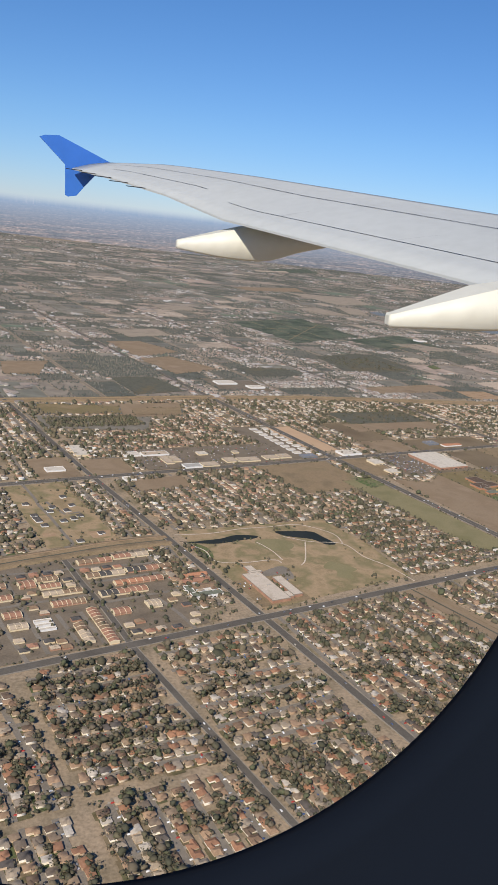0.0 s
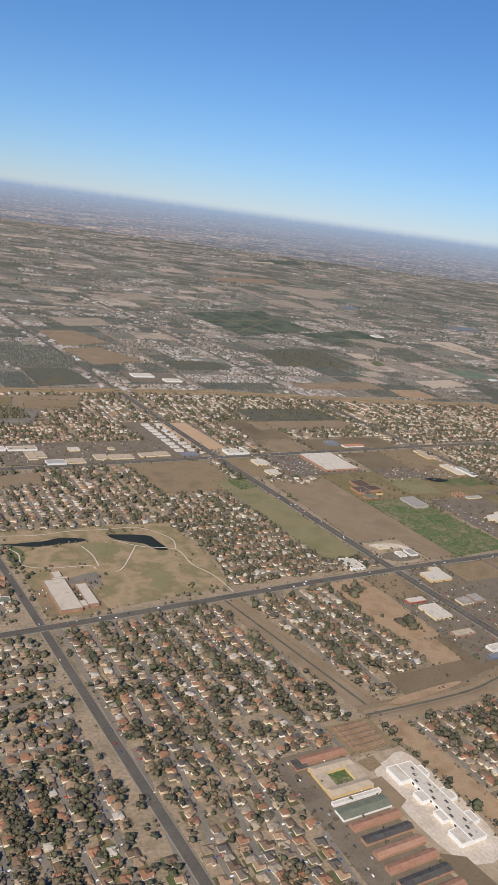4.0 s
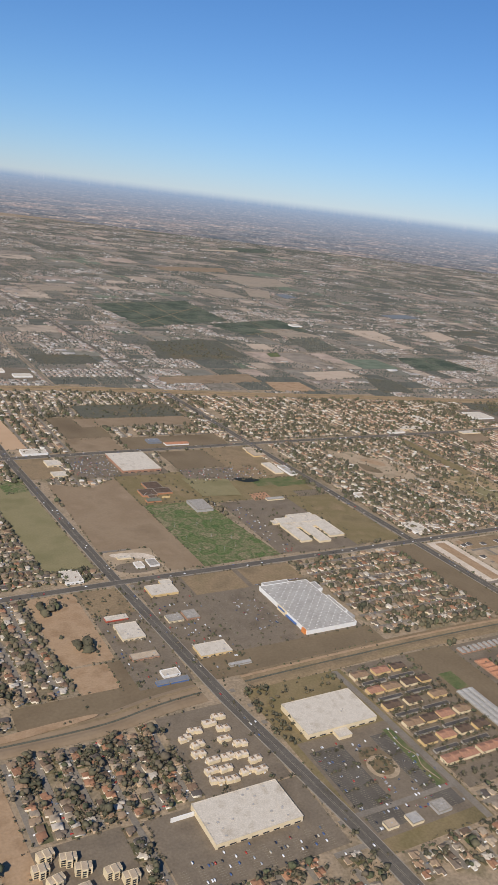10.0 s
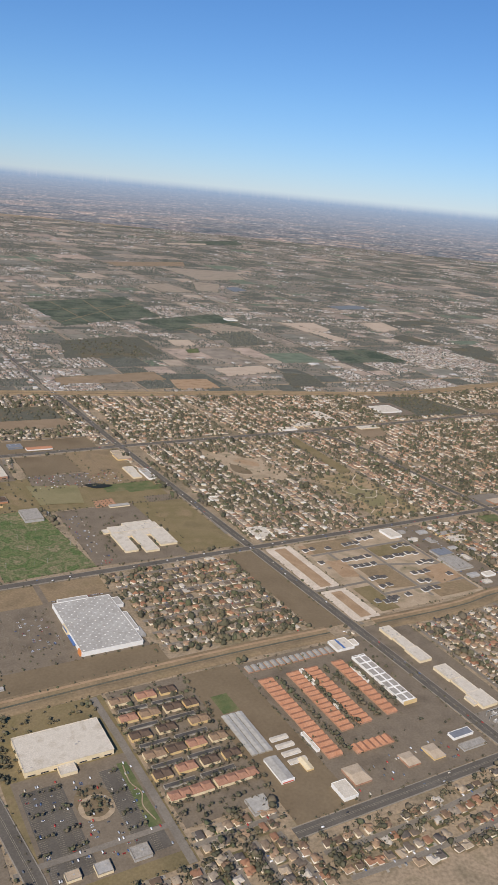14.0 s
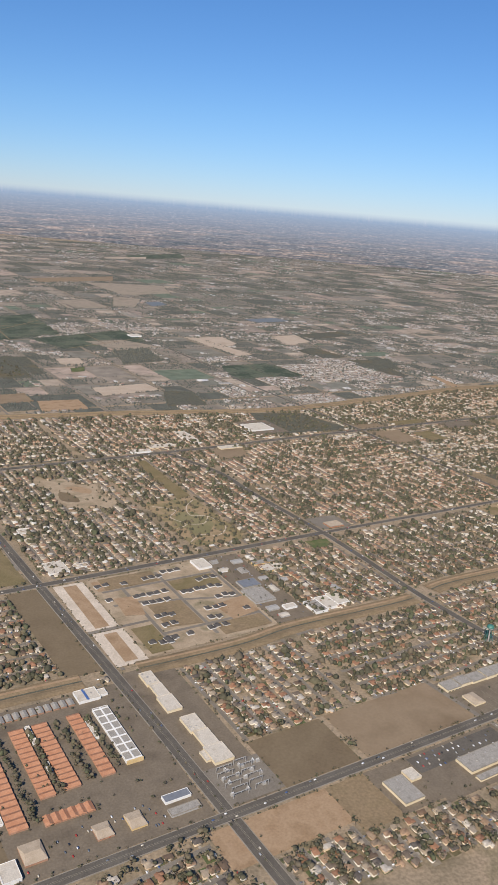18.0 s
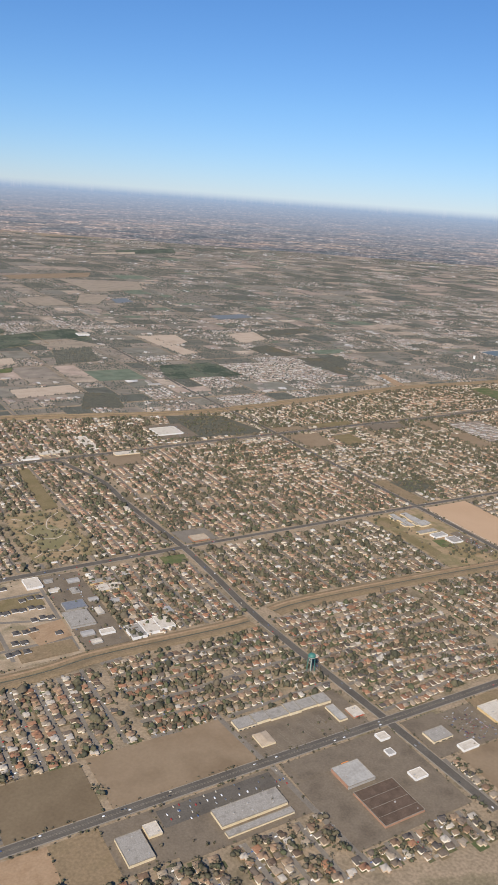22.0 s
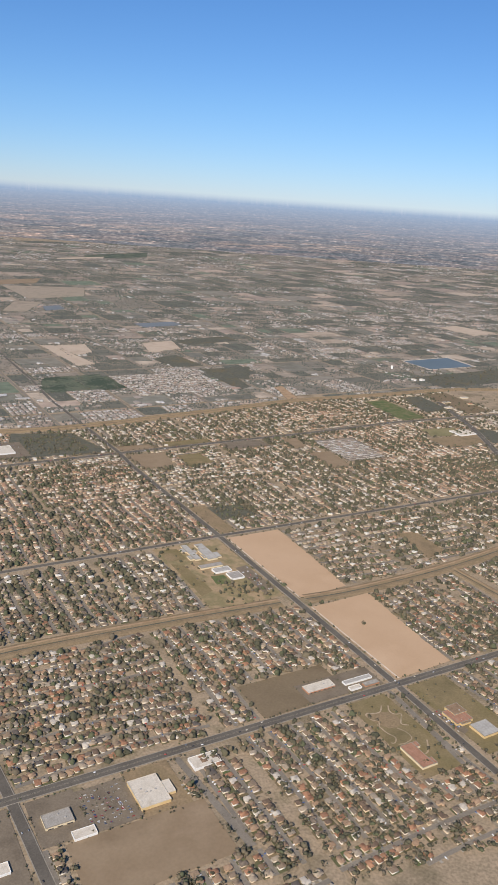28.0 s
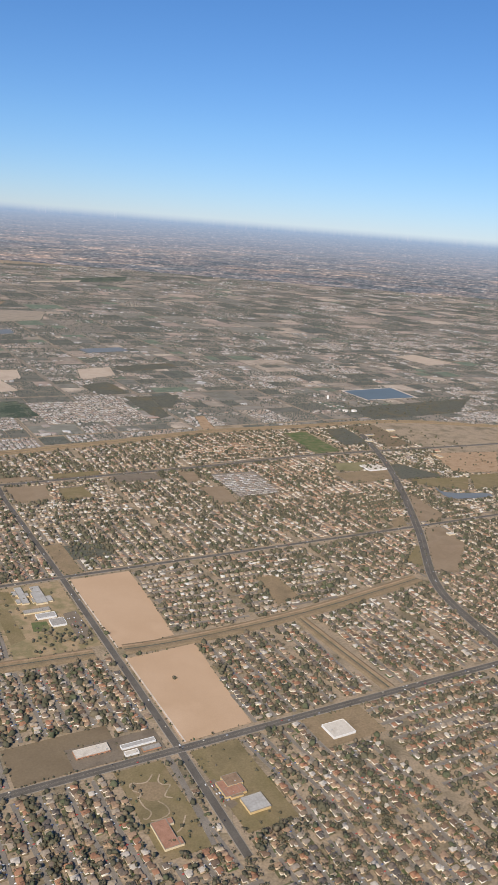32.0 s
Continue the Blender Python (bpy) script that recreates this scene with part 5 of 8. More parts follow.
workshop = shed(141, 148, -233, -216, 1.5, 0.5, "white", "pale_grey_roof", "grey workshop with a white and red front", "workshop", along="v", name="workshop")
part("front_wall", boxes((-9.2, -8.6, -3.6, 3.6, 0, 1.9)), M["white"], workshop, "tall white front wall")
part("sign_band", boxes((-9.4, -9.22, -3, 3, 0.6, 1.1)), M["red"], workshop, "red sign band")
shed(157, 161, -231, -222, 1.1, 0.5, "yellow", "cream", "cream trailer hall with rounded roof", "hall", along="v")
building(119, 129, -246, -236, 1.5, "metal", "pale_grey_roof", "grey flat-roofed workshop in a yard", "workshop", 1)
for u0, u1, v0, v1 in ((200.2, 202.6, -173, -157), (200.6, 202.8, -197, -189), (169.4, 171.4, -221, -206), (231, 233, -182, -166)):
    building(u0, u1, v0, v1, 1.3, "white", "white_roof", "narrow white walkway roof beside a row", "canopy", 0, name="canopy")
building(162, 170, -255, -244, 2.0, "white", "white_roof", "white metal workshop on a paved lot", "workshop", 0)
shed(206, 214, -249, -240, 1.3, 0.7, "brick", "tanroof", "brick office on a paved lot", "office", 1.0)
shed(222, 230, -250, -240, 1.3, 0.7, "yellow", "tanroof", "yellow-fronted house office on a paved lot", "office", 1.0)
for i, (a, b, n) in enumerate(((172, 181, 17), (191, 199, 14), (203.5, 212, 14), (223, 230.5, 12))):
    cross_row(a, b, (-228, -213, -212, -211)[i], -157, n, "long row of small houses with terracotta roofs")
cross_row_h = thing("row_house", 200, -227.5, "short row of small houses with terracotta roofs", "row houses", "red-roofed rows")
part("wall", boxes((-12, 12, -3, 3, 0, 1.2)), M["brick"], cross_row_h)
for i in range(6):
    bm = prism(bmesh.new(), -3.4, 3.4, -1.9, 1.9, 1.2, 2.0, 0.3)
    bmesh.ops.transform(bm, matrix=Matrix.Translation((-10 + 4 * i, 0, 0)) @ pose(0, 0, 0, 0, 0, 90), verts=bm.verts)
    part("roof", bm, M["terracotta"], cross_row_h)
for i in range(3):
    shed(137.5 + i * 4.2, 141 + i * 4.2, -211, -178, 1.0, 0.35, "concrete", "pale_grey_roof", "long grey metal storage shed", "storage shed", along="v", group="storage sheds")
for i in range(4):
    shed(152, 162, -206 - i * 6, -203 - i * 6, 0.9, 0.3, "white", "white_roof", "small white storage shed", "storage shed", group="white sheds")
for i in range(14):
    shed(171 + i * 4.4, 174.2 + i * 4.4, -148.5, -142.5, 1.1, 0.5, "brick", "grey_roof", "small grey-roofed cottage in a row", "cottage", along="v", name="cottage", group="cottages by the canal")
APARTMENTS = ((-146.5, ((87, 98), (102, 113), (115.5, 125))), (-161.5, ((87, 96.5), (98, 109), (112, 122), (123.5, 131))), (-176, ((87, 98), (102, 112), (120, 131))),
              (-192, ((88, 99), (100, 110), (111, 121), (124, 133))), (-206, ((87, 96), (99, 109), (112, 121), (124, 133))), (-221.5, ((88, 110), (112, 134))))
for j, (v, spans) in enumerate(APARTMENTS):
    for i, (a, b) in enumerate(spans):
        shed(a, b, v - 2.8, v + 2.8, 1.9, 0.95, "cream" if j == 5 else "yellow" if (i + j) % 3 else "cream", "rust" if j == 5 or (i + j) % 4 == 1 else "brownroof" if (i + 2 * j) % 3 == 0 else "darkroof",
             "two-storey apartment block with hipped roof", "apartments", 1.2, name="apartment_block", group="apartments by the warehouse", units=4 if j == 5 else 2)
    if j < 5:
        for a, b in ((89, 105), (108, 126)):
            building(a, b, v - 9.2, v - 6.6, 1.0, "metal", "slate", "long low dark carport between apartments", "carport", 0, name="carport", group="carports by the apartments")
apt = thing("apartment_block", -168, -171, "square apartment block of yellow walls and tan roofs round a court", "apartments", "pale apartments")
for a, b, c, d in ((-11, 11, -9.5, -4.5), (-11, 11, 4.5, 9.5), (-11, -5.5, -4.3, 4.3), (5.5, 11, -4.3, 4.3)):
    part("wall", boxes((a, b, c, d, 0, 1.9)), M["yellow"], apt)
    bm = prism(bmesh.new(), a - 0.2, b + 0.2, c - 0.2, d + 0.2, 1.9, 2.7, 1.6) if b - a > d - c else boxes((a - 0.2, b + 0.2, c, d, 1.9, 2.1))
    part("roof", bm, M["tanroof"], apt)
part("court_lawn", boxes((-5.4, 5.4, -4.4, 4.4, 0.3, 0.36)), M["green"], apt, "green court lawn")
building(-181, -156, -184.5, -182.5, 1.3, "white", "white_roof", "long low white carport row", "carport", 0, name="carport")
shed(-182, -157, -193, -186.5, 1.5, 0.7, "white", "sage", "wide hall with dull green roof and white ends", "hall")
shed(-180, -156, -158.5, -154, 1.6, 0.7, "brick", "rust", "long terrace with dull red roof", "terrace", name="terrace", group="brick terraces", units=4)
shed(-184, -178, -160.5, -154.5, 1.4, 0.4, "brick", "slate", "dark flat hall beside the terrace", "hall", units=1)
for i in range(6):
    shed(-181, -157, -199.5 - i * 7.6, -195.5 - i * 7.6, 1.6, 0.7, "brick", ("rust", "slate", "brick", "rust", "slate", "rust")[i], "long brick terrace with dull dark red roof", "terrace", name="terrace", group="brick terraces", units=5)
for i in range(5):
    shed(-150, -132.5, -157.5 + i * 3.7, -155 + i * 3.7, 0.9, 0.3, "brick", "brownroof", "long low brown storage shed", "storage shed", group="brown storage sheds", units=5)


def cream_flats(u, v, turn):
    """A block of three cream towers of uneven height with dark balconies."""
    ob = thing("flats", u, v, "cream three-storey flats with stepped flat roofs", "flats", "cream flats", turn=turn)
    ob.matrix_basis = ob.matrix_basis @ Matrix.Diagonal((0.95, 0.95, 1.2, 1))
    for x, y, w, d, h in ((-1.9, 0.4, 1.5, 1.9, 2.9), (0.2, -0.6, 1.3, 2.2, 3.3), (2.1, 0.5, 1.4, 1.7, 2.7), (0.3, 1.9, 1.6, 0.9, 2.4)):
        part("wall", boxes((x - w, x + w, y - d, y + d, 0, h)), M["cream"], ob)
        part("roof", boxes((x - w + 0.2, x + w - 0.2, y - d + 0.2, y + d - 0.2, h, h + 0.06)), M["tanroof"], ob)
        for z in (0.35, 1.25, 2.1):
            if z + 0.6 < h:
                part("balcony", boxes((x - w * 0.7, x + w * 0.5, y - d - 0.05, y - d + 0.02, z, z + 0.6)), M["glass"], ob)


for u, v, turn in ((-104.5, -207.5, 10), (-97, -212, -8), (-108, -213.5, 0), (-104, -220.5, 14), (-93, -218.5, -10), (-83, -224, 5), (-77.5, -229, 0), (-96, -228, 8)):
    cream_flats(u, v, turn)
site = building(-139, -131, -222, -174, 1.9, "white", "white_roof", "unfinished white building on a sandy site", "building site", 8,
                annex=[(-145, -139.2, -222, -214, 2.2), (-143, -139.2, -209, -203, 1.7), (-130.8, -127, -214, -208, 1.7), (-144, -139.2, -197, -191, 2.0), (-130.8, -126.5, -200, -193, 1.6), (-145, -139.2, -184, -174, 2.2), (-130.8, -128, -184, -178, 1.8)])
for k in range(12):
    part("opening", boxes((-4.06, -4.02, -22.5 + k * 3.8, -21.1 + k * 3.8, 0.4, 1.4)), M["glass"], site, "dark unglazed opening")
    part("opening", boxes((-3 + (k % 3) * 2.0, -1.9 + (k % 3) * 2.0, -22 + k * 3.7, -20 + k * 3.7, 1.9, 1.93)), M["slate"], site, "dark unfinished roof opening")
parcel([(-440, 84), (-378, 90), (-334, 94), (-288, 96), (-288, -9), (-440, -17)], "lot", "paved courts between rows of flats", "court", 0.2 - 0.002 * len(LAID))


def unit_row(u0, u1, v0, v1, n, roofs, wall, along="u"):
    """A terrace of n units side by side, each roof sloping from a ridge across the row, with pale party walls between."""
    w, d = (u1 - u0, v1 - v0) if along == "u" else (v1 - v0, u1 - u0)
    ob = thing("terrace", (u0 + u1) / 2, (v0 + v1) / 2, "terrace of flats with %s roofs and party walls" % ("grey and red" if "slate" in roofs else "dull red" if "rust" in roofs else "tan"), "terrace", "flats by the park road", turn=0 if along == "u" else 90)
    for i in range(n):
        a, b = -w / 2 + w * i / n, -w / 2 + w * (i + 1) / n
        part("wall", boxes((a + 0.12, b - 0.12, -d / 2, d / 2, 0, 1.5)), M[wall], ob)
        part("roof", prism(bmesh.new(), a + 0.12, b - 0.12, -d / 2 - 0.25, d / 2 + 0.25, 1.5, 2.25, 0.0), M[roofs[i * len(roofs) // n]], ob)
    for i in range(n + 1):
        a = -w / 2 + w * i / n
        part("party_wall", prism(boxes((a - 0.11, a + 0.11, -d / 2 - 0.04, d / 2 + 0.04, 0, 1.49)), a - 0.16, a + 0.16, -d / 2 - 0.4, d / 2 + 0.4, 1.5, 2.42, 0.0), M["cream"], ob)
    return ob


for row in ((-335, -306, 37, 43.5, 8, ("slate", "rust", "rust"), "cream"), (-335.6, -325.6, 14.5, 21, 3, ("rust",), "brick"), (-314, -306, 16.5, 24.5, 3, ("tanroof",), "cream"),
            (-348.6, -343.2, -13, 25, 11, ("rust", "brownroof", "rust"), "cream", "v"), (-364.6, -345.6, 33.4, 39, 7, ("rust", "brownroof"), "brick"), (-366, -343, 46.4, 51.6, 6, ("tanroof", "brownroof"), "cream"),
            (-376, -366.6, 60.5, 68.5, 3, ("rust",), "brick"), (-365, -352, 65, 70.5, 4, ("brownroof",), "cream"), (-365, -353, 56, 61.5, 4, ("rust",), "cream"), (-360.4, -355, -9, 11, 5, ("tanroof", "brownroof"), "cream", "v"),
            (-335, -311, 62, 68, 6, ("brownroof", "slate", "tanroof"), "cream"), (-309, -279, 63, 69, 7, ("slate", "rust", "brownroof"), "brick"), (-322, -291, 48.5, 54, 7, ("terracotta", "rust"), "brick"),
            (-334, -312, 82, 88, 5, ("brownroof", "rust"), "brick"), (-310, -286, 84, 90, 6, ("rust", "tanroof"), "cream"), (-392.6, -383, 28, 34, 3, ("rust",), "brick"), (-392.6, -383, 15, 21, 3, ("tanroof",), "cream"),
            (-392.6, -383, 48, 54, 3, ("rust",), "cream"), (-392.6, -383, 64, 70, 3, ("brownroof",), "brick"), (-412, -399, 55, 61, 4, ("rust",), "brick"), (-412, -399, 68, 74, 4, ("tanroof",), "cream"), (-412, -399, 28, 34, 4, ("rust",), "cream"), (-412, -399, 12, 18, 4, ("brownroof",), "cream")):
    unit_row(*row)
for v in (10, 14.5, 19):
    building(-379, -369.6, v, v + 2.6, 1.1, "white", "white_roof", "long white carport beside the flats", "carport", 0, name="carport", group="white carports")
for u0, v0 in ((-377, -1), (-371, -3), (-376, -8), (-370, -9), (-391, -6), (-391, 4), (-386, -3), (-357, 17), (-371, 29), (-375, 36), (-376, 49), (-371, 53), (-331, -6), (-324, -8), (-317, -7), (-308, -8), (-332, 2), (-325, 4), (-296, -6), (-292, 2), (-292, 14), (-297, 22), (-292, 28), (-333, 74), (-326, 73), (-319, 74), (-312, 73), (-372, 75), (-364, 76), (-356, 75), (-349, 75), (-404, 1), (-410, -4), (-404, 43), (-347, 64), (-347, 57)):
    shed(u0 - 2.6, u0 + 2.6, v0 - 1.9, v0 + 1.9, 1.3, 0.8, rng.choice(["cream", "brick"]), rng.choice(["brownroof", "rust", "tanroof", "slate", "tanroof"]), "small house with a hipped roof beside the flats", "house", 1.2, name="house", group="houses by the flats", along=rng.choice("uv"))
building(-285, -265, 18, 24, 2.0, "white", "sage", "long white motel wing with dull green roof", "motel", 1, windows=8, annex=[(-285, -281, 24.2, 34, 1.9)])
shed(-280, -264, 28, 34, 1.9, 0.7, "white", "brownroof", "white motel wing with brown roof", "motel", units=4)
shed(-282, -264, 38, 43, 1.6, 0.8, "brick", "rust", "low brick row with red roof", "row houses", units=5)
shed(-280, -262, 46, 50, 1.6, 0.8, "brick", "terracotta", "low brick row with red roof", "row houses", units=5)
building(-302, -286, 262, 272, 1.6, "white", "white_roof", "low white hall on a bare lot", "hall", 1)
building(-264, -252, 300, 330, 1.8, "cream", "white_roof", "long pale shop row", "shop", 3)
building(-246, -236, 228, 236, 1.5, "white", "white_roof", "small white shop on a paved lot", "shop", 1)
for (a, b, c, d) in ((-222, -206, 291, 302), (-204, -178, 290, 300), (-192, -184, 264, 285), (-183, -175, 268, 284), (-180, -163, 249, 259), (-161, -145, 250, 261), (-133, -121, 258, 270), (-119, -97, 257, 268), (-89, -74, 260, 270), (-72, -59, 261, 272), (-150, -140, 284, 292), (-112, -106, 284, 290)):
    building(a, b, c, d, 1.8, rng.choice(["white", "cream"]), rng.choice(["white_roof", "tanroof", "pale_grey_roof", "tanroof"]), "pale shop in a row beside the road", "shop", 2)
building(442, 454, -233, -224, 1.9, "cream", "grey_roof", "long row of small shops with stepped roofs", "shop", 3, windows=4,
         annex=[(454.2, 464, -232.4, -224, 2.2), (464.2, 477, -233, -224.5, 1.8), (477.2, 486, -233.4, -224, 2.3), (486.2, 498, -232.6, -224, 1.9), (498.2, 508, -233, -224, 2.1)])
building(398, 436, -294, -282, 2.0, "cream", "grey_roof", "long shop block with cream walls", "shop", 9, annex=[(398, 436, -300.5, -296.5, 1.4)])
building(349, 362, -296, -278, 1.9, "cream", "grey_roof", "grey-roofed workshop on a paved lot", "workshop", 3)
building(364, 371, -284, -276, 1.7, "cream", "white_roof", "small pale shop on a paved lot", "shop", 1)
dark_hall = building(471, 497, -329, -303, 1.6, "brick", "darkroof", "wide flat hall with a dark brown roof", "hall", 2)
for k in range(3):
    part("roof_seam", boxes((-12.6, 12.6, -7.1 + 6.5 * k, -6.9 + 6.5 * k, 1.6, 1.66)), M["kerb"], dark_hall)
market = building(471, 489, -299, -283, 1.9, "metal", "pale_grey_roof", "grey market hall with a red side wall", "store", 2)
part("side_wall", boxes((-9.3, -9.06, -7.5, 7.5, 0.2, 2.1)), M["brick"], market, "red-brown side wall")
part("sign_band", boxes((-2, 3, 8.06, 8.3, 1.2, 2.5)), M["orange"], market, "orange front sign")
shed(447, 456, -251, -240, 1.4, 0.7, "cream", "tanroof", "cream house office with hipped roof", "office", 1.5, along="v")
building(501, 507, -251, -236, 1.6, "cream", "pale_grey_roof", "pale flat shop on a paved lot", "shop", 2)
building(511, 519, -252, -243, 1.5, "brick", "white_roof", "small red shop on a paved lot", "shop", 1, sign="red")
building(512, 519, -276, -270, 1.4, "white", "white_roof", "small white diner on a paved lot", "shop", 1)
building(508, 513, -288, -283, 1.2, "white", "pale_grey_roof", "small white kiosk on a paved lot", "shop", 0)
building(508, 517, -310, -303, 1.4, "white", "white_roof", "small white shop on a paved lot", "shop", 1)
building(539, 554, -291, -281, 1.8, "cream", "grey_roof", "pale shop with cream walls", "shop", 3, windows=3)
building(550, 562, -304, -298, 1.4, "white", "white_roof", "small white shop on a paved lot", "shop", 0)
building(588, 605, -299, -277, 2.2, "yellow", "white_roof", "market with yellow walls and white roof", "store", 5, annex=[(605.2, 610, -294, -284, 1.9)])
building(627, 644, -283, -273, 1.7, "white", "white_roof", "white hall with dark roof centre", "hall", 1)
building(728, 750, -248, -240, 1.6, "terracotta", "white_roof", "long pink-walled shop on a brown lot", "shop", 3, windows=6)
building(757, 780, -250, -246, 1.4, "white", "pale_grey_roof", "long grey row of garages", "garages", 0)
building(757, 766, -257, -253, 1.3, "white", "white_roof", "small white shop on a paved lot", "shop", 1)
building(769, 781, -257, -253, 1.3, "terracotta", "grey_roof", "small red shop on a paved lot", "shop", 1)
building(747, 753, -36, -4, 1.7, "cream", "pale_grey_roof", "long pale school wing with a grey roof", "school", 2, annex=[(743, 746.8, -34, -26, 1.5), (743, 746.8, -18, -10, 1.5), (753.2, 756, -22, -16, 1.4)])
building(758, 768, -40, -18, 1.9, "cream", "pale_grey_roof", "pale school hall with a grey roof", "school", 3, annex=[(768.2, 773, -38, -28, 1.6), (760, 768, -17.8, -6, 1.6), (756, 757.8, -36, -28, 1.4)])
building(744, 766, -54, -48, 1.7, "cream", "grey_roof", "cream school block on a paved lot", "school", 1)
building(752, 768, -66, -58, 1.7, "white", "pale_grey_roof", "grey school block on a paved lot", "school", 1)
building(760, 772, -82, -70, 1.7, "white", "grey_roof", "round-fronted school block on a paved lot", "school", 1)
building(797, 811, -316, -302, 2.0, "yellow", "rust", "school block with yellow walls", "school", 1)
building(802, 812.5, -308.5, -299, 2.4, "yellow", "brownroof", "school block with yellow walls and a brown roof", "school", 1, windows=4, annex=[(800, 808, -317.5, -308.7, 1.8)])
building(804, 818, -333, -320, 2.1, "yellow", "pale_grey_roof", "wide school hall with yellow walls and a grey roof", "school", 1)
building(748.5, 757.6, -338.5, -317.5, 1.9, "cream", "rust", "dark red-roofed hall with cream walls in the park", "hall", 0, annex=[(757.8, 761, -322, -317.5, 1.8), (757.8, 760, -338.5, -333, 1.8)])
building(890, 908, -294, -279, 1.8, "white", "white_roof", "white flat-roofed hall on a paved lot", "hall", 1)
building(396, 412, -64, -52, 1.7, "metal", "bluegrey", "blue-roofed metal workshop on a paved lot", "workshop", 0)
building(392, 410, -88, -66, 1.7, "metal", "grey_roof", "grey metal workshop on a paved lot", "workshop", 2)
building(408, 418, -104, -98, 1.5, "white", "white_roof", "white metal shed on a paved lot", "shed", 0)
for (u, v, w, d, m) in ((416, -20, 9, 6, "metal"), (398, -30, 8, 5, "white"), (412, -36, 6, 8, "grey_roof"), (420, -54, 7, 5, "metal"), (418, -72, 5, 9, "white_roof"), (400, -98, 9, 6, "metal"), (402, -110, 7, 5, "white_roof"), (398, -14, 6, 5, "grey_roof"), (434, -62, 8, 5, "metal"), (446, -76, 6, 7, "white_roof"), (460, -52, 8, 5, "grey_roof"), (456, -24, 9, 6, "metal"), (464, -90, 6, 8, "metal"), (436, -90, 7, 5, "tanroof")):
    shed(u - w / 2, u + w / 2, v - d / 2, v + d / 2, 1.3, 0.45, "metal" if m != "white" else "white", m if m != "white" else "white_roof", "low metal-roofed shed in a dusty yard", "shed", along="u" if w > d else "v", group="yard sheds")
for i in range(3):
    building(425 + i * 11.5, 436 + i * 11.5, -118 + i * 2, -101 + i * 2, 1.9, "white", "white_roof" if i else "grey_roof", "pale metal workshop on a paved lot", "workshop", 0, group="pale workshops")
building(428, 444, -46, -36, 1.7, "yellow", "white_roof", "yellow-walled workshop on a paved lot", "workshop", 1)
building(426, 446, -32, -26, 1.6, "yellow", "grey_roof", "yellow-walled workshop on a paved lot", "workshop", 1)
building(380, 392, -22, -6, 1.8, "white", "white_roof", "white corner shop on a paved lot", "shop", 2)
building(538, 551, 288, 338, 1.6, "white", "white_roof", "long white school hall", "school", 2)
building(640, 674, 314, 344, 1.9, "white", "white_roof", "white-roofed school on a paved lot", "school", 3)
building(560, 590, 256, 266, 1.5, "cream", "white_roof", "pale shop row on a paved lot", "shop", 1)
building(480, 512, 282, 294, 1.7, "cream", "white_roof", "pale shop row on a paved lot", "shop", 2)
building(452, 476, 272, 280, 1.7, "white", "white_roof", "long white shop row", "shop", 2)
building(536, 552, 10, 22, 1.6, "terracotta", "tanroof", "orange-walled shop on a paved lot", "shop", 1)
building(985, 997, -60, -50, 1.6, "white", "white_roof", "white chapel on a paved lot", "chapel", 0)
building(1300, 1330, 200, 226, 1.8, "white", "white_roof", "pale flat-roofed halls on a paved lot", "hall", 2)
building(30, 60, 586, 604, 2, "white", "white_roof", "white store on a paved lot", "store", 2)
building(66, 90, 560, 574, 2, "white", "white_roof", "white store on a paved lot", "store", 2)
building(776, 800, 1012, 1034, 2.5, "white", "white_roof", "white hall by the orchard", "hall", 1)


def water_tower(u, v):
    ob = thing("water_tower", u, v, "green water tower on steel legs", "water tower")
    bm = bmesh.new()
    bmesh.ops.create_uvsphere(bm, u_segments=20, v_segments=12, radius=2.6, matrix=Matrix.Translation((0, 0, 11.5)) @ Matrix.Diagonal((1, 1, 0.72, 1)))
    tank = part("tank", bm, M["teal"], ob)
    bm = bmesh.new()
    bmesh.ops.create_cone(bm, cap_ends=True, segments=12, radius1=0.45, radius2=0.45, depth=10, matrix=Matrix.Translation((0, 0, 5)))
    part("riser", bm, M["metal"], ob)
    for k in range(6):
        a = k * math.pi / 3
        bm = bmesh.new()
        bmesh.ops.create_cone(bm, cap_ends=True, segments=8, radius1=0.16, radius2=0.14, depth=11.4, matrix=Matrix.Translation((2.7 * math.cos(a), 2.7 * math.sin(a), 5.7)) @ pose(0, 0, 0, 3 * math.sin(a), -3 * math.cos(a), 0))
        part("leg", bm, M["teal"], ob)
    bm = bmesh.new()
    bmesh.ops.create_cone(bm, cap_ends=False, segments=24, radius1=2.85, radius2=2.85, depth=0.35, matrix=Matrix.Translation((0, 0, 11.2)))
    part("walkway", bm, M["metal"], tank)


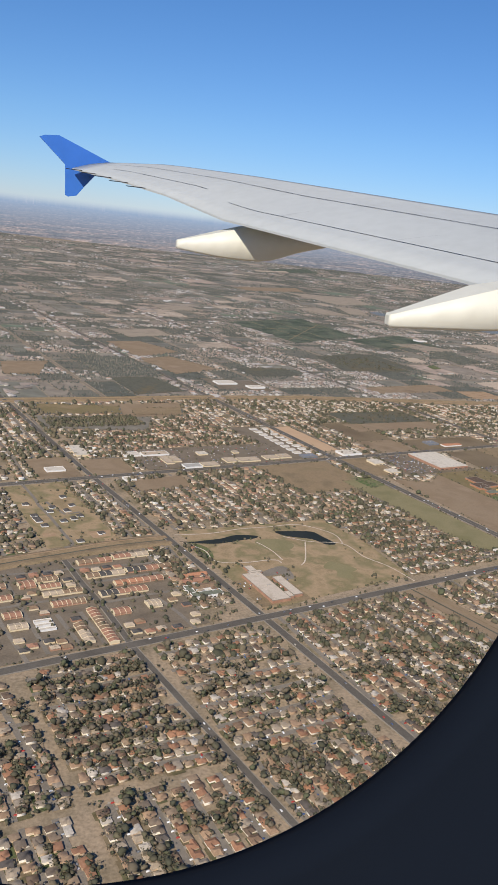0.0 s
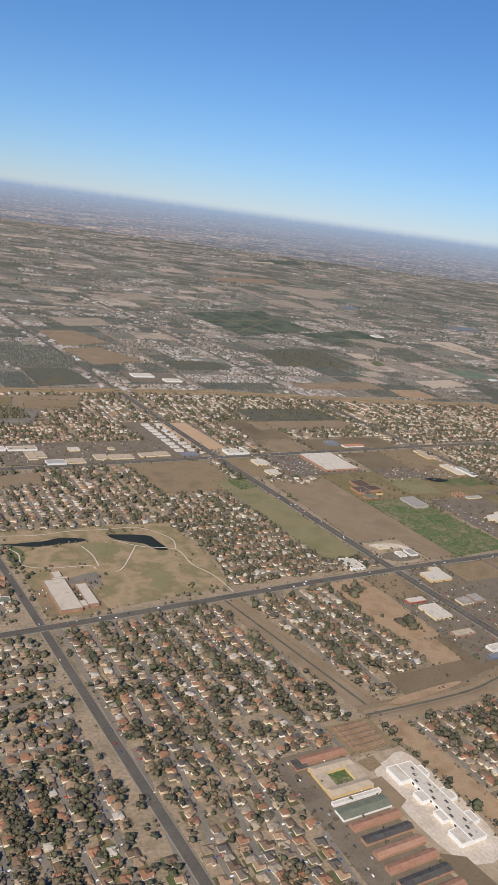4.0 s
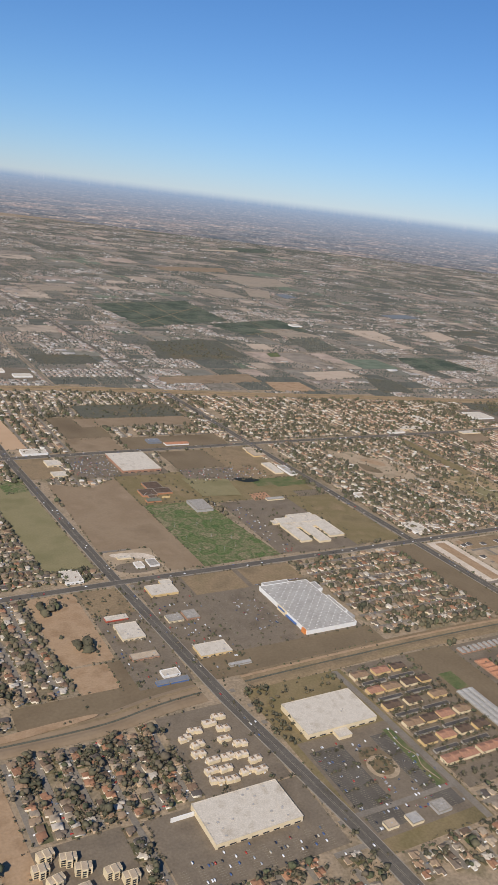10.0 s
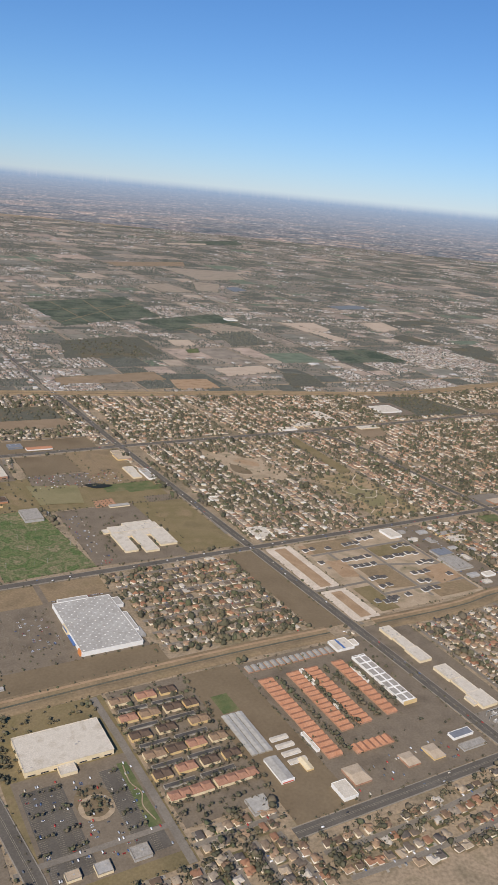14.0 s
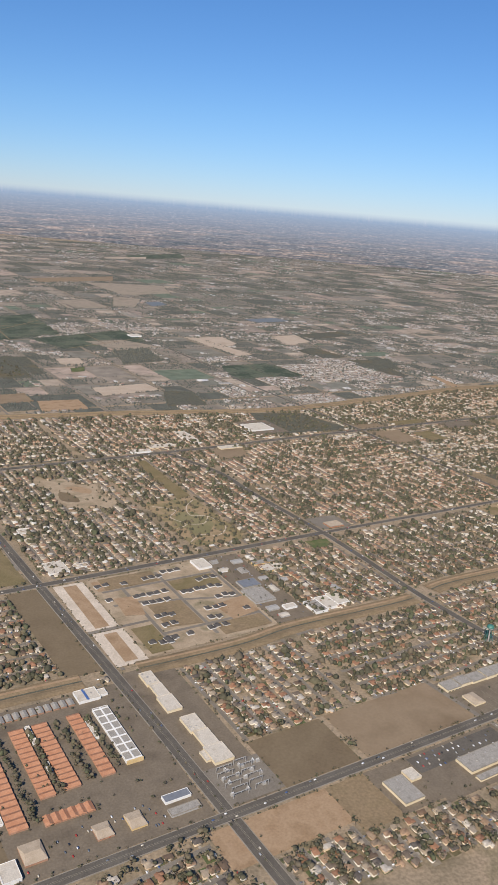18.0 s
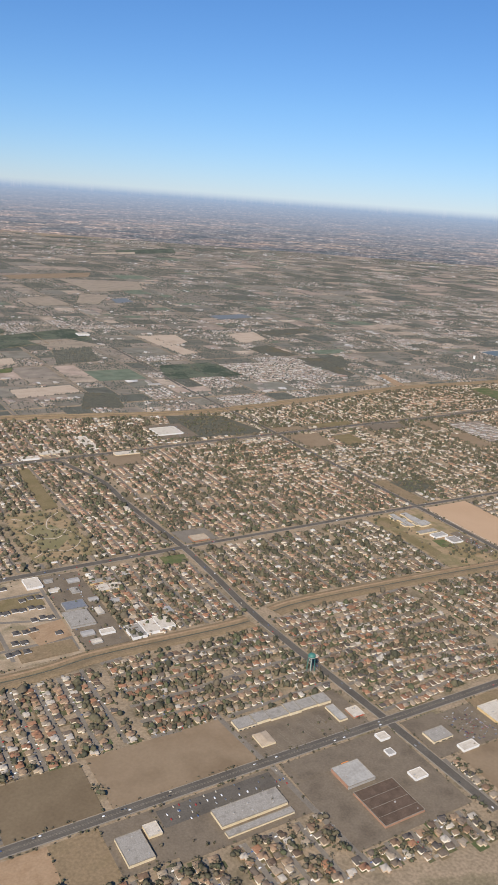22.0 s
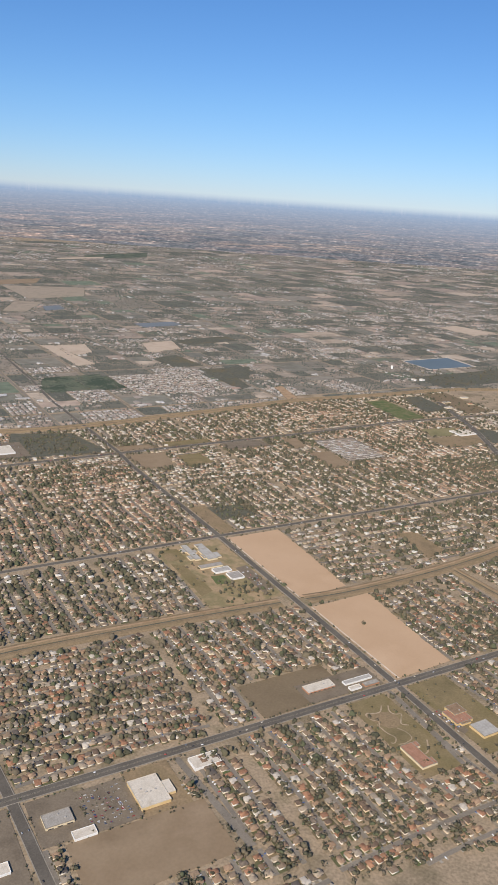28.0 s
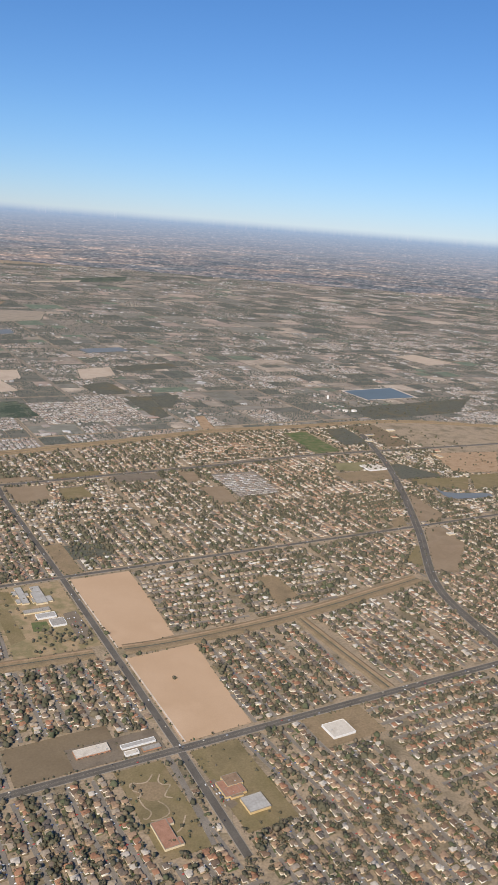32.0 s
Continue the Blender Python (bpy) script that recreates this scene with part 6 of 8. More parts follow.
town_houses = []
for u, v in ((-8, -155), (-1.5, -152), (-17.5, -158.5), (-24.5, -162), (-3.5, -161.5), (-20.5, -168), (-23, -174.5), (-6.5, -169), (-0.5, -174.5), (-4, -181.5), (-11, -180.5), (-18.5, -180.5), (0.5, -187), (-22.5, -186.5), (-15.5, -188), (-7, -192.5), (-0.5, -194), (-23, -193.5), (-16, -195.5)):
    for k in (0, 1):
        place = PLAN @ pose(u + (1.6 if k else -1.6), v + rng.uniform(-0.6, 0.6), 0.16, 0, 0, rng.choice((0, 90, 180, 270)) + rng.uniform(-9, 9)) @ Matrix.Diagonal((0.78, 0.86, 1.0, 1))
        if not town_houses:
            th = thing("town_house", 0, 0, "two-storey cream town house with pale tan roof", "house", "town houses")
            part("wall", boxes((-2.6, 2.6, -2.1, 2.1, 0, 1.9), (-2.2, 0.2, -2.9, -2.08, 0, 1.2)), M["cream"], th)
            part("roof", prism(bmesh.new(), -2.8, 2.8, -2.3, 2.3, 1.9, 2.7, 1.9), M["warm_roof"], th)
            part("roof_cap", prism(bmesh.new(), -1.3, 1.3, -1.0, 1.0, 2.42, 2.95, 0.9), M["brownroof"], th, "brown roof cap")
            part("porch_roof", prism(bmesh.new(), -2.4, 0.4, -3.0, -1.9, 1.2, 1.6, 0.8), M["tanroof"], th)
            part("garage_door", boxes((-1.9, -0.1, -2.95, -2.9, 0.02, 0.8)), M["white"], th)
            th.matrix_basis = place
            town_houses.append(th)
        else:
            town_houses.append(copy_thing(town_houses[0], place))
lamp_posts = []
for u, v in ((75, 74), (94, 94), (93, 71), (108, 76), (73, 48), (95, 49), (109, 42), (74, 26), (94, 25), (103, 25), (127, 48), (131, 44)):
    if not lamp_posts:
        ob = thing("light_mast", u, v, "slender pale light mast in a field", "light mast", "field lights")
        bm = bmesh.new()
        bmesh.ops.create_cone(bm, cap_ends=True, segments=8, radius1=0.07, radius2=0.05, depth=3.6, matrix=Matrix.Translation((0, 0, 1.8)))
        part("pole", bm, M["metal"], ob)
        part("lamp_bar", boxes((-0.45, 0.45, -0.06, 0.06, 3.5, 3.62)), M["metal"], ob)
        lamp_posts.append(ob)
    else:
        lamp_posts.append(copy_thing(lamp_posts[0], PLAN @ pose(u, v, 0, 0, 0, 0)))
water_tower(516, -199)


def storage_tank(u, v, radius, height):
    ob = thing("storage_tank", u, v, "round pale storage tank near the reservoir", "tank", "storage tanks")
    bm = bmesh.new()
    bmesh.ops.create_cone(bm, cap_ends=True, segments=20, radius1=radius, radius2=radius, depth=height, matrix=Matrix.Translation((0, 0, height / 2)))
    part("shell", bm, M["white"], ob)
    bm = bmesh.new()
    bmesh.ops.create_cone(bm, cap_ends=True, segments=20, radius1=radius + 0.15, radius2=0.3, depth=0.9, matrix=Matrix.Translation((0, 0, height + 0.45)))
    part("roof", bm, M["white_roof"], ob)


storage_tank(1528, 639, 2.4, 7.0)
storage_tank(1496, 534, 5.5, 3.0)
storage_tank(1514, 530, 5.5, 3.0)


# ---- cars ----
def car_model():
    ob = thing("car", 0, 0, "small parked car standing on asphalt", "car", "parked cars")
    bm = boxes((-0.74, 0.74, -0.3, 0.3, 0.1, 0.28), bevel=0.05)
    part("body", bm, M["car_paint"], ob)
    bm = bmesh.new()
    box(bm, -0.42, 0.36, -0.26, 0.26, 0.28, 0.46)
    for v in bm.verts:
        if v.co.z > 0.4:
            v.co.x *= 0.7
            v.co.y *= 0.88
    part("cabin", bm, M["glass"], ob)
    part("cab_roof", boxes((-0.29, 0.24, -0.225, 0.225, 0.462, 0.48)), M["car_paint"], ob)
    for x in (-0.45, 0.45):
        for y in (-0.29, 0.29):
            bm = bmesh.new()
            bmesh.ops.create_cone(bm, cap_ends=True, segments=10, radius1=0.11, radius2=0.11, depth=0.08, matrix=Matrix.Translation((x, y, 0.11)) @ pose(0, 0, 0, 90, 0, 0))
            part("wheel", bm, M["rubber"], ob)
    return ob


car = car_model()
car.matrix_basis = PLAN @ pose(79, -60, 0.06, 0, 0, 90)
cars_left = 210


def park(u0, u1, v0, v1, fill, bay=1.05, row=3.6):
    global cars_left
    spots = []
    u = u0
    while u < u1:
        v = v0
        while v < v1:
            if rng.random() < fill:
                spots.append((u + rng.uniform(-0.1, 0.1), v))
            v += bay
        u += row
    for u, v in spots:
        if cars_left <= 0:
            return
        cars_left -= 1
        copy_thing(car, PLAN @ pose(u, v, 0.08, 0, 0, rng.choice((0, 180)) + rng.uniform(-3, 3)))


park(60, 84, -84, -46, 0.16)
park(562, 586, -300, -273, 0.34, row=3.0)
park(90, 126, -30.5, -30, 0.9, row=1.2)
park(44, 76, 196, 246, 0.05)
park(30, 80, -248, -192, 0.05)
park(14, 40, -80, -34, 0.06)
park(-28, 0, -108, -42, 0.05)
park(452, 516, -256, -238, 0.05)
park(-60, -44, -244, -206, 0.15)


def gantry(u, v, span):
    ob = thing("substation_gantry", u, v, "thin grey steel gantry in a gravel yard", "gantry", "substation gantries")
    for x in (-span / 2, span / 2):
        part("post", boxes((x - 0.11, x + 0.11, -0.11, 0.11, 0, 3.2)), M["metal"], ob)
    part("beam", boxes((-span / 2 - 0.3, span / 2 + 0.3, -0.12, 0.12, 3.2, 3.45)), M["metal"], ob)
    for k in range(3):
        x = (k - 1) * span * 0.3
        part("insulator", boxes((x - 0.07, x + 0.07, -0.07, 0.07, 2.6, 3.2)), M["white"], ob)
    return ob


def transformer(u, v, turn):
    ob = thing("transformer", u, v, "squat grey transformer in a gravel yard", "transformer", "transformers", turn=turn)
    part("plinth", boxes((-1.3, 1.3, -1.0, 1.0, 0, 0.25)), M["concrete"], ob)
    part("tank", boxes((-1.0, 1.0, -0.7, 0.7, 0.25, 1.5), bevel=0.08), M["metal"], ob)
    for k in range(3):
        part("bushing", boxes((-0.6 + 0.5 * k, -0.4 + 0.5 * k, -0.1, 0.1, 1.5, 2.1)), M["white"], ob)
    return ob


for k, v in enumerate((-253, -249, -245, -241, -237, -233)):
    gantry(279 + (k % 2) * 1.5, v, 9.0)
    gantry(292 - (k % 2) * 1.2, v + 1.2, 7.5)
for k in range(9):
    transformer(275.5 + 3.1 * k, -250.5 + (k % 3) * 8, 90 * (k % 2))
for k in range(6):
    transformer(277 + 4.2 * k, -239 + (k % 2) * 5.5, 90 * (k % 2))

for u, v, w, d, m in ((1440, 250, 12, 8, "white_roof"), (1462, 236, 8, 14, "tanroof"), (1480, 262, 14, 7, "terracotta"), (1404, 340, 10, 8, "white_roof"), (1430, 372, 16, 7, "grey_roof"), (1466, 350, 9, 9, "terracotta"), (1490, 390, 14, 8, "white_roof"), (1240, -30, 9, 6, "white_roof"), (1270, -90, 14, 8, "grey_roof"), (1300, -120, 10, 10, "white_roof"), (1230, -160, 12, 8, "tanroof")):
    building(u - w / 2, u + w / 2, v - d / 2, v + d / 2, 1.7, "cream", m, "low shop beside the highway", "shop", 1)


# ---- housing ----
nrng = np.random.RandomState(11)


def inside(u, v, margin=1.5):
    for a, b, c, d, outline in KEEP_OUT:
        if a - margin < u < b + margin and c - margin < v < d + margin:
            n, hit_ = len(outline), False
            if n == 4 and len({p[1] for p in outline}) == 2 and abs(outline[0][0] - outline[3][0]) < 1e-6:
                return True
            for i in range(n):
                (x0, y0), (x1, y1) = outline[i], outline[(i + 1) % n]
                if (y0 > v) != (y1 > v) and u < (x1 - x0) * (v - y0) / (y1 - y0) + x0:
                    hit_ = not hit_
                dx, dy = x1 - x0, y1 - y0
                t = max(0, min(1, ((u - x0) * dx + (v - y0) * dy) / (dx * dx + dy * dy + 1e-9)))
                if math.hypot(u - x0 - t * dx, v - y0 - t * dy) < margin:
                    return True
            if hit_:
                return True
    return False


def on_line(u, v, line, reach):
    for (x0, y0), (x1, y1) in zip(line, line[1:]):
        if u < min(x0, x1) - reach or u > max(x0, x1) + reach or v < min(y0, y1) - reach or v > max(y0, y1) + reach:
            continue
        dx, dy = x1 - x0, y1 - y0
        t = max(0, min(1, ((u - x0) * dx + (v - y0) * dy) / (dx * dx + dy * dy)))
        if math.hypot(u - x0 - t * dx, v - y0 - t * dy) < reach:
            return True
    return False


LINES = [(line, width / 2 + (2.6 if key in ("r_two", "r_one", "r_one_east") else 0.8)) for key, (line, width) in ROADS.items()] + [(line, 9) for line, _ in LEVEES] + [(FARBANK, 13)]


REACH = [(min(p[0] for p in line) - half - 5, max(p[0] for p in line) + half + 5, min(p[1] for p in line) - half - 5, max(p[1] for p in line) + half + 5) for line, half in LINES]


def free(u, v, gap):
    for (line, half), (u0, u1, v0, v1) in zip(LINES, REACH):
        if u0 < u < u1 and v0 < v < v1 and on_line(u, v, line, half + gap):
            return False
    return not inside(u, v, gap)


HOUSE_AT, TREE_AT, STREETS, DRIVES = [], [], [], []     # (u, v, turn, width, depth), (u, v, size), lines, (u, v, turn)


def housing(u0, u1, v0, v1, along="v", pitch=17.5, lot=5.2, bend=0.0, trees=2.4, seed=0, neat=False):
    """Streets with a row of houses on either side, and trees in the yards."""
    r = random.Random(seed)
    lo, hi, a0, a1 = (u0, u1, v0, v1) if along == "v" else (v0, v1, u0, u1)
    n = max(1, round((hi - lo) / pitch))
    step = (hi - lo) / n
    ph = r.uniform(0, 6.28)

    def wob(s, k):
        return bend * math.sin(s / 27.0 + ph + 0.5 * k)

    def put(c, s):
        return (c, s) if along == "v" else (s, c)

    for k in range(n):
        c0 = lo + (k + 0.5) * step
        line, run = [], []
        s = a0
        while s <= a1:
            p = put(c0 + wob(s, k), s)
            if free(*p, 0.2) or (line and any(on_line(*p, l, h + 1.6) for l, h in LINES[:len(ROADS)]) and not inside(*p, 0)):
                line.append(p)
            else:
                if len(line) > 1:
                    STREETS.append(line)
                line = []
            s += 3.0
        if len(line) > 1:
            STREETS.append(line)
        for side in (-1, 1):
            s = a0 + r.uniform(2.5, 4.5)
            while s < a1 - 2:
                off = side * (step * 0.26 + r.uniform(-0.9, 0.9) * (0.3 if neat else 1))
                p = put(c0 + wob(s, k) + off, s + r.uniform(-0.5, 0.5))
                if free(*p, 2.6) and r.random() < 0.93 + 0.5 * min(0, noise.noise(Vector((p[0] / 28, p[1] / 28, 2)))):
                    w, d = r.uniform(3.3, 4.5), r.uniform(2.5, 3.2)
                    turn = (0 if along == "v" else 90) + (180 * (side > 0) + r.uniform(-2, 2) if neat else r.choice((0, 90)) * (r.random() < 0.75) + r.uniform(-7, 7))
                    HOUSE_AT.append((*p, turn, w, d))
                    q = put(c0 + wob(s, k) + side * (step * 0.25 - 2.6), s + r.uniform(-1.6, 1.6))
                    DRIVES.append((*q, 0 if along == "v" else 90))
                s += lot * r.uniform(0.9, 1.12)
        cnt = int(trees * (4.4 if v0 < 0 else 5.6) * (a1 - a0) / lot)
        for _ in range(cnt):
            s = r.uniform(a0, a1)
            off = r.choice((-1, 1)) * step * r.choice((0.47, 0.42, 0.19, 0.36, 0.5, 0.17, 0.3)) + r.uniform(-1.2, 1.2)
            p = put(c0 + wob(s, k) + off, s)
            clump = noise.noise(Vector((p[0] / 19, p[1] / 19, 4))) + 0.6 * noise.noise(Vector((p[0] / 55, p[1] / 55, 7)))
            if r.random() < 0.66 + 1.1 * clump and free(*p, 1.0):
                TREE_AT.append((*p, (0.6 + 1.5 * r.random() ** 1.5) * (1.35 if v0 < -100 and r.random() < 0.12 else 1)))


cols = [-620, -480, -400, -332, -258, -130, 0, 133, 262, 392, 524, 658, 792, 925, 1054, 1190, 1330, 1480]
for i, (a, b) in enumerate(zip(cols, cols[1:])):
    two = ROADS["r_two"][0]
    r2, top = np.interp((a + b) / 2, [p[0] for p in two], [p[1] for p in two]), np.interp((a + b) / 2, BANK_U, BANK_V)
    bands = [(-257, -127), (-127, -5), (6, 130), (132, r2 - 4), (r2 + 4, (r2 + top) / 2), ((r2 + top) / 2, top - 8)]
    if b < -120:
        bands = [(-330, -226), (-224, -120), (-118, -8), *bands[2:]]
    elif a < 133:
        bands = [(-345, -258), *bands]
    else:
        bands = [(-470, -368), (-366, -268), *bands]
    for j, (c, d) in enumerate(bands):
        seed = 31 * i + j
        along = "v" if (i * 3 + j * 5) % 7 not in (2, 5) else "u"
        bend = (0.3, 2.0, 3.5, 1.0)[(i + 2 * j) % 4]
        tr = 1.95 if a < 0 and d < 0 else 1.7 if a > 520 else 1.5
        tr *= 0.8 if c > 125 else 1.0
        tr *= (0.75, 1.1, 1.0, 1.15, 0.85)[(seed * 7) % 5]
        if (a, b) == (133, 262) and d == -5:
            along, bend, tr = "u", 0, 1.9
        if a in (262, 392) and 0 < c < 140:
            along, bend, tr = "v", 0.2, 1.3
        housing(a + 3, b - 3, c, d, along, 13.6 if a in (262, 392) and 0 < c < 140 else (13.4 if a < 130 and d < -5 else 15.2) + (seed % 4) * 0.6, (4.3 if a < 130 and d < -5 else 4.5) + (seed % 3) * 0.3, bend, tr, seed, bend < 0.5)
        cross = (c + d) / 2 if along == "v" else (a + b) / 2
        line = [((a + 4 + (b - a - 8) * k / 12, cross) if along == "v" else (cross, c + (d - c) * k / 12)) for k in range(13)]
        line = [p for p in line if free(*p, 0.2)]
        if len(line) == 13 and seed % 3 == 0:
            STREETS.append(line)

# town houses in the paved court, and the half-built estates
for u, v in ((-17, -172), (-12, -168), (-14, -176), (-9, -173), (-28, -150), (2, -200), (8, -170), (-30, -178), (9, -186), (-22, -200)):
    TREE_AT.append((u, v, rng.uniform(0.9, 1.5)))
NEW_HOUSES = []
for (a, b, v) in ((296, 305, -18), (316, 350, -20), (296, 300, -40), (316, 345, -44), (318, 338, -56), (300, 305, -62), (352, 385, -50), (318, 332, -76), (350, 368, -80), (318, 330, -88), (352, 362, -92),
                  (300, 330, -106), (345, 360, -104), (372, 388, -36), (372, 388, -66), (372, 388, -90), (306, 312, -108), (352, 372, -14)):
    u = a
    while u < b:
        if rng.random() < 0.86:
            NEW_HOUSES.append((u, v + rng.uniform(-1.0, 1.0)))
        u += rng.uniform(5.0, 6.6)
NEW_HOUSES += [(-321, 183), (-325, 175), (-321, 155), (-306, 184), (-313, 174), (-313, 158), (-307, 162), (-338, 170), (-337.5, 159), (-336, 150), (-338, 193), (-307, 203), (-303, 128), (-321, 118), (-338, 164)]
for line in ([(296, -28), (388, -28)], [(296, -50), (312, -50), (388, -72)], [(312, -12), (312, -112)], [(346, -12), (346, -112)], [(312, -98), (388, -98)], [(390, -8), (388, -114)], [(266, -78), (312, -78)],
             smooth([(-329, 238), (-328, 206), (-329, 190), (-327.5, 165), (-327.5, 134), (-327, 116), (-334, 111)], 3), [(-322, 196), (-316, 168), (-304, 170)],
             [(-381, 78), (-381, 41), (-380.5, -12)], [(-365, 26), (-362.6, -14)], [(-396, 78), (-395, 26), (-392, -17)], [(-430, 84), (-382, 82), (-342, 79)], [(-338, 79), (-300, 74), (-258, 73)], [(-304, 27), (-300, 4), (-299, -12)], [(-352, 25), (-350.5, -13)], [(-430, 43), (-384, 42), (-342, 43)], [(-336, 31), (-304, 33), (-288, 33)], [(-336, 57), (-290, 59)]):
    STREETS.append(line)

# scattered trees: park, lots, canal sides, road sides
for (a, b, c, d, n, s) in ((-252, -244, 40, 96, 10, 1.1), (-244, -196, 52, 60, 9, 1.0), (-246, -196, 86, 91, 9, 0.9), (-180, -140, 100, 108, 9, 1.0), (-170, -136, 0, 14, 12, 1.1), (-216, -196, 22, 44, 8, 1.0), (-150, -132, 40, 66, 6, 0.9), (-248, -214, -6, -3, 6, 0.9), (398, 452, 20, 126, 170, 1.1), (736, 786, -118, -84, 48, 1.5), (720, 744, -82, -4, 16, 1.2), (742, 776, -90, -4, 20, 1.0), (-57, -47, -31, -17, 13, 2.7), (-49, -41, -75, -62, 11, 2.7), (-62, -34, -84, -10, 9, 1.3), (154, 212, 20, 100, 40, 0.8),
                           (815, 862, 40, 82, 90, 1.2), (692, 766, 300, 378, 220, 1.1), (110, 232, 372, 425, 90, 1.0), (322, 384, 130, 240, 40, 1.0), (51, 63, -217, -198, 34, 1.1), (24, 34, -184, -140, 16, 1.2), (134, 216, 164, 194, 60, 0.6),
                           (349, 462, 690, 810, 160, 1.2), (66, 132, 120, 190, 40, 0.9), (745, 784, -340, -270, 34, 1.1), (796, 830, -345, -270, 14, 0.8), (8, 40, -116, -6, 130, 0.75), (4, 41, 6, 30, 40, 0.6), (22, 36, -140, -136, 10, 1.4), (20, 32, -182, -142, 24, 1.3), (32, 80, -154, -140, 26, 1.0),
                           (-30, 0, -112, -10, 110, 0.7), (290, 390, -120, -6, 14, 0.6), (392, 424, -116, -6, 30, 1.2), (424, 470, -116, -6, 40, 1.3), (168, 260, -256, -140, 30, 0.8), (1220, 1420, -250, 280, 90, 1.2), (1390, 1560, 160, 470, 140, 1.3), (1500, 1900, 480, 600, 160, 1.3), (1346, 1480, 300, 425, 60, 1.0), (44, 84, -98, -36, 60, 0.5), (820, 822.5, -188.5, -186, 6, 1.3), (-258, -158, 396, 434, 620, 1.25), (-227.6, -225.2, 12, 28, 9, 1.2), (44, 78, 194, 248, 40, 0.5), (560, 588, -302, -270, 16, 0.5), (440, 518, -258, -236, 16, 0.7), (346, 446, -300, -268, 20, 0.8)):
    for _ in range(n):
        TREE_AT.append((rng.uniform(a, b), rng.uniform(c, d), s * rng.uniform(0.6, 1.25)))
for v in (-195, -208, -221, -231):
    for u in (*np.arange(29, 47, 1.9), *np.arange(66, 73, 1.9)):
        if rng.random() < 0.8:
            TREE_AT.append((u + rng.uniform(-0.5, 0.5), v + rng.uniform(-0.6, 0.6), rng.uniform(0.7, 1.2)))
for v, _ in APARTMENTS:
    for off in (4.2, -4.4, -10.8):
        for u in np.arange(86, 135, 2.7):
            if rng.random() < 0.62:
                TREE_AT.append((u + rng.uniform(-1, 1), v + off + rng.uniform(-0.7, 0.7), rng.uniform(0.8, 1.5)))
for u, v in ((173.5, 42), (173.5, 34), (174, 28), (189, 40), (189, 34), (189, 28), (173, 24), (156, 44), (157, 36), (158, 50), (188.5, 30), (155, 60), (206, 60), (207, 50)):
    TREE_AT.append((u, v, rng.uniform(1.0, 1.5)))
for u in np.arange(171, 188, 3.4):
    for v in (113, 117.5, 122, 126):
        TREE_AT.append((u, v, 0.55))
for u in np.arange(218, 248, 2.6):
    for v in (111, 117, 123):
        TREE_AT.append((u, v, 0.5))
for p in CANAL[::2]:
    for _ in range(2):
        if free(*p, -8) and rng.random() < 0.7:
            TREE_AT.append((p[0] + rng.uniform(-4, 4), p[1] - rng.uniform(3, 8), rng.uniform(0.4, 1.0)))
for a, b, c, d in ((183, 186, -226, -158), (200, 202.5, -212, -158), (214.5, 221, -210, -158), (232, 235, -206, -160)):
    for v in np.arange(c, d, 2.0):
        TREE_AT.append((rng.uniform(a, b), v + rng.uniform(-0.8, 0.8), rng.uniform(1.0, 1.9)))
for line, width in ROADS.values():
    for (x0, y0), (x1, y1) in zip(line, line[1:]):
        ln = math.hypot(x1 - x0, y1 - y0)
        for _ in range(int(ln / (9 if y1 < 200 else 22))):
            t, sd = rng.random(), rng.choice((-1, 1))
            TREE_AT.append((x0 + (x1 - x0) * t - (y1 - y0) / ln * sd * (width / 2 + 2), y0 + (y1 - y0) * t + (x1 - x0) / ln * sd * (width / 2 + 2), rng.uniform(0.4, 0.9)))

for a, b, c, d, outline in KEEP_OUT:
    for (x0, y0), (x1, y1) in zip(outline, outline[1:] + outline[:1]):
        ln = math.hypot(x1 - x0, y1 - y0)
        for _ in range(int(ln / 5.5)):
            t = rng.random()
            TREE_AT.append((x0 + (x1 - x0) * t + rng.uniform(-0.8, 0.8), y0 + (y1 - y0) * t + rng.uniform(-0.8, 0.8), rng.uniform(0.25, 0.8)))
for a, b, c, d, n in ((168, 262, -236, -150, 70), (88, 134, -240, -138, 120), (-192, -158, -246, -150, 50), (520, 524, -210, -190, 6), (-336, -264, 112, 236, 70), (-215, -60, 254, 310, 110), (-200, -60, 310, 372, 60)):
    for _ in range(n):
        TREE_AT.append((rng.uniform(a, b), rng.uniform(c, d), rng.uniform(0.5, 1.1)))
for _ in range(330):
    TREE_AT.append((rng.uniform(-424, -262), rng.uniform(-10, 92), rng.uniform(0.7, 1.0 + 0.9 * rng.random())))

# ---- farther out: blocks of fields, brush and housing up to the haze ----
FAR_HOUSE, FAR_TREE = [], []
frng = random.Random(5)


def seen(u, v):
    x, y = 377.28 + u * PC - v * PS, 474.36 + u * PS + v * PC
    return -260 - 0.12 * y < x < 1500 + 0.80 * y and y < 5200


FAR_STREET, GROUNDS = [], {"farm": [], "grove": [], "tract": []}


def split(a, b, c, d, most):
    """Cuts a block of land into parcels."""
    w, h = b - a, d - c
    if max(w, h) < most or (max(w, h) < most * 1.7 and frng.random() < 0.3):
        return [(a, b, c, d)]
    k = frng.choice((0.33, 0.5, 0.5, 0.62))
    if w * frng.uniform(0.7, 1.3) > h:
        return split(a, a + w * k, c, d, most) + split(a + w * k, b, c, d, most)
    return split(a, b, c, c + h * k, most) + split(a, b, c + h * k, d, most)


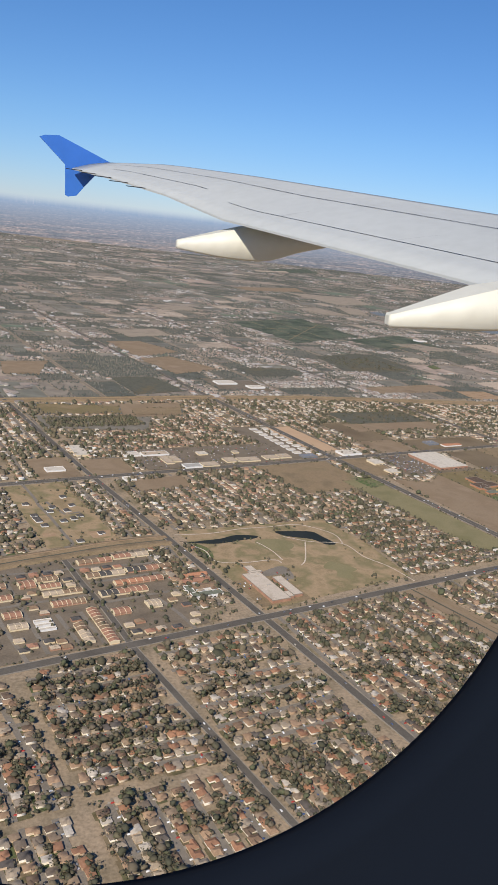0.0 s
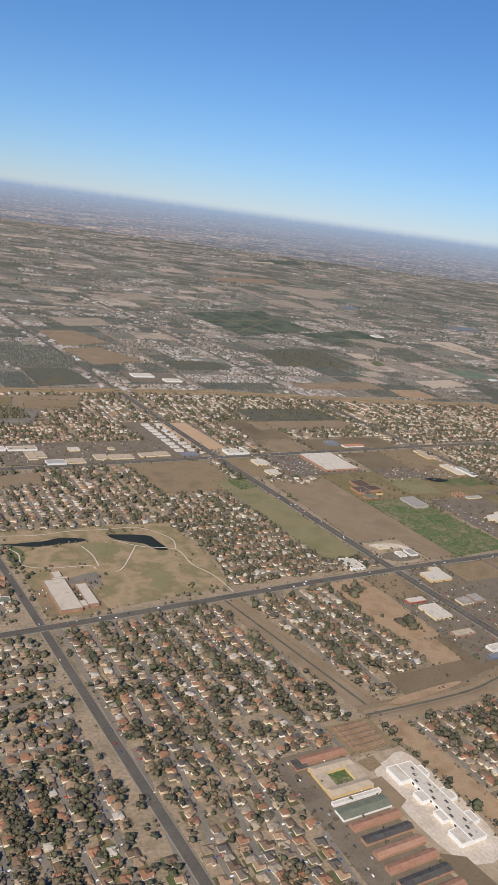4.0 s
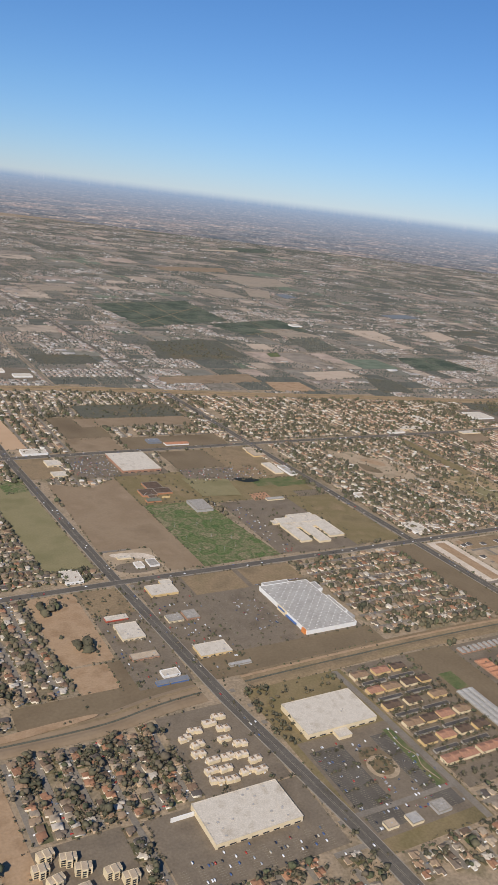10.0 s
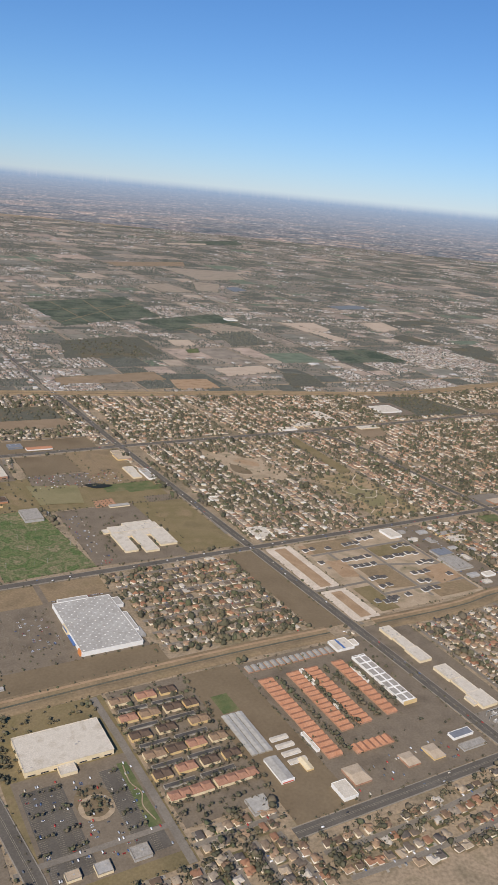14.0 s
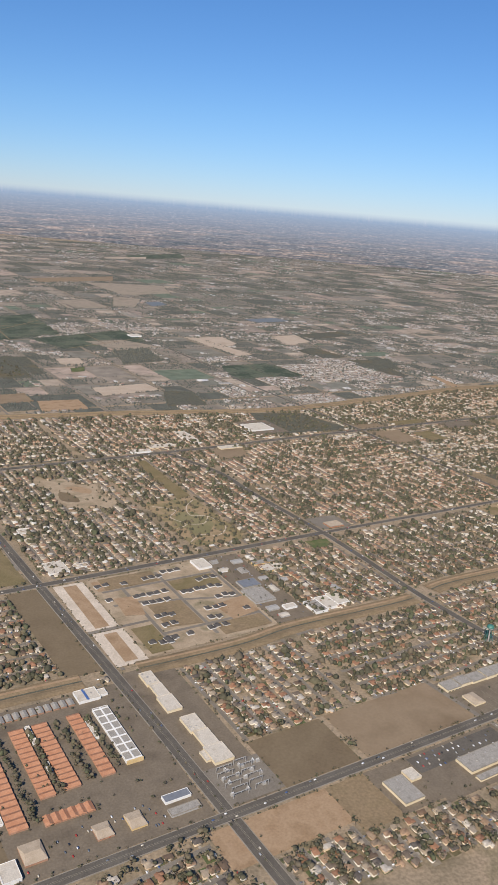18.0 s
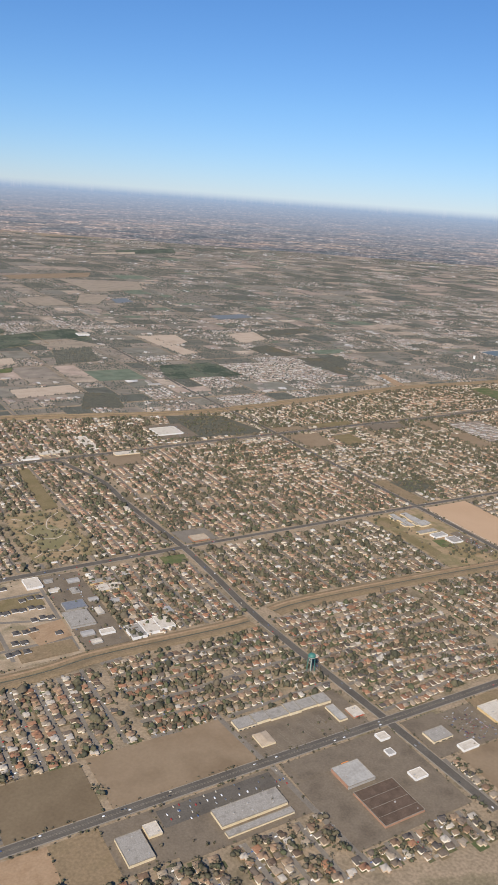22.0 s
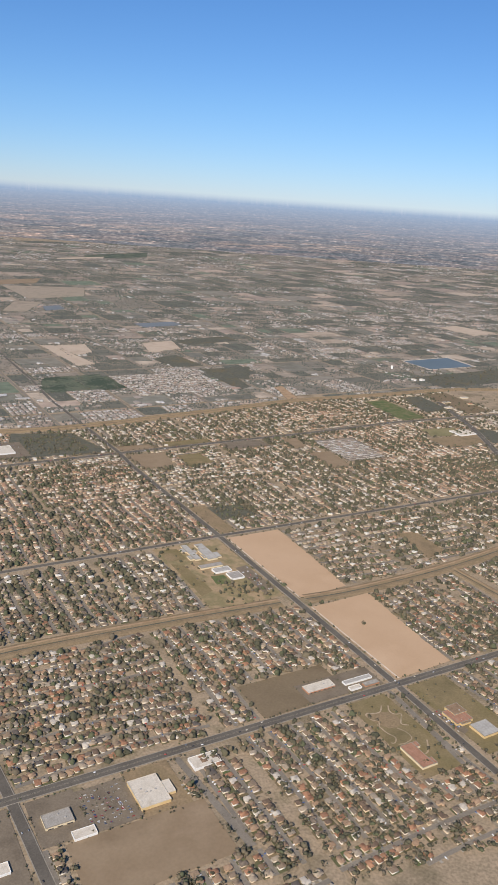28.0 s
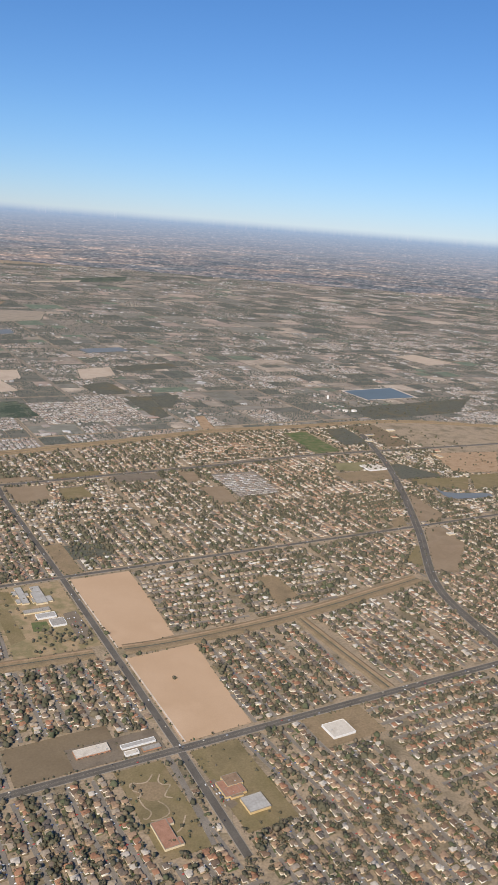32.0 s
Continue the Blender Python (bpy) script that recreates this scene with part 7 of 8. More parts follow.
def tree_line(p, q, gap, size):
    n = int(math.hypot(q[0] - p[0], q[1] - p[1]) / gap)
    for _ in range(n):
        t = frng.random()
        FAR_TREE.append((p[0] + (q[0] - p[0]) * t + frng.uniform(-1, 1), p[1] + (q[1] - p[1]) * t + frng.uniform(-1, 1), size * frng.uniform(0.5, 1.2)))


def far_parcel(a, b, c, d):
    grow = 1.0 if c < 1300 else 1.35 if c < 2600 else 2.1
    area = (b - a) * (d - c)
    town = noise.noise(Vector((a / 420, c / 380, 3))) + 0.5 * noise.noise(Vector((a / 130, c / 130, 8)))
    kind = frng.random() + 0.55 * town + (0.22 if c < 760 else 0.08 if c < 1300 else -0.04 if c > 2600 else 0)
    if frng.random() < 0.3:
        tree_line((a, c), (b, c), 4.5 * grow, grow)
    if frng.random() < 0.3:
        tree_line((a, c), (a, d), 4.5 * grow, grow)
    if kind > 1.0 and area > 900:        # rows of houses along straight streets
        GROUNDS["tract"].append((a, b, c, d))
        across = frng.random() < 0.5
        lo, hi, e0, e1 = (a, b, c, d) if across else (c, d, a, b)
        n = max(1, round((hi - lo) / (14.5 * grow)))
        pale = frng.random() < 0.4
        for k in range(n):
            mid = lo + (k + 0.5) * (hi - lo) / n
            FAR_STREET.append(([(mid, e0), (mid, e1)] if across else [(e0, mid), (e1, mid)], 2.2 * grow))
            for side in (-1, 1):
                e = e0 + 2.5
                while e < e1 - 2:
                    o = mid + side * 3.9 * grow + frng.uniform(-0.5, 0.5)
                    if frng.random() < 0.9:
                        FAR_HOUSE.append(((o, e) if across else (e, o)) + ((90 if across else 0) + frng.choice((0, 0, 90)), frng.uniform(3.3, 4.4) * grow * (1.08 if pale else 1), frng.uniform(2.6, 3.3) * grow))
                    e += frng.uniform(4.3, 5.0) * grow
        for _ in range(int(area / ((36 if pale else 18) * grow * grow))):
            FAR_TREE.append((frng.uniform(a, b), frng.uniform(c, d), frng.uniform(0.55, 1.25) * grow))
    elif kind > 0.74:                     # scattered homes among trees
        GROUNDS["tract" if frng.random() < 0.5 else "farm"].append((a, b, c, d))
        for _ in range(int(area / (190 * grow * grow))):
            FAR_HOUSE.append((frng.uniform(a + 2, b - 2), frng.uniform(c + 2, d - 2), frng.choice((0, 90)), frng.uniform(3.2, 6.5) * grow, frng.uniform(2.8, 4.0) * grow))
        for _ in range(int(area / ((27 if c < 2600 else 48) * grow * grow))):
            FAR_TREE.append((frng.uniform(a, b), frng.uniform(c, d), frng.uniform(0.6, 1.3) * grow))
    elif kind > 0.69:                     # halls and shops with pale roofs
        GROUNDS["tract"].append((a, b, c, d))
        for _ in range(int(area / 900) + 1):
            FAR_HOUSE.append((frng.uniform(a + 4, b - 4), frng.uniform(c + 4, d - 4), frng.choice((0, 90)), frng.uniform(7, 20), frng.uniform(6, 11)))
    elif kind > 0.31:                     # brush and groves
        GROUNDS["grove"].append((a, b, c, d))
        thick = frng.choice((16, 24, 24, 60)) * (1 if c < 2600 else 2)
        for _ in range(int(area / (thick * grow * grow))):
            p = frng.uniform(a, b), frng.uniform(c, d)
            if thick < 20 or noise.noise(Vector((p[0] / 24, p[1] / 24, 9))) > -0.1:
                FAR_TREE.append((*p, frng.uniform(0.6, 1.25) * grow))
    else:                                 # open fields
        GROUNDS["farm"].append((a, b, c, d))
        tree_line((a, c), (b, c), 7 * grow, 0.8 * grow)
        if frng.random() < 0.3:
            for _ in range(3):
                FAR_HOUSE.append((frng.uniform(a, b), c + frng.uniform(3, 8), frng.choice((0, 90)), frng.uniform(4, 10), frng.uniform(4, 6)))


v = 351.0
while v < 5300:
    dv = 131 if v < 2600 else 262
    u = -1441.0 - 26
    while u < 6200:
        du = 131 if v < 2600 else 262
        mu, mv = u + du / 2, v + dv / 2
        if seen(mu, mv):
            for a, b, c, d in split(u + 3, u + du - 3, v + 3, v + dv - 3, 62 if v < 1400 else 78 if v < 2600 else 120):
                c = max(c, 11 + np.interp((a + b) / 2, BANK_U, BANK_V))
                if d - c > 12 and b - a > 8:
                    far_parcel(a + 0.6, b - 0.6, c + 0.6, d - 0.6)
        u += du
    v += dv

for key in ("a", "b", "far_west"):
    line = ROADS[key][0]
    for (x0, y0), (x1, y1) in zip(line, line[1:]):
        if y1 > 500:
            for k in range(int((y1 - max(y0, 500)) / 9)):
                y = frng.uniform(max(y0, 500), y1)
                x = x0 + (x1 - x0) * (y - y0) / (y1 - y0) + frng.choice((-1, 1)) * frng.uniform(9, 16)
                FAR_HOUSE.append((x, y, 90, frng.uniform(4, 12), frng.uniform(4, 7)))

for k in range(21):
    for u in np.arange(934, 1104, 5.4):
        if frng.random() < 0.9:
            FAR_HOUSE.append((u, 556 + 6.9 * k + (1.2 if k % 2 else -1.2), 0, frng.uniform(3.2, 4.2), frng.uniform(2.4, 3.0)))
    for _ in range(26):
        FAR_TREE.append((frng.uniform(932, 1106), 556 + 6.9 * k + (4.4 if k % 2 else -4.0) * 0.5, frng.uniform(0.5, 0.9)))
for k in range(13):
    for u in np.arange(1067, 1128, 5.6):
        FAR_HOUSE.append((u - 0.12 * (13 - k) + 0.6, 160 + 6.6 * k, 0, 4.2, 2.2))
for k in range(26):
    FAR_HOUSE.append((1404 + frng.uniform(-8, 8), 142 + 4.5 * k, frng.choice((0, 90)), frng.uniform(3.5, 6), frng.uniform(2.8, 3.6)))
FAR_OUT = [row for row in KEEP_OUT if row[3] > 470]


def in_far_parcel(u, v):
    for a, b, c, d, outline in FAR_OUT:
        if a < u < b and c < v < d:
            odd = False
            for (x0, y0), (x1, y1) in zip(outline, outline[1:] + outline[:1]):
                if (y0 > v) != (y1 > v) and u < (x1 - x0) * (v - y0) / (y1 - y0) + x0:
                    odd = not odd
            if odd:
                return True
    return False


FAR_HOUSE = [h for h in FAR_HOUSE if not in_far_parcel(h[0], h[1])]
FAR_TREE = [t for t in FAR_TREE if not in_far_parcel(t[0], t[1])]
for a, b, c, d, outline in FAR_OUT:
    n = int((b - a + d - c) / 7)
    for _ in range(n):
        i, t = frng.randrange(len(outline)), frng.random()
        p, q = outline[i], outline[(i + 1) % len(outline)]
        FAR_TREE.append((p[0] + (q[0] - p[0]) * t, p[1] + (q[1] - p[1]) * t, frng.uniform(0.6, 1.3)))
for _ in range(900):
    u, v = frng.uniform(640, 760), frng.uniform(750, 890)
    if in_far_parcel(u, v):
        FAR_TREE.append((u, v, frng.uniform(0.9, 1.5)))

for _ in range(1100):
    u, v = frng.uniform(-117, -25), frng.uniform(635, 780)
    if in_far_parcel(u, v):
        FAR_TREE.append((u, v, frng.uniform(0.9, 1.5)))
for _ in range(900):
    u, v = frng.uniform(400, 780), frng.uniform(950, 1300)
    if inside(u, v, 0):
        FAR_TREE.append((round(u / 6) * 6, round(v / 5) * 5, 0.8))

# small shapes that the many far pieces share
WALL = (np.array([(x, y, z) for z in (0, 1) for x, y in ((-0.5, -0.5), (0.5, -0.5), (0.5, 0.5), (-0.5, 0.5))], float),
        np.array([(0, 1, 5), (0, 5, 4), (1, 2, 6), (1, 6, 5), (2, 3, 7), (2, 7, 6), (3, 0, 4), (3, 4, 7)]))
HIP = (np.array([(-0.56, -0.57, 0), (0.56, -0.57, 0), (0.56, 0.57, 0), (-0.56, 0.57, 0), (-0.22, 0, 1), (0.22, 0, 1)], float),
       np.array([(0, 1, 5), (0, 5, 4), (2, 3, 4), (2, 4, 5), (1, 2, 5), (3, 0, 4)]))
GABLE = (np.array([(-0.54, -0.57, 0), (0.54, -0.57, 0), (0.54, 0.57, 0), (-0.54, 0.57, 0), (-0.54, 0, 1), (0.54, 0, 1)], float), HIP[1])


def winged(side, wide, deep, hip):
    """Walls and roof of a house with a wing to the front; side: -1 or 1; the roof's two ridges meet."""
    x0, x1 = 0.5 * side, (0.5 - wide) * side
    wv = np.concatenate([WALL[0], [(x1, -0.5, 0), (x0, -0.5 - deep, 0), (x1, -0.5 - deep, 0), (x1, -0.5, 1), (x0, -0.5 - deep, 1), (x1, -0.5 - deep, 1)]])
    c, t = (0, 4) if side < 0 else (1, 5)
    wf = np.concatenate([WALL[1], [(c, 9, 12), (c, 12, t), (9, 10, 13), (9, 13, 12), (10, 8, 11), (10, 11, 13)]])
    inner = 0.22 if hip else 0.54
    e, xm = 0.06, (x0 + x1) / 2
    rv = np.array([(-0.56, -0.57, 0), (0.56, -0.57, 0), (0.56, 0.57, 0), (-0.56, 0.57, 0), (-inner, 0, 1), (inner, 0, 1),
                   (x0 + e * side, -0.55 - deep, 0), (x1 - e * side, -0.55 - deep, 0), (xm, -0.55 - deep + (0.25 if hip else 0), 0.82), (x1 - e * side, -0.1, 0), (x0 + e * side, -0.1, 0), (xm, -0.05, 0.82)], float)
    k = 4 if side < 0 else 5
    rf = np.concatenate([HIP[1], [(6, 7, 8), (7, 9, 11), (7, 11, 8), (10, 6, 8), (10, 8, 11), (11, 9, k), (11, k, 10)]])
    return (wv, wf), (rv, rf)


WINGED = [winged(-1, 0.42, 0.42, True), winged(1, 0.40, 0.5, False), winged(-1, 0.5, 0.3, False), winged(1, 0.45, 0.36, True)]
G = (1 + 5 ** 0.5) / 2
ICO = np.array([(-1, G, 0), (1, G, 0), (-1, -G, 0), (1, -G, 0), (0, -1, G), (0, 1, G), (0, -1, -G), (0, 1, -G), (G, 0, -1), (G, 0, 1), (-G, 0, -1), (-G, 0, 1)]) / math.hypot(1, G)
ICOF = np.array([(0, 11, 5), (0, 5, 1), (0, 1, 7), (0, 7, 10), (0, 10, 11), (1, 5, 9), (5, 11, 4), (11, 10, 2), (10, 7, 6), (7, 1, 8), (3, 9, 4), (3, 4, 2), (3, 2, 6), (3, 6, 8), (3, 8, 9), (4, 9, 5), (2, 4, 11), (6, 2, 10), (8, 6, 7), (9, 8, 1)])


def crown_shape(lumps, leaves, seed):
    """A crown of uneven lumps with loose leaf clumps round them, about 3 wide and 2.6 high, on a bare stem of 0.6."""
    r = np.random.RandomState(seed)
    pairs = []
    for k in range(lumps):
        c = np.array([r.uniform(-0.75, 0.75), r.uniform(-0.75, 0.75), r.uniform(1.0, 2.0)]) if lumps > 1 else np.array([0, 0, 1.5])
        size = r.uniform(0.55, 0.95) if lumps > 1 else 1.25
        pairs.append((ICO * (size * r.uniform(0.62, 1.3, (12, 1))) * (1, 1, 0.8) + c, ICOF))
    for k in range(leaves):
        a, e = r.uniform(0, 6.28), r.uniform(-0.4, 1.4)
        p = np.array([1.35 * math.cos(a) * math.cos(e), 1.35 * math.sin(a) * math.cos(e), 1.45 + 1.05 * math.sin(e)]) * (1, 1, 1) * r.uniform(0.8, 1.12)
        q = r.uniform(-0.32, 0.32, (4, 3)) + p
        pairs.append((q, np.array([(0, 1, 2), (1, 3, 2)])))
    return joined(pairs)


def tuft_shape(seed):
    """A plain uneven bush shape for the trees out at the fields."""
    r = np.random.RandomState(seed)
    ring = [(1.45 * r.uniform(0.7, 1.25) * math.cos(a), 1.45 * r.uniform(0.7, 1.25) * math.sin(a), r.uniform(0.0, 0.6)) for a in np.arange(4) * 1.571]
    return np.array([*ring, (r.uniform(-0.4, 0.4), r.uniform(-0.4, 0.4), 2.4)]), np.array([(k, (k + 1) % 4, 4) for k in range(4)])


def dome_shape(seed):
    """An uneven crown of two rings with a ragged top."""
    r = np.random.RandomState(seed)
    low = [(1.35 * r.uniform(0.6, 1.3) * math.cos(a), 1.35 * r.uniform(0.6, 1.3) * math.sin(a), r.uniform(0.2, 0.9)) for a in np.arange(4) * 1.571]
    top = [(1.0 * r.uniform(0.5, 1.25) * math.cos(a), 1.0 * r.uniform(0.5, 1.25) * math.sin(a), r.uniform(1.3, 2.1)) for a in np.arange(4) * 1.571 + 0.8]
    f = [t for k in range(4) for t in ((k, (k + 1) % 4, 4 + k), ((k + 1) % 4, 4 + (k + 1) % 4, 4 + k), (4 + k, 4 + (k + 1) % 4, 8))]
    return np.array([*low, *top, (r.uniform(-0.4, 0.4), r.uniform(-0.4, 0.4), r.uniform(1.7, 2.4))]), np.array(f)


TRUNK = (np.array([(0.13 * math.cos(a), 0.13 * math.sin(a), 0) for a in (0, 2.1, 4.2)] + [(0.07 * math.cos(a), 0.07 * math.sin(a), 1.3) for a in (0, 2.1, 4.2)]),
         np.array([(0, 1, 4), (0, 4, 3), (1, 2, 5), (1, 5, 4), (2, 0, 3), (2, 3, 5)]))


def many(name, shapes, rows, sizes, turns, mat, label, category):
    """Rows of (u, v, z) with one of the shapes each, as one object of small stuff."""
    rows, sizes, turns = np.asarray(rows, float), np.asarray(sizes, float), np.asarray(turns, float)
    xyz = np.concatenate([world_xy(rows[:, :2]), rows[:, 2:3]], 1)
    which = np.arange(len(rows)) % len(shapes)
    pairs = [repeated(s, xyz[which == k], turns[which == k] + TURN, sizes[which == k]) for k, s in enumerate(shapes) if (which == k).any()]
    v, f = joined(pairs)
    return tagged(new(name, mesh_from(name, v, f, mat)), label, category, kind="stuff")


def houses_many(name, rows, label, roof="roof_many", wall="house_wall_many"):
    r = np.array(rows)
    t = np.radians(r[:, 2])
    h = nrng.uniform(1.05, 1.5, len(r))
    z0 = np.zeros(len(r))
    many(name + "_walls", [WALL] + [w for w, _ in WINGED], np.stack([r[:, 0], r[:, 1], z0], 1), np.stack([r[:, 3], r[:, 4], h], 1), t, M[wall], label + ", walls", "houses")
    rise = nrng.uniform(0.6, 1.0, len(r)) * np.minimum(r[:, 4], 6) / 3.5
    many(name + "_roofs", [HIP] + [f for _, f in WINGED], np.stack([r[:, 0], r[:, 1], h], 1), np.stack([r[:, 3], r[:, 4], rise], 1), t, M[roof], label + ", roofs", "houses")


def trees_many(name, rows, shapes, label, trunk=True, leaf="leaf_many"):
    r = np.array(rows)
    t = nrng.uniform(0, 6.28, len(r))
    s = np.stack([r[:, 2] * nrng.uniform(0.85, 1.2, len(r)), r[:, 2] * nrng.uniform(0.85, 1.2, len(r)), np.minimum(r[:, 2], 1.3 if not trunk and leaf == "far_leaf" else 9) * nrng.uniform(0.8, 1.15, len(r))], 1)
    p = np.stack([r[:, 0], r[:, 1], np.zeros(len(r))], 1)
    many(name, shapes, p, s, t, M[leaf], label, "trees")
    if trunk:
        many(name + "_trunks", [TRUNK], p, s, t, M["bark"], label + ", trunks", "trees")


def house_model(k):
    """One of the single houses, with its walls, roof, garage door and windows."""
    r = random.Random(k)
    ob = thing("house", 0, 0, "single-storey house with a shingled hipped roof", "house", "family houses")
    w, d, h = r.uniform(3.5, 4.5), r.uniform(2.6, 3.2), 1.05
    wx = r.choice((-1, 1)) * w * 0.25
    part("wall", boxes((-w / 2, w / 2, -d / 2, d / 2, 0, h), (wx - w * 0.22, wx + w * 0.22, -d / 2 - 1.3, -d / 2 + 0.02, 0, h - 0.01)), M["house_wall"], ob)
    bm = prism(bmesh.new(), -w / 2 - 0.25, w / 2 + 0.25, -d / 2 - 0.25, d / 2 + 0.25, h, h + d * 0.25, 1.4)
    b2 = prism(bmesh.new(), -1.7, 1.9, -w * 0.22 - 0.15, w * 0.22 + 0.15, h, h + d * 0.2, 0.0 if k % 2 else 0.9)
    bmesh.ops.transform(b2, matrix=Matrix.Translation((wx, -d / 2 + 0.2, 0)) @ pose(0, 0, 0, 0, 0, 90), verts=b2.verts)
    tmp = bpy.data.meshes.new("tmp")
    b2.to_mesh(tmp)
    bm.from_mesh(tmp)
    b2.free()
    bpy.data.meshes.remove(tmp)
    part("roof", bm, M["roof"], ob)
    part("garage_door", boxes((wx - w * 0.16, wx + w * 0.16, -d / 2 - 1.34, -d / 2 - 1.3, 0.02, 0.7)), M["white"], ob)
    return ob


def tree_model(k):
    ob = thing("tree", 0, 0, "dark green broad-crowned yard tree", "tree", "yard trees")
    v, f = crown_shape(7, 120, 50 + k)
    crown = new("crown", mesh_from("crown", v, f, M["leaf"]))
    crown.parent = ob
    bm = bmesh.new()
    bmesh.ops.create_cone(bm, cap_ends=True, segments=7, radius1=0.15, radius2=0.08, depth=1.2, matrix=Matrix.Translation((0, 0, 0.6)))
    for a in range(3):
        bmesh.ops.create_cone(bm, cap_ends=True, segments=5, radius1=0.07, radius2=0.03, depth=1.0, matrix=pose(0.25 * math.cos(a * 2.1), 0.25 * math.sin(a * 2.1), 1.4, -28 * math.sin(a * 2.1), 28 * math.cos(a * 2.1), 0))
    part("trunk", bm, M["bark"], ob)
    return ob


def close_to_path(row):
    """How near a place in the plan lies to the stretch that the aeroplane passes."""
    return row[1] + 0.265 * row[0]


def in_strip(row):
    """The land that can be seen past the window, farther off where the aeroplane has climbed."""
    return close_to_path(row) > -300 + 0.085 * (row[0] + 390)


HOUSE_AT, TREE_AT = [h for h in HOUSE_AT if in_strip(h)], [t for t in TREE_AT if in_strip(t)]
DRIVES = [d for d in DRIVES if in_strip(d)]
STREETS = [line for line in ([p for p in line if in_strip(p)] for line in STREETS) if len(line) > 1]
HOUSE_AT.sort(key=close_to_path)
TREE_AT.sort(key=close_to_path)
near_h = [h for h in HOUSE_AT if -400 < h[0] < 900][:300]
chosen = set(near_h)
rest_h = [h for h in HOUSE_AT if h not in chosen]
near_t = [t for t in TREE_AT if -400 < t[0] < 900][:300]
chosen = set(near_t)
rest_t = [t for t in TREE_AT if t not in chosen]

models = [house_model(k) for k in range(8)]
for i, (u, v, turn, w, d) in enumerate(near_h):
    m = PLAN @ pose(u, v, 0, 0, 0, turn)
    if i < 8:
        models[i].matrix_basis = m
    else:
        copy_thing(models[i % 8], m)
new_house = None
for i, (u, v) in enumerate(NEW_HOUSES):
    m = PLAN @ pose(u, v, 0, 0, 0, rng.choice((0, 90, 180))) @ Matrix.Diagonal((1.12, 1.12, 1.12, 1))
    if new_house is None:
        new_house = thing("new_house", u, v, "new white house with dark hipped roof", "house", "new houses")
        part("wall", boxes((-2.1, 2.1, -1.7, 1.7, 0, 1.0), (-1.9, -0.2, -2.7, -1.68, 0, 0.98)), M["white"], new_house)
        part("roof", prism(bmesh.new(), -2.3, 2.3, -1.95, 1.95, 1.0, 1.9, 1.3), M["slate"], new_house)
        part("porch_roof", prism(bmesh.new(), -2.0, -0.1, -2.8, -1.2, 0.98, 1.4, 0.5), M["slate"], new_house)
        new_house.matrix_basis = m
    else:
        copy_thing(new_house, m).matrix_basis = m
models = [tree_model(k) for k in range(8)]
for i, (u, v, s) in enumerate(near_t):
    m = PLAN @ pose(u, v, 0, 0, 0, (i * 47) % 360)
    k = s * 1.0
    ob = models[i] if i < 8 else copy_thing(models[i % 8], m)
    ob.matrix_basis = m @ Matrix.Diagonal((k, k, k, 1))

houses_many("houses", [h for h in rest_h if close_to_path(h) < 90], "many single-storey houses with brown, tan and grey shingles")
blocks = {"block_roof": [], "pale_roof": [], "red_roof": []}
for h in rest_h:
    if close_to_path(h) >= 90:
        cell = (int((h[0] + 1000) // 131) * 7 + int((h[1] + 1000) // 130) * 5) % 5
        red = 524 < h[0] < 792 and 0 < h[1] < 250
        blocks["pale_roof" if (cell == 1 and not red) else "red_roof" if red or cell == 2 else "block_roof"].append(h)
houses_many("block_houses", blocks["block_roof"], "many houses with pale, tan and brown roofs", "block_roof")
houses_many("pale_houses", blocks["pale_roof"], "many houses with pale roofs", "pale_roof")
houses_many("red_houses", blocks["red_roof"], "many houses with reddish and tan roofs", "red_roof")
near_crowns = [crown_shape(2, 12, k) for k in range(8)]
mid_crowns = [joined([dome_shape(20 + k), crown_shape(0, 4, 20 + k)]) for k in range(8)]
far_crowns = [tuft_shape(40 + k) for k in range(6)]
trees_many("yard_trees", [(u, v, 0.88 * k) for u, v, k in rest_t if close_to_path((u, v)) < -125], near_crowns, "dark green broad-crowned yard trees")
trees_many("town_trees", [(u, v, 0.84 * k) for u, v, k in rest_t if -125 <= close_to_path((u, v)) < 110], mid_crowns, "dark green broad-crowned town trees", trunk=False)
domes = [dome_shape(60 + k) for k in range(8)]
trees_many("block_trees", [(u, v, 0.98 * k) for u, v, k in rest_t if close_to_path((u, v)) >= 110], domes, "dark green trees among the farther blocks", trunk=False)
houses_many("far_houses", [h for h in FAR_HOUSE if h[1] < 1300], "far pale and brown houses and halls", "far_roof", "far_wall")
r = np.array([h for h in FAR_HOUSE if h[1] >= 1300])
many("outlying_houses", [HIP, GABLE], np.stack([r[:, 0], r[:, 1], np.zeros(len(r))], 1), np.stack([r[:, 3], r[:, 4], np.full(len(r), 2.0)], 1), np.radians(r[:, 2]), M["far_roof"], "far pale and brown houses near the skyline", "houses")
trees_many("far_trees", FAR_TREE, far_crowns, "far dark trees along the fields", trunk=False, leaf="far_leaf")

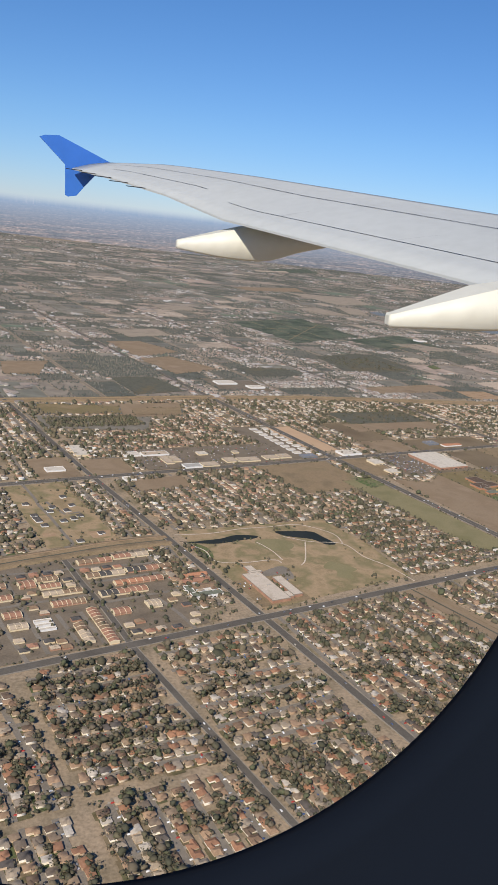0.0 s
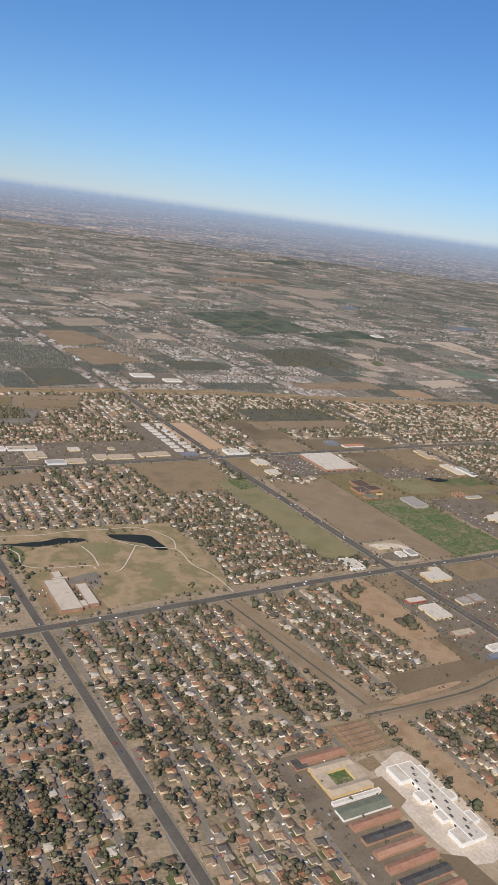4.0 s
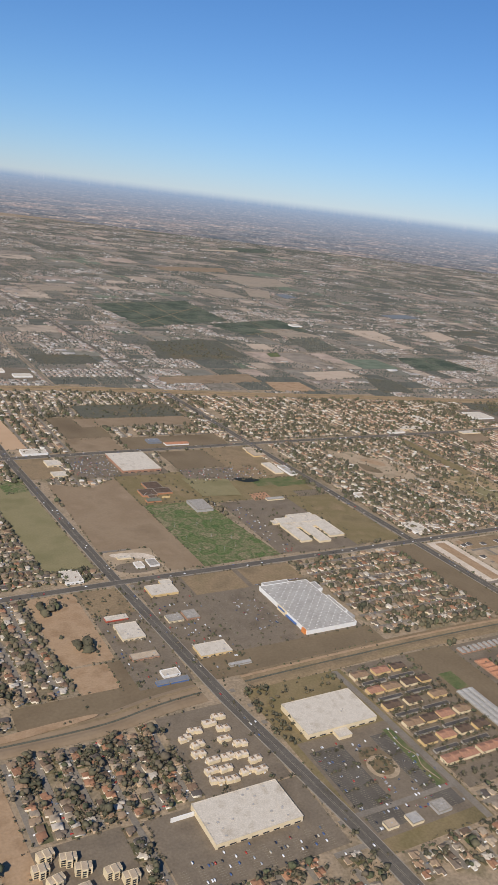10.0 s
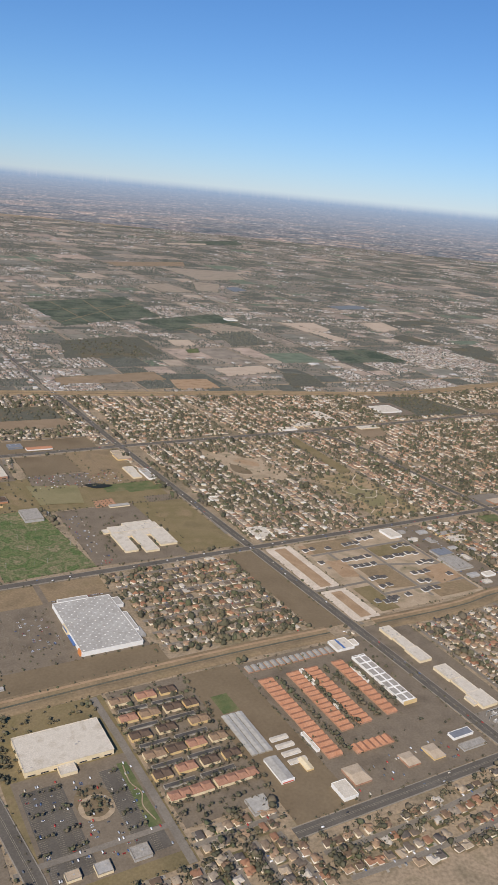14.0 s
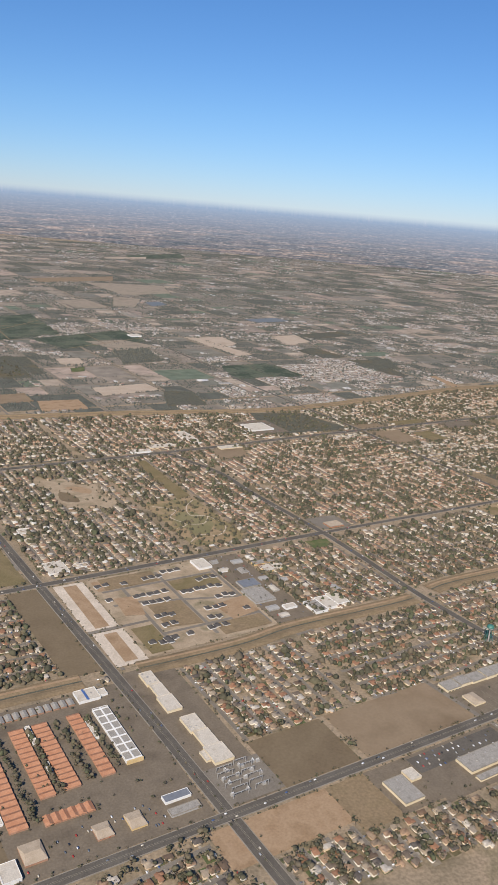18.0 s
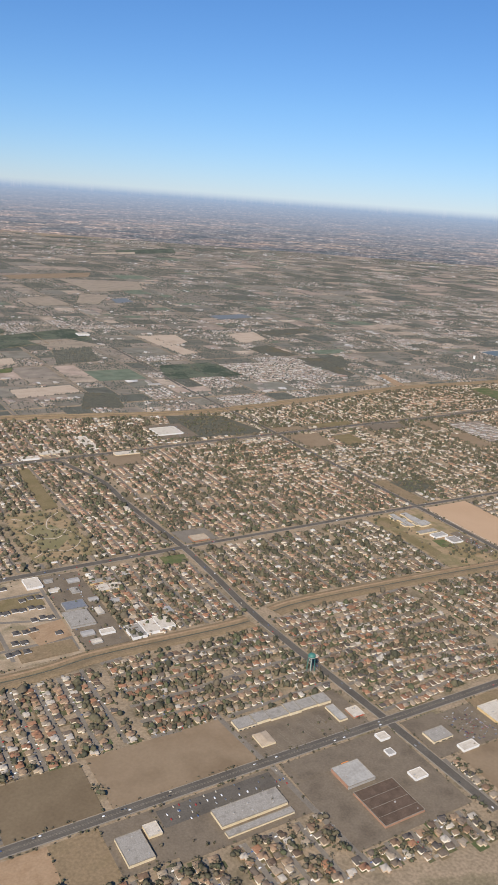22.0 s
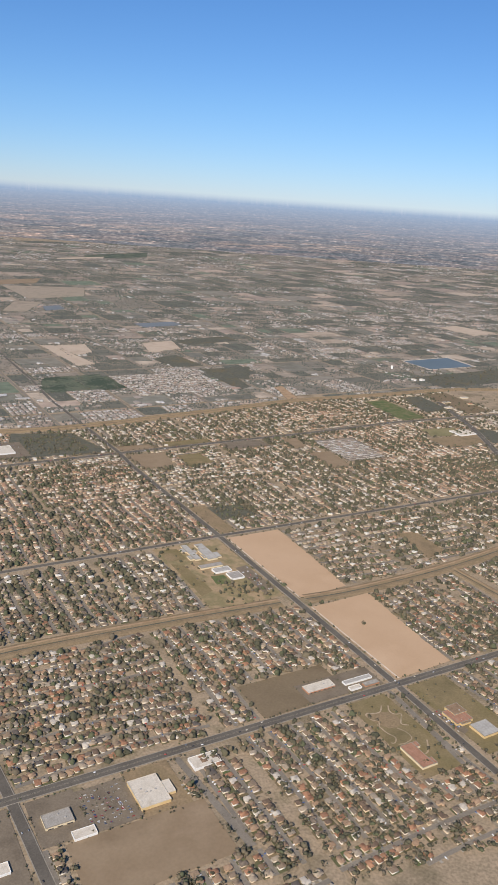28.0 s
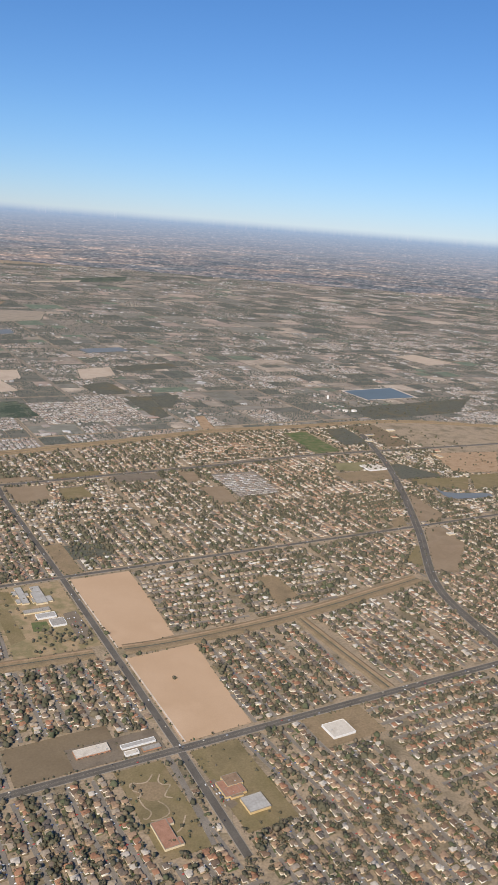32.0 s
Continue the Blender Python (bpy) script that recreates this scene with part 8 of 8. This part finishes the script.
# cars along the streets and on the main roads
CAR = (np.array([(x * 0.72, y * 0.3, z) for z in (0.08, 0.3) for x, y in ((-1, -1), (1, -1), (1, 1), (-1, 1))] + [(x, y * 0.24, 0.5) for x, y in ((-0.34, -1), (0.26, -1), (0.26, 1), (-0.34, 1))], float),
       np.array([(0, 1, 5), (0, 5, 4), (1, 2, 6), (1, 6, 5), (2, 3, 7), (2, 7, 6), (3, 0, 4), (3, 4, 7), (4, 5, 9), (4, 9, 8), (5, 6, 10), (5, 10, 9), (6, 7, 11), (6, 11, 10), (7, 4, 8), (7, 8, 11), (8, 9, 10), (8, 10, 11)]))
cars = []
for u, v, turn in DRIVES:
    if v + 0.265 * u < 60 and rng.random() < 0.5:
        cars.append((u + rng.uniform(-0.5, 0.5), v + rng.uniform(-0.4, 0.4), 0.29, math.radians(turn) + rng.choice((0, math.pi))))
for key, (line, width) in ROADS.items():
    for (x0, y0), (x1, y1) in zip(line, line[1:]):
        ln = math.hypot(x1 - x0, y1 - y0)
        for _ in range(int(ln / (16 if width > 5 else 30))):
            t, sd = rng.random(), rng.choice((-1, 1)) * width * rng.choice((0.14, 0.32))
            cars.append((x0 + (x1 - x0) * t - (y1 - y0) / ln * sd, y0 + (y1 - y0) * t + (x1 - x0) / ln * sd, 0.53, math.atan2(y1 - y0, x1 - x0)))
for a, b, c, d, n in ((36, 76, 192, 248, 120), (134, 214, 164, 194, 110), (-58, 10, -244, -230, 40), (28, 82, -248, -190, 60), (-28, 0, -116, -42, 36), (10, 40, -116, -8, 50), (-248, -214, 4, 36, 40), (-212, -62, 254, 310, 150), (170, 260, -256, -238, 40), (392, 424, -116, -6, 40),
                      (136, 150, 10, 108, 50), (375, 445, -281, -269, 40), (775, 786, -108, -62, 30), (794, 799, -321, -300, 24), (642, 688, 302, 358, 40), (-190, -160, -244, -152, 40)):
    for _ in range(n):
        cars.append((rng.uniform(a, b), round(rng.uniform(c, d) / 3.6) * 3.6, 0.31, rng.choice((0, math.pi)) + math.pi / 2))
r = np.array(cars)
many("street_cars", [CAR], r[:, :3], np.ones((len(r), 3)), r[:, 3], M["car_paint_many"], "small cars along streets, drives and lots", "cars")

# painted bays on the large car parks
bays = []
for a, b, c, d in ((46, 84, -84, -36), (30, 48, -246, -190), (66, 80, -246, -190), (40, 74, 194, 246), (136, 210, 166, 192), (562, 586, -300, -272), (-58, 10, -244, -232), (442, 500, -258, -240)):
    for u in np.arange(a, b, 7.2):
        for v in np.arange(c, d, 1.1):
            bays.append((u, v, 0.32))
many("bay_lines", [(np.array([(-0.5, -0.5, 0), (0.5, -0.5, 0), (0.5, 0.5, 0), (-0.5, 0.5, 0)], float), np.array([(0, 1, 2), (0, 2, 3)]))],
     bays, np.tile((3.2, 0.09, 1.0), (len(bays), 1)), np.zeros(len(bays)), M["paint"], "worn painted bay lines on car parks", "bay lines")

# drives, side streets and far parcels
r = np.array(DRIVES)
many("driveways", [(np.array([(-0.5, -0.5, 0), (0.5, -0.5, 0), (0.5, 0.5, 0), (-0.5, 0.5, 0)], float), np.array([(0, 1, 2), (0, 2, 3)]))],
     np.stack([r[:, 0], r[:, 1], np.full(len(r), 0.275)], 1), np.stack([nrng.uniform(2.2, 3.2, len(r)), nrng.uniform(1.0, 1.8, len(r)), np.ones(len(r))], 1), np.radians(r[:, 2]), M["concrete"], "pale concrete driveways before houses", "driveways")
r = np.array([h for h in HOUSE_AT if close_to_path(h) < 260])
many("yard_lots", [(np.array([(-0.5, -0.5, 0), (0.5, -0.5, 0), (0.5, 0.5, 0), (-0.5, 0.5, 0)], float), np.array([(0, 1, 2), (0, 2, 3)]))],
     np.stack([r[:, 0] + nrng.uniform(-1, 1, len(r)), r[:, 1] + nrng.uniform(-1, 1, len(r)), nrng.uniform(0.12, 0.24, len(r))], 1),
     np.stack([nrng.uniform(4.5, 7.5, len(r)), nrng.uniform(3.6, 6.0, len(r)), np.ones(len(r))], 1), np.radians(np.round(r[:, 2] / 90) * 90), M["lots"], "dry lawns and bare earth of house lots", "yards")
bm = bmesh.new()
for i, line in enumerate(STREETS):
    ribbon(line, 2.5, 0.29 + 0.0015 * (i % 16), bm)
setting("side_streets", bm, M["street"], "worn grey side streets of the housing", category="street")
bm = bmesh.new()
for line in STREETS:
    for sd in (-1, 1):
        if line[0][1] < -5:
            ribbon(line, 0, 0, bm, profile=[(sd * 1.26, 0.29), (sd * 1.26, 0.33), (sd * 1.42, 0.33)])
setting("street_kerbs", bm, M["kerb"], "pale kerbs of the side streets", "stuff", "kerb")
for key, label in (("farm", "far brown, tan and olive farm parcels"), ("grove", "far dark brushy parcels under trees"), ("tract", "far ground of housing tracts, coloured paler as by haze")):
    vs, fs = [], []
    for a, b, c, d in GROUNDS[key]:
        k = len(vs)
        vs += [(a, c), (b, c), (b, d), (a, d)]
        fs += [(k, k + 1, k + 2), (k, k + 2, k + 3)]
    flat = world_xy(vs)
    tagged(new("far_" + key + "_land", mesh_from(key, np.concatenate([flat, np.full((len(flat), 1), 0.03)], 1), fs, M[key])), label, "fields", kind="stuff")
bm = bmesh.new()
for line, width in FAR_STREET:
    if not in_far_parcel((line[0][0] + line[1][0]) / 2, (line[0][1] + line[1][1]) / 2):
        ribbon(line, width, 0.10, bm)
setting("tract_streets", bm, M["street"], "straight pale streets of the far tracts", "stuff", "street")
bm = bmesh.new()
for k in range(37):
    if k % 2 == 0 or k < 16:
        ribbon([(-1400, 613 + 131 * k), (5200, 613 + 131 * k)], 4.5 if k % 2 == 0 else 2.6, 0.12 + 0.002 * (k % 5), bm)
for k in range(-10, 46):
    ribbon([(131 * k - 26, 12 + np.interp(131 * k - 26, BANK_U, BANK_V)), (131 * k - 26, 5000 if k % 2 == 0 else 2600)], 4.5 if k % 2 == 0 else 2.6, 0.135 + 0.002 * (k % 5), bm)
setting("far_roads", bm, M["street"], "far straight farm roads", category="road")


# ---- the aeroplane's wing and window edge, where the flight begins ----
M["wing_grey"] = material("wing_grey_paint", [(0.415, 0.43, 0.415), (0.445, 0.46, 0.445)], 1.5, 20, rough=0.5, grain=0.06, bump=0)
M["wing_blue"] = material("blue_wingtip_paint", [(0.035, 0.14, 0.50), (0.04, 0.155, 0.54)], 1.5, 20, rough=0.4, grain=0.06, bump=0)
M["wing_cream"] = material("cream_fairing_paint", [(0.60, 0.58, 0.485), (0.65, 0.63, 0.53)], 1.5, 20, rough=0.5, grain=0.05, bump=0)
M["faint_seal"] = material("faint_panel_seal", [(0.16, 0.16, 0.16), (0.20, 0.20, 0.20)], 3, 20, rough=0.6, grain=0.1, bump=0)
M["seal"] = material("dark_panel_seal", [(0.02, 0.022, 0.028), (0.03, 0.033, 0.04)], 3, 20, rough=0.7, grain=0.1, bump=0)
M["trim"] = material("dark_window_plastic", [(0.004, 0.006, 0.011), (0.005, 0.008, 0.014)], 3, 20, rough=0.95, grain=0.1, bump=0)
EYE = Vector(FLIGHT[0][1:4])
wing = tagged(new("aircraft_wing"), "grey aeroplane wing with a blue wingtip fence", "aircraft wing")
wing.matrix_basis = Matrix.Translation(EYE)
SPAN = [(4.9, 0.201, 0.256), (4.35, 0.155, 0.256), (3.75, 0.092, 0.219), (3.24, 0.012, 0.18), (2.57, -0.037, 0.128), (1.87, -0.089, 0.075), (0.9, -0.15, 0.0)]


def wing_at(y, f):
    """A point of the upper skin: y out along the span, f from the trailing (0) to the leading edge (1)."""
    ys = [r[0] for r in SPAN][::-1]
    zt, zl = np.interp(y, ys, [r[1] for r in SPAN][::-1]), np.interp(y, ys, [r[2] for r in SPAN][::-1])
    xt, xl = 0.19 + (4.9 - y) * 0.32, 0.384 + (4.9 - y) * 0.51
    hump = 0.03 * (xl - xt) * math.sin(math.pi * min(1, f)) ** 1.4
    return Vector((xt + (xl - xt) * f, y, zt + (zl - zt) * f + hump))


bm = bmesh.new()
FS = [0, 0.15, 0.3, 0.45, 0.6, 0.75, 0.88, 0.96, 1.0]
rows = []
for k in range(25):
    y = 4.9 - 4.0 * k / 24
    up = [wing_at(y, f) for f in FS]
    low = [wing_at(y, f) - Vector((0, 0, 0.008 + 0.09 * (up[-1].x - up[0].x) * math.sin(math.pi * f))) for f in FS[::-1]]
    rows.append([bm.verts.new(p) for p in (*up, *low)])
for a, b in zip(rows, rows[1:]):
    n = len(a)
    for i in range(n):
        bm.faces.new((a[i], a[(i + 1) % n], b[(i + 1) % n], b[i])).smooth = i < len(FS) - 1
bm.faces.new(rows[0]), bm.faces.new(rows[-1][::-1])
bmesh.ops.recalc_face_normals(bm, faces=bm.faces)
part("wing_skin", bm, M["wing_grey"], wing)


def seam(points, wide):
    bm = bmesh.new()
    pairs = []
    for y, f in points:
        p, q = wing_at(y, f), wing_at(y, f + wide)
        pairs.append((bm.verts.new(p + Vector((0, 0, 0.0015))), bm.verts.new(q + Vector((0, 0, 0.0015)))))
    for (a, b), (c, d) in zip(pairs, pairs[1:]):
        bm.faces.new((a, b, d, c))
    return bm


part("slat_gap", seam([(4.6 - 0.1 * k, 0.66) for k in range(36)], 0.007), M["seal"], wing, "dark gap behind the slats")
part("aileron_gap", seam([(4.55 - 0.1 * k, 0.33) for k in range(10)], 0.006), M["seal"], wing)
part("flap_gap", seam([(3.4 - 0.1 * k, 0.22) for k in range(20)], 0.004), M["seal"], wing)
for y in (3.05, 2.45):
    part("panel_joint", seam([(y, 0.23), (y - 0.03, 0.33), (y - 0.05, 0.40)], 0.004), M["faint_seal"], wing)


def plate(name, outline, y, thick, mat):
    bm = bmesh.new()
    a = [bm.verts.new((x, y, z)) for x, z in outline]
    b = [bm.verts.new((x, y + thick, z)) for x, z in outline]
    bm.faces.new(a), bm.faces.new(b[::-1])
    for i in range(len(a)):
        bm.faces.new((a[i], b[i], b[(i + 1) % len(a)], a[(i + 1) % len(a)]))
    bmesh.ops.recalc_face_normals(bm, faces=bm.faces)
    return part(name, bm, mat, wing)


plate("upper_wingtip_fence", [(0.003, 0.35), (0.03, 0.362), (0.11, 0.37), (0.40, 0.26), (0.15, 0.218)], 4.93, 0.02, M["wing_blue"])
plate("lower_wingtip_fence", [(0.15, 0.218), (0.158, 0.05), (0.175, 0.043), (0.222, 0.053), (0.27, 0.115), (0.33, 0.185), (0.40, 0.26)], 4.93, 0.02, M["wing_blue"])


def fairing(y, x0, zt, zb, length, rise, peak=0.45, sag=0.018, lift=0.0):
    """A flap-track fairing: a boat-shaped pod that hangs below and behind the trailing edge."""
    bm = bmesh.new()
    rows = []
    for k in range(-2, 13):
        s = max(0, k) / 12
        x = x0 + length * s + (0, 0.004, 0.014)[max(0, k + 2) if k < 0 else 2]
        top = zt + rise * min(1, s / peak)
        bot = zb - sag * math.sin(math.pi * min(1, s * 1.3)) + lift * s + (0.075 * max(0, s - 0.55) / 0.45)
        w = (0.055 + 0.02 * math.sin(math.pi * min(1, 0.15 + s))) * (0.3 + 0.7 * min(1, s / 0.25))
        mid = (top + bot) / 2
        if k < 0:
            near = (0.62, 0.88)[k + 2]
            top, bot, w = mid + (top - mid) * near, mid + (bot - mid) * near, w * near
        rows.append([bm.verts.new((x, y + o * w, z)) for o, z in ((-0.86, top), (0.86, top), (1, mid + 0.4 * (top - mid)), (0.94, bot + 0.008), (0.7, bot), (-0.7, bot), (-0.94, bot + 0.008))])
    for a, b in zip(rows, rows[1:]):
        for i in range(7):
            bm.faces.new((a[i], a[(i + 1) % 7], b[(i + 1) % 7], b[i])).smooth = i in (1, 2, 3, 5, 6)
    bm.faces.new(rows[0]), bm.faces.new(rows[-1][::-1])
    bmesh.ops.recalc_face_normals(bm, faces=bm.faces)
    return part("flap_fairing", bm, M["wing_cream"], wing, "cream boat-shaped flap fairing")


fairing(3.25, 0.545, -0.085, -0.124, 0.64, 0.085)
fairing(1.85, 0.856, -0.172, -0.2086, 0.95, 0.10, 0.30, 0.004, 0.075)
for k in range(5):
    y = 4.75 - 0.2 * k
    p = wing_at(y, 0.0)
    part("static_wick", boxes((p.x - 0.09, p.x, y - 0.002, y + 0.002, p.z - 0.002, p.z + 0.002)), M["seal"], wing)

surround = tagged(new("window_surround"), "dark rounded plastic edge of a cabin window", "window frame")
t0_, *pose0 = FLIGHT[0]
surround.matrix_basis = aim(*pose0)
bm = bmesh.new()
rows = []
for k in range(61):
    a = radians(-112 + 2 * k)
    ca, sa_ = math.cos(a), math.sin(a)
    rows.append([bm.verts.new((-0.0308 + r * ca, 0.0123 + r * sa_, -z)) for r, z in ((0.0815, 0.121), (0.083, 0.118), (0.0855, 0.117), (0.091, 0.119), (0.097, 0.114), (0.15, 0.112), (0.15, 0.125), (0.0815, 0.124))])
for a, b in zip(rows, rows[1:]):
    for i in range(8):
        bm.faces.new((a[i], a[(i + 1) % 8], b[(i + 1) % 8], b[i])).smooth = True
bm.faces.new(rows[0]), bm.faces.new(rows[-1][::-1])
bmesh.ops.recalc_face_normals(bm, faces=bm.faces)
part("window_rim", bm, M["trim"], surround)
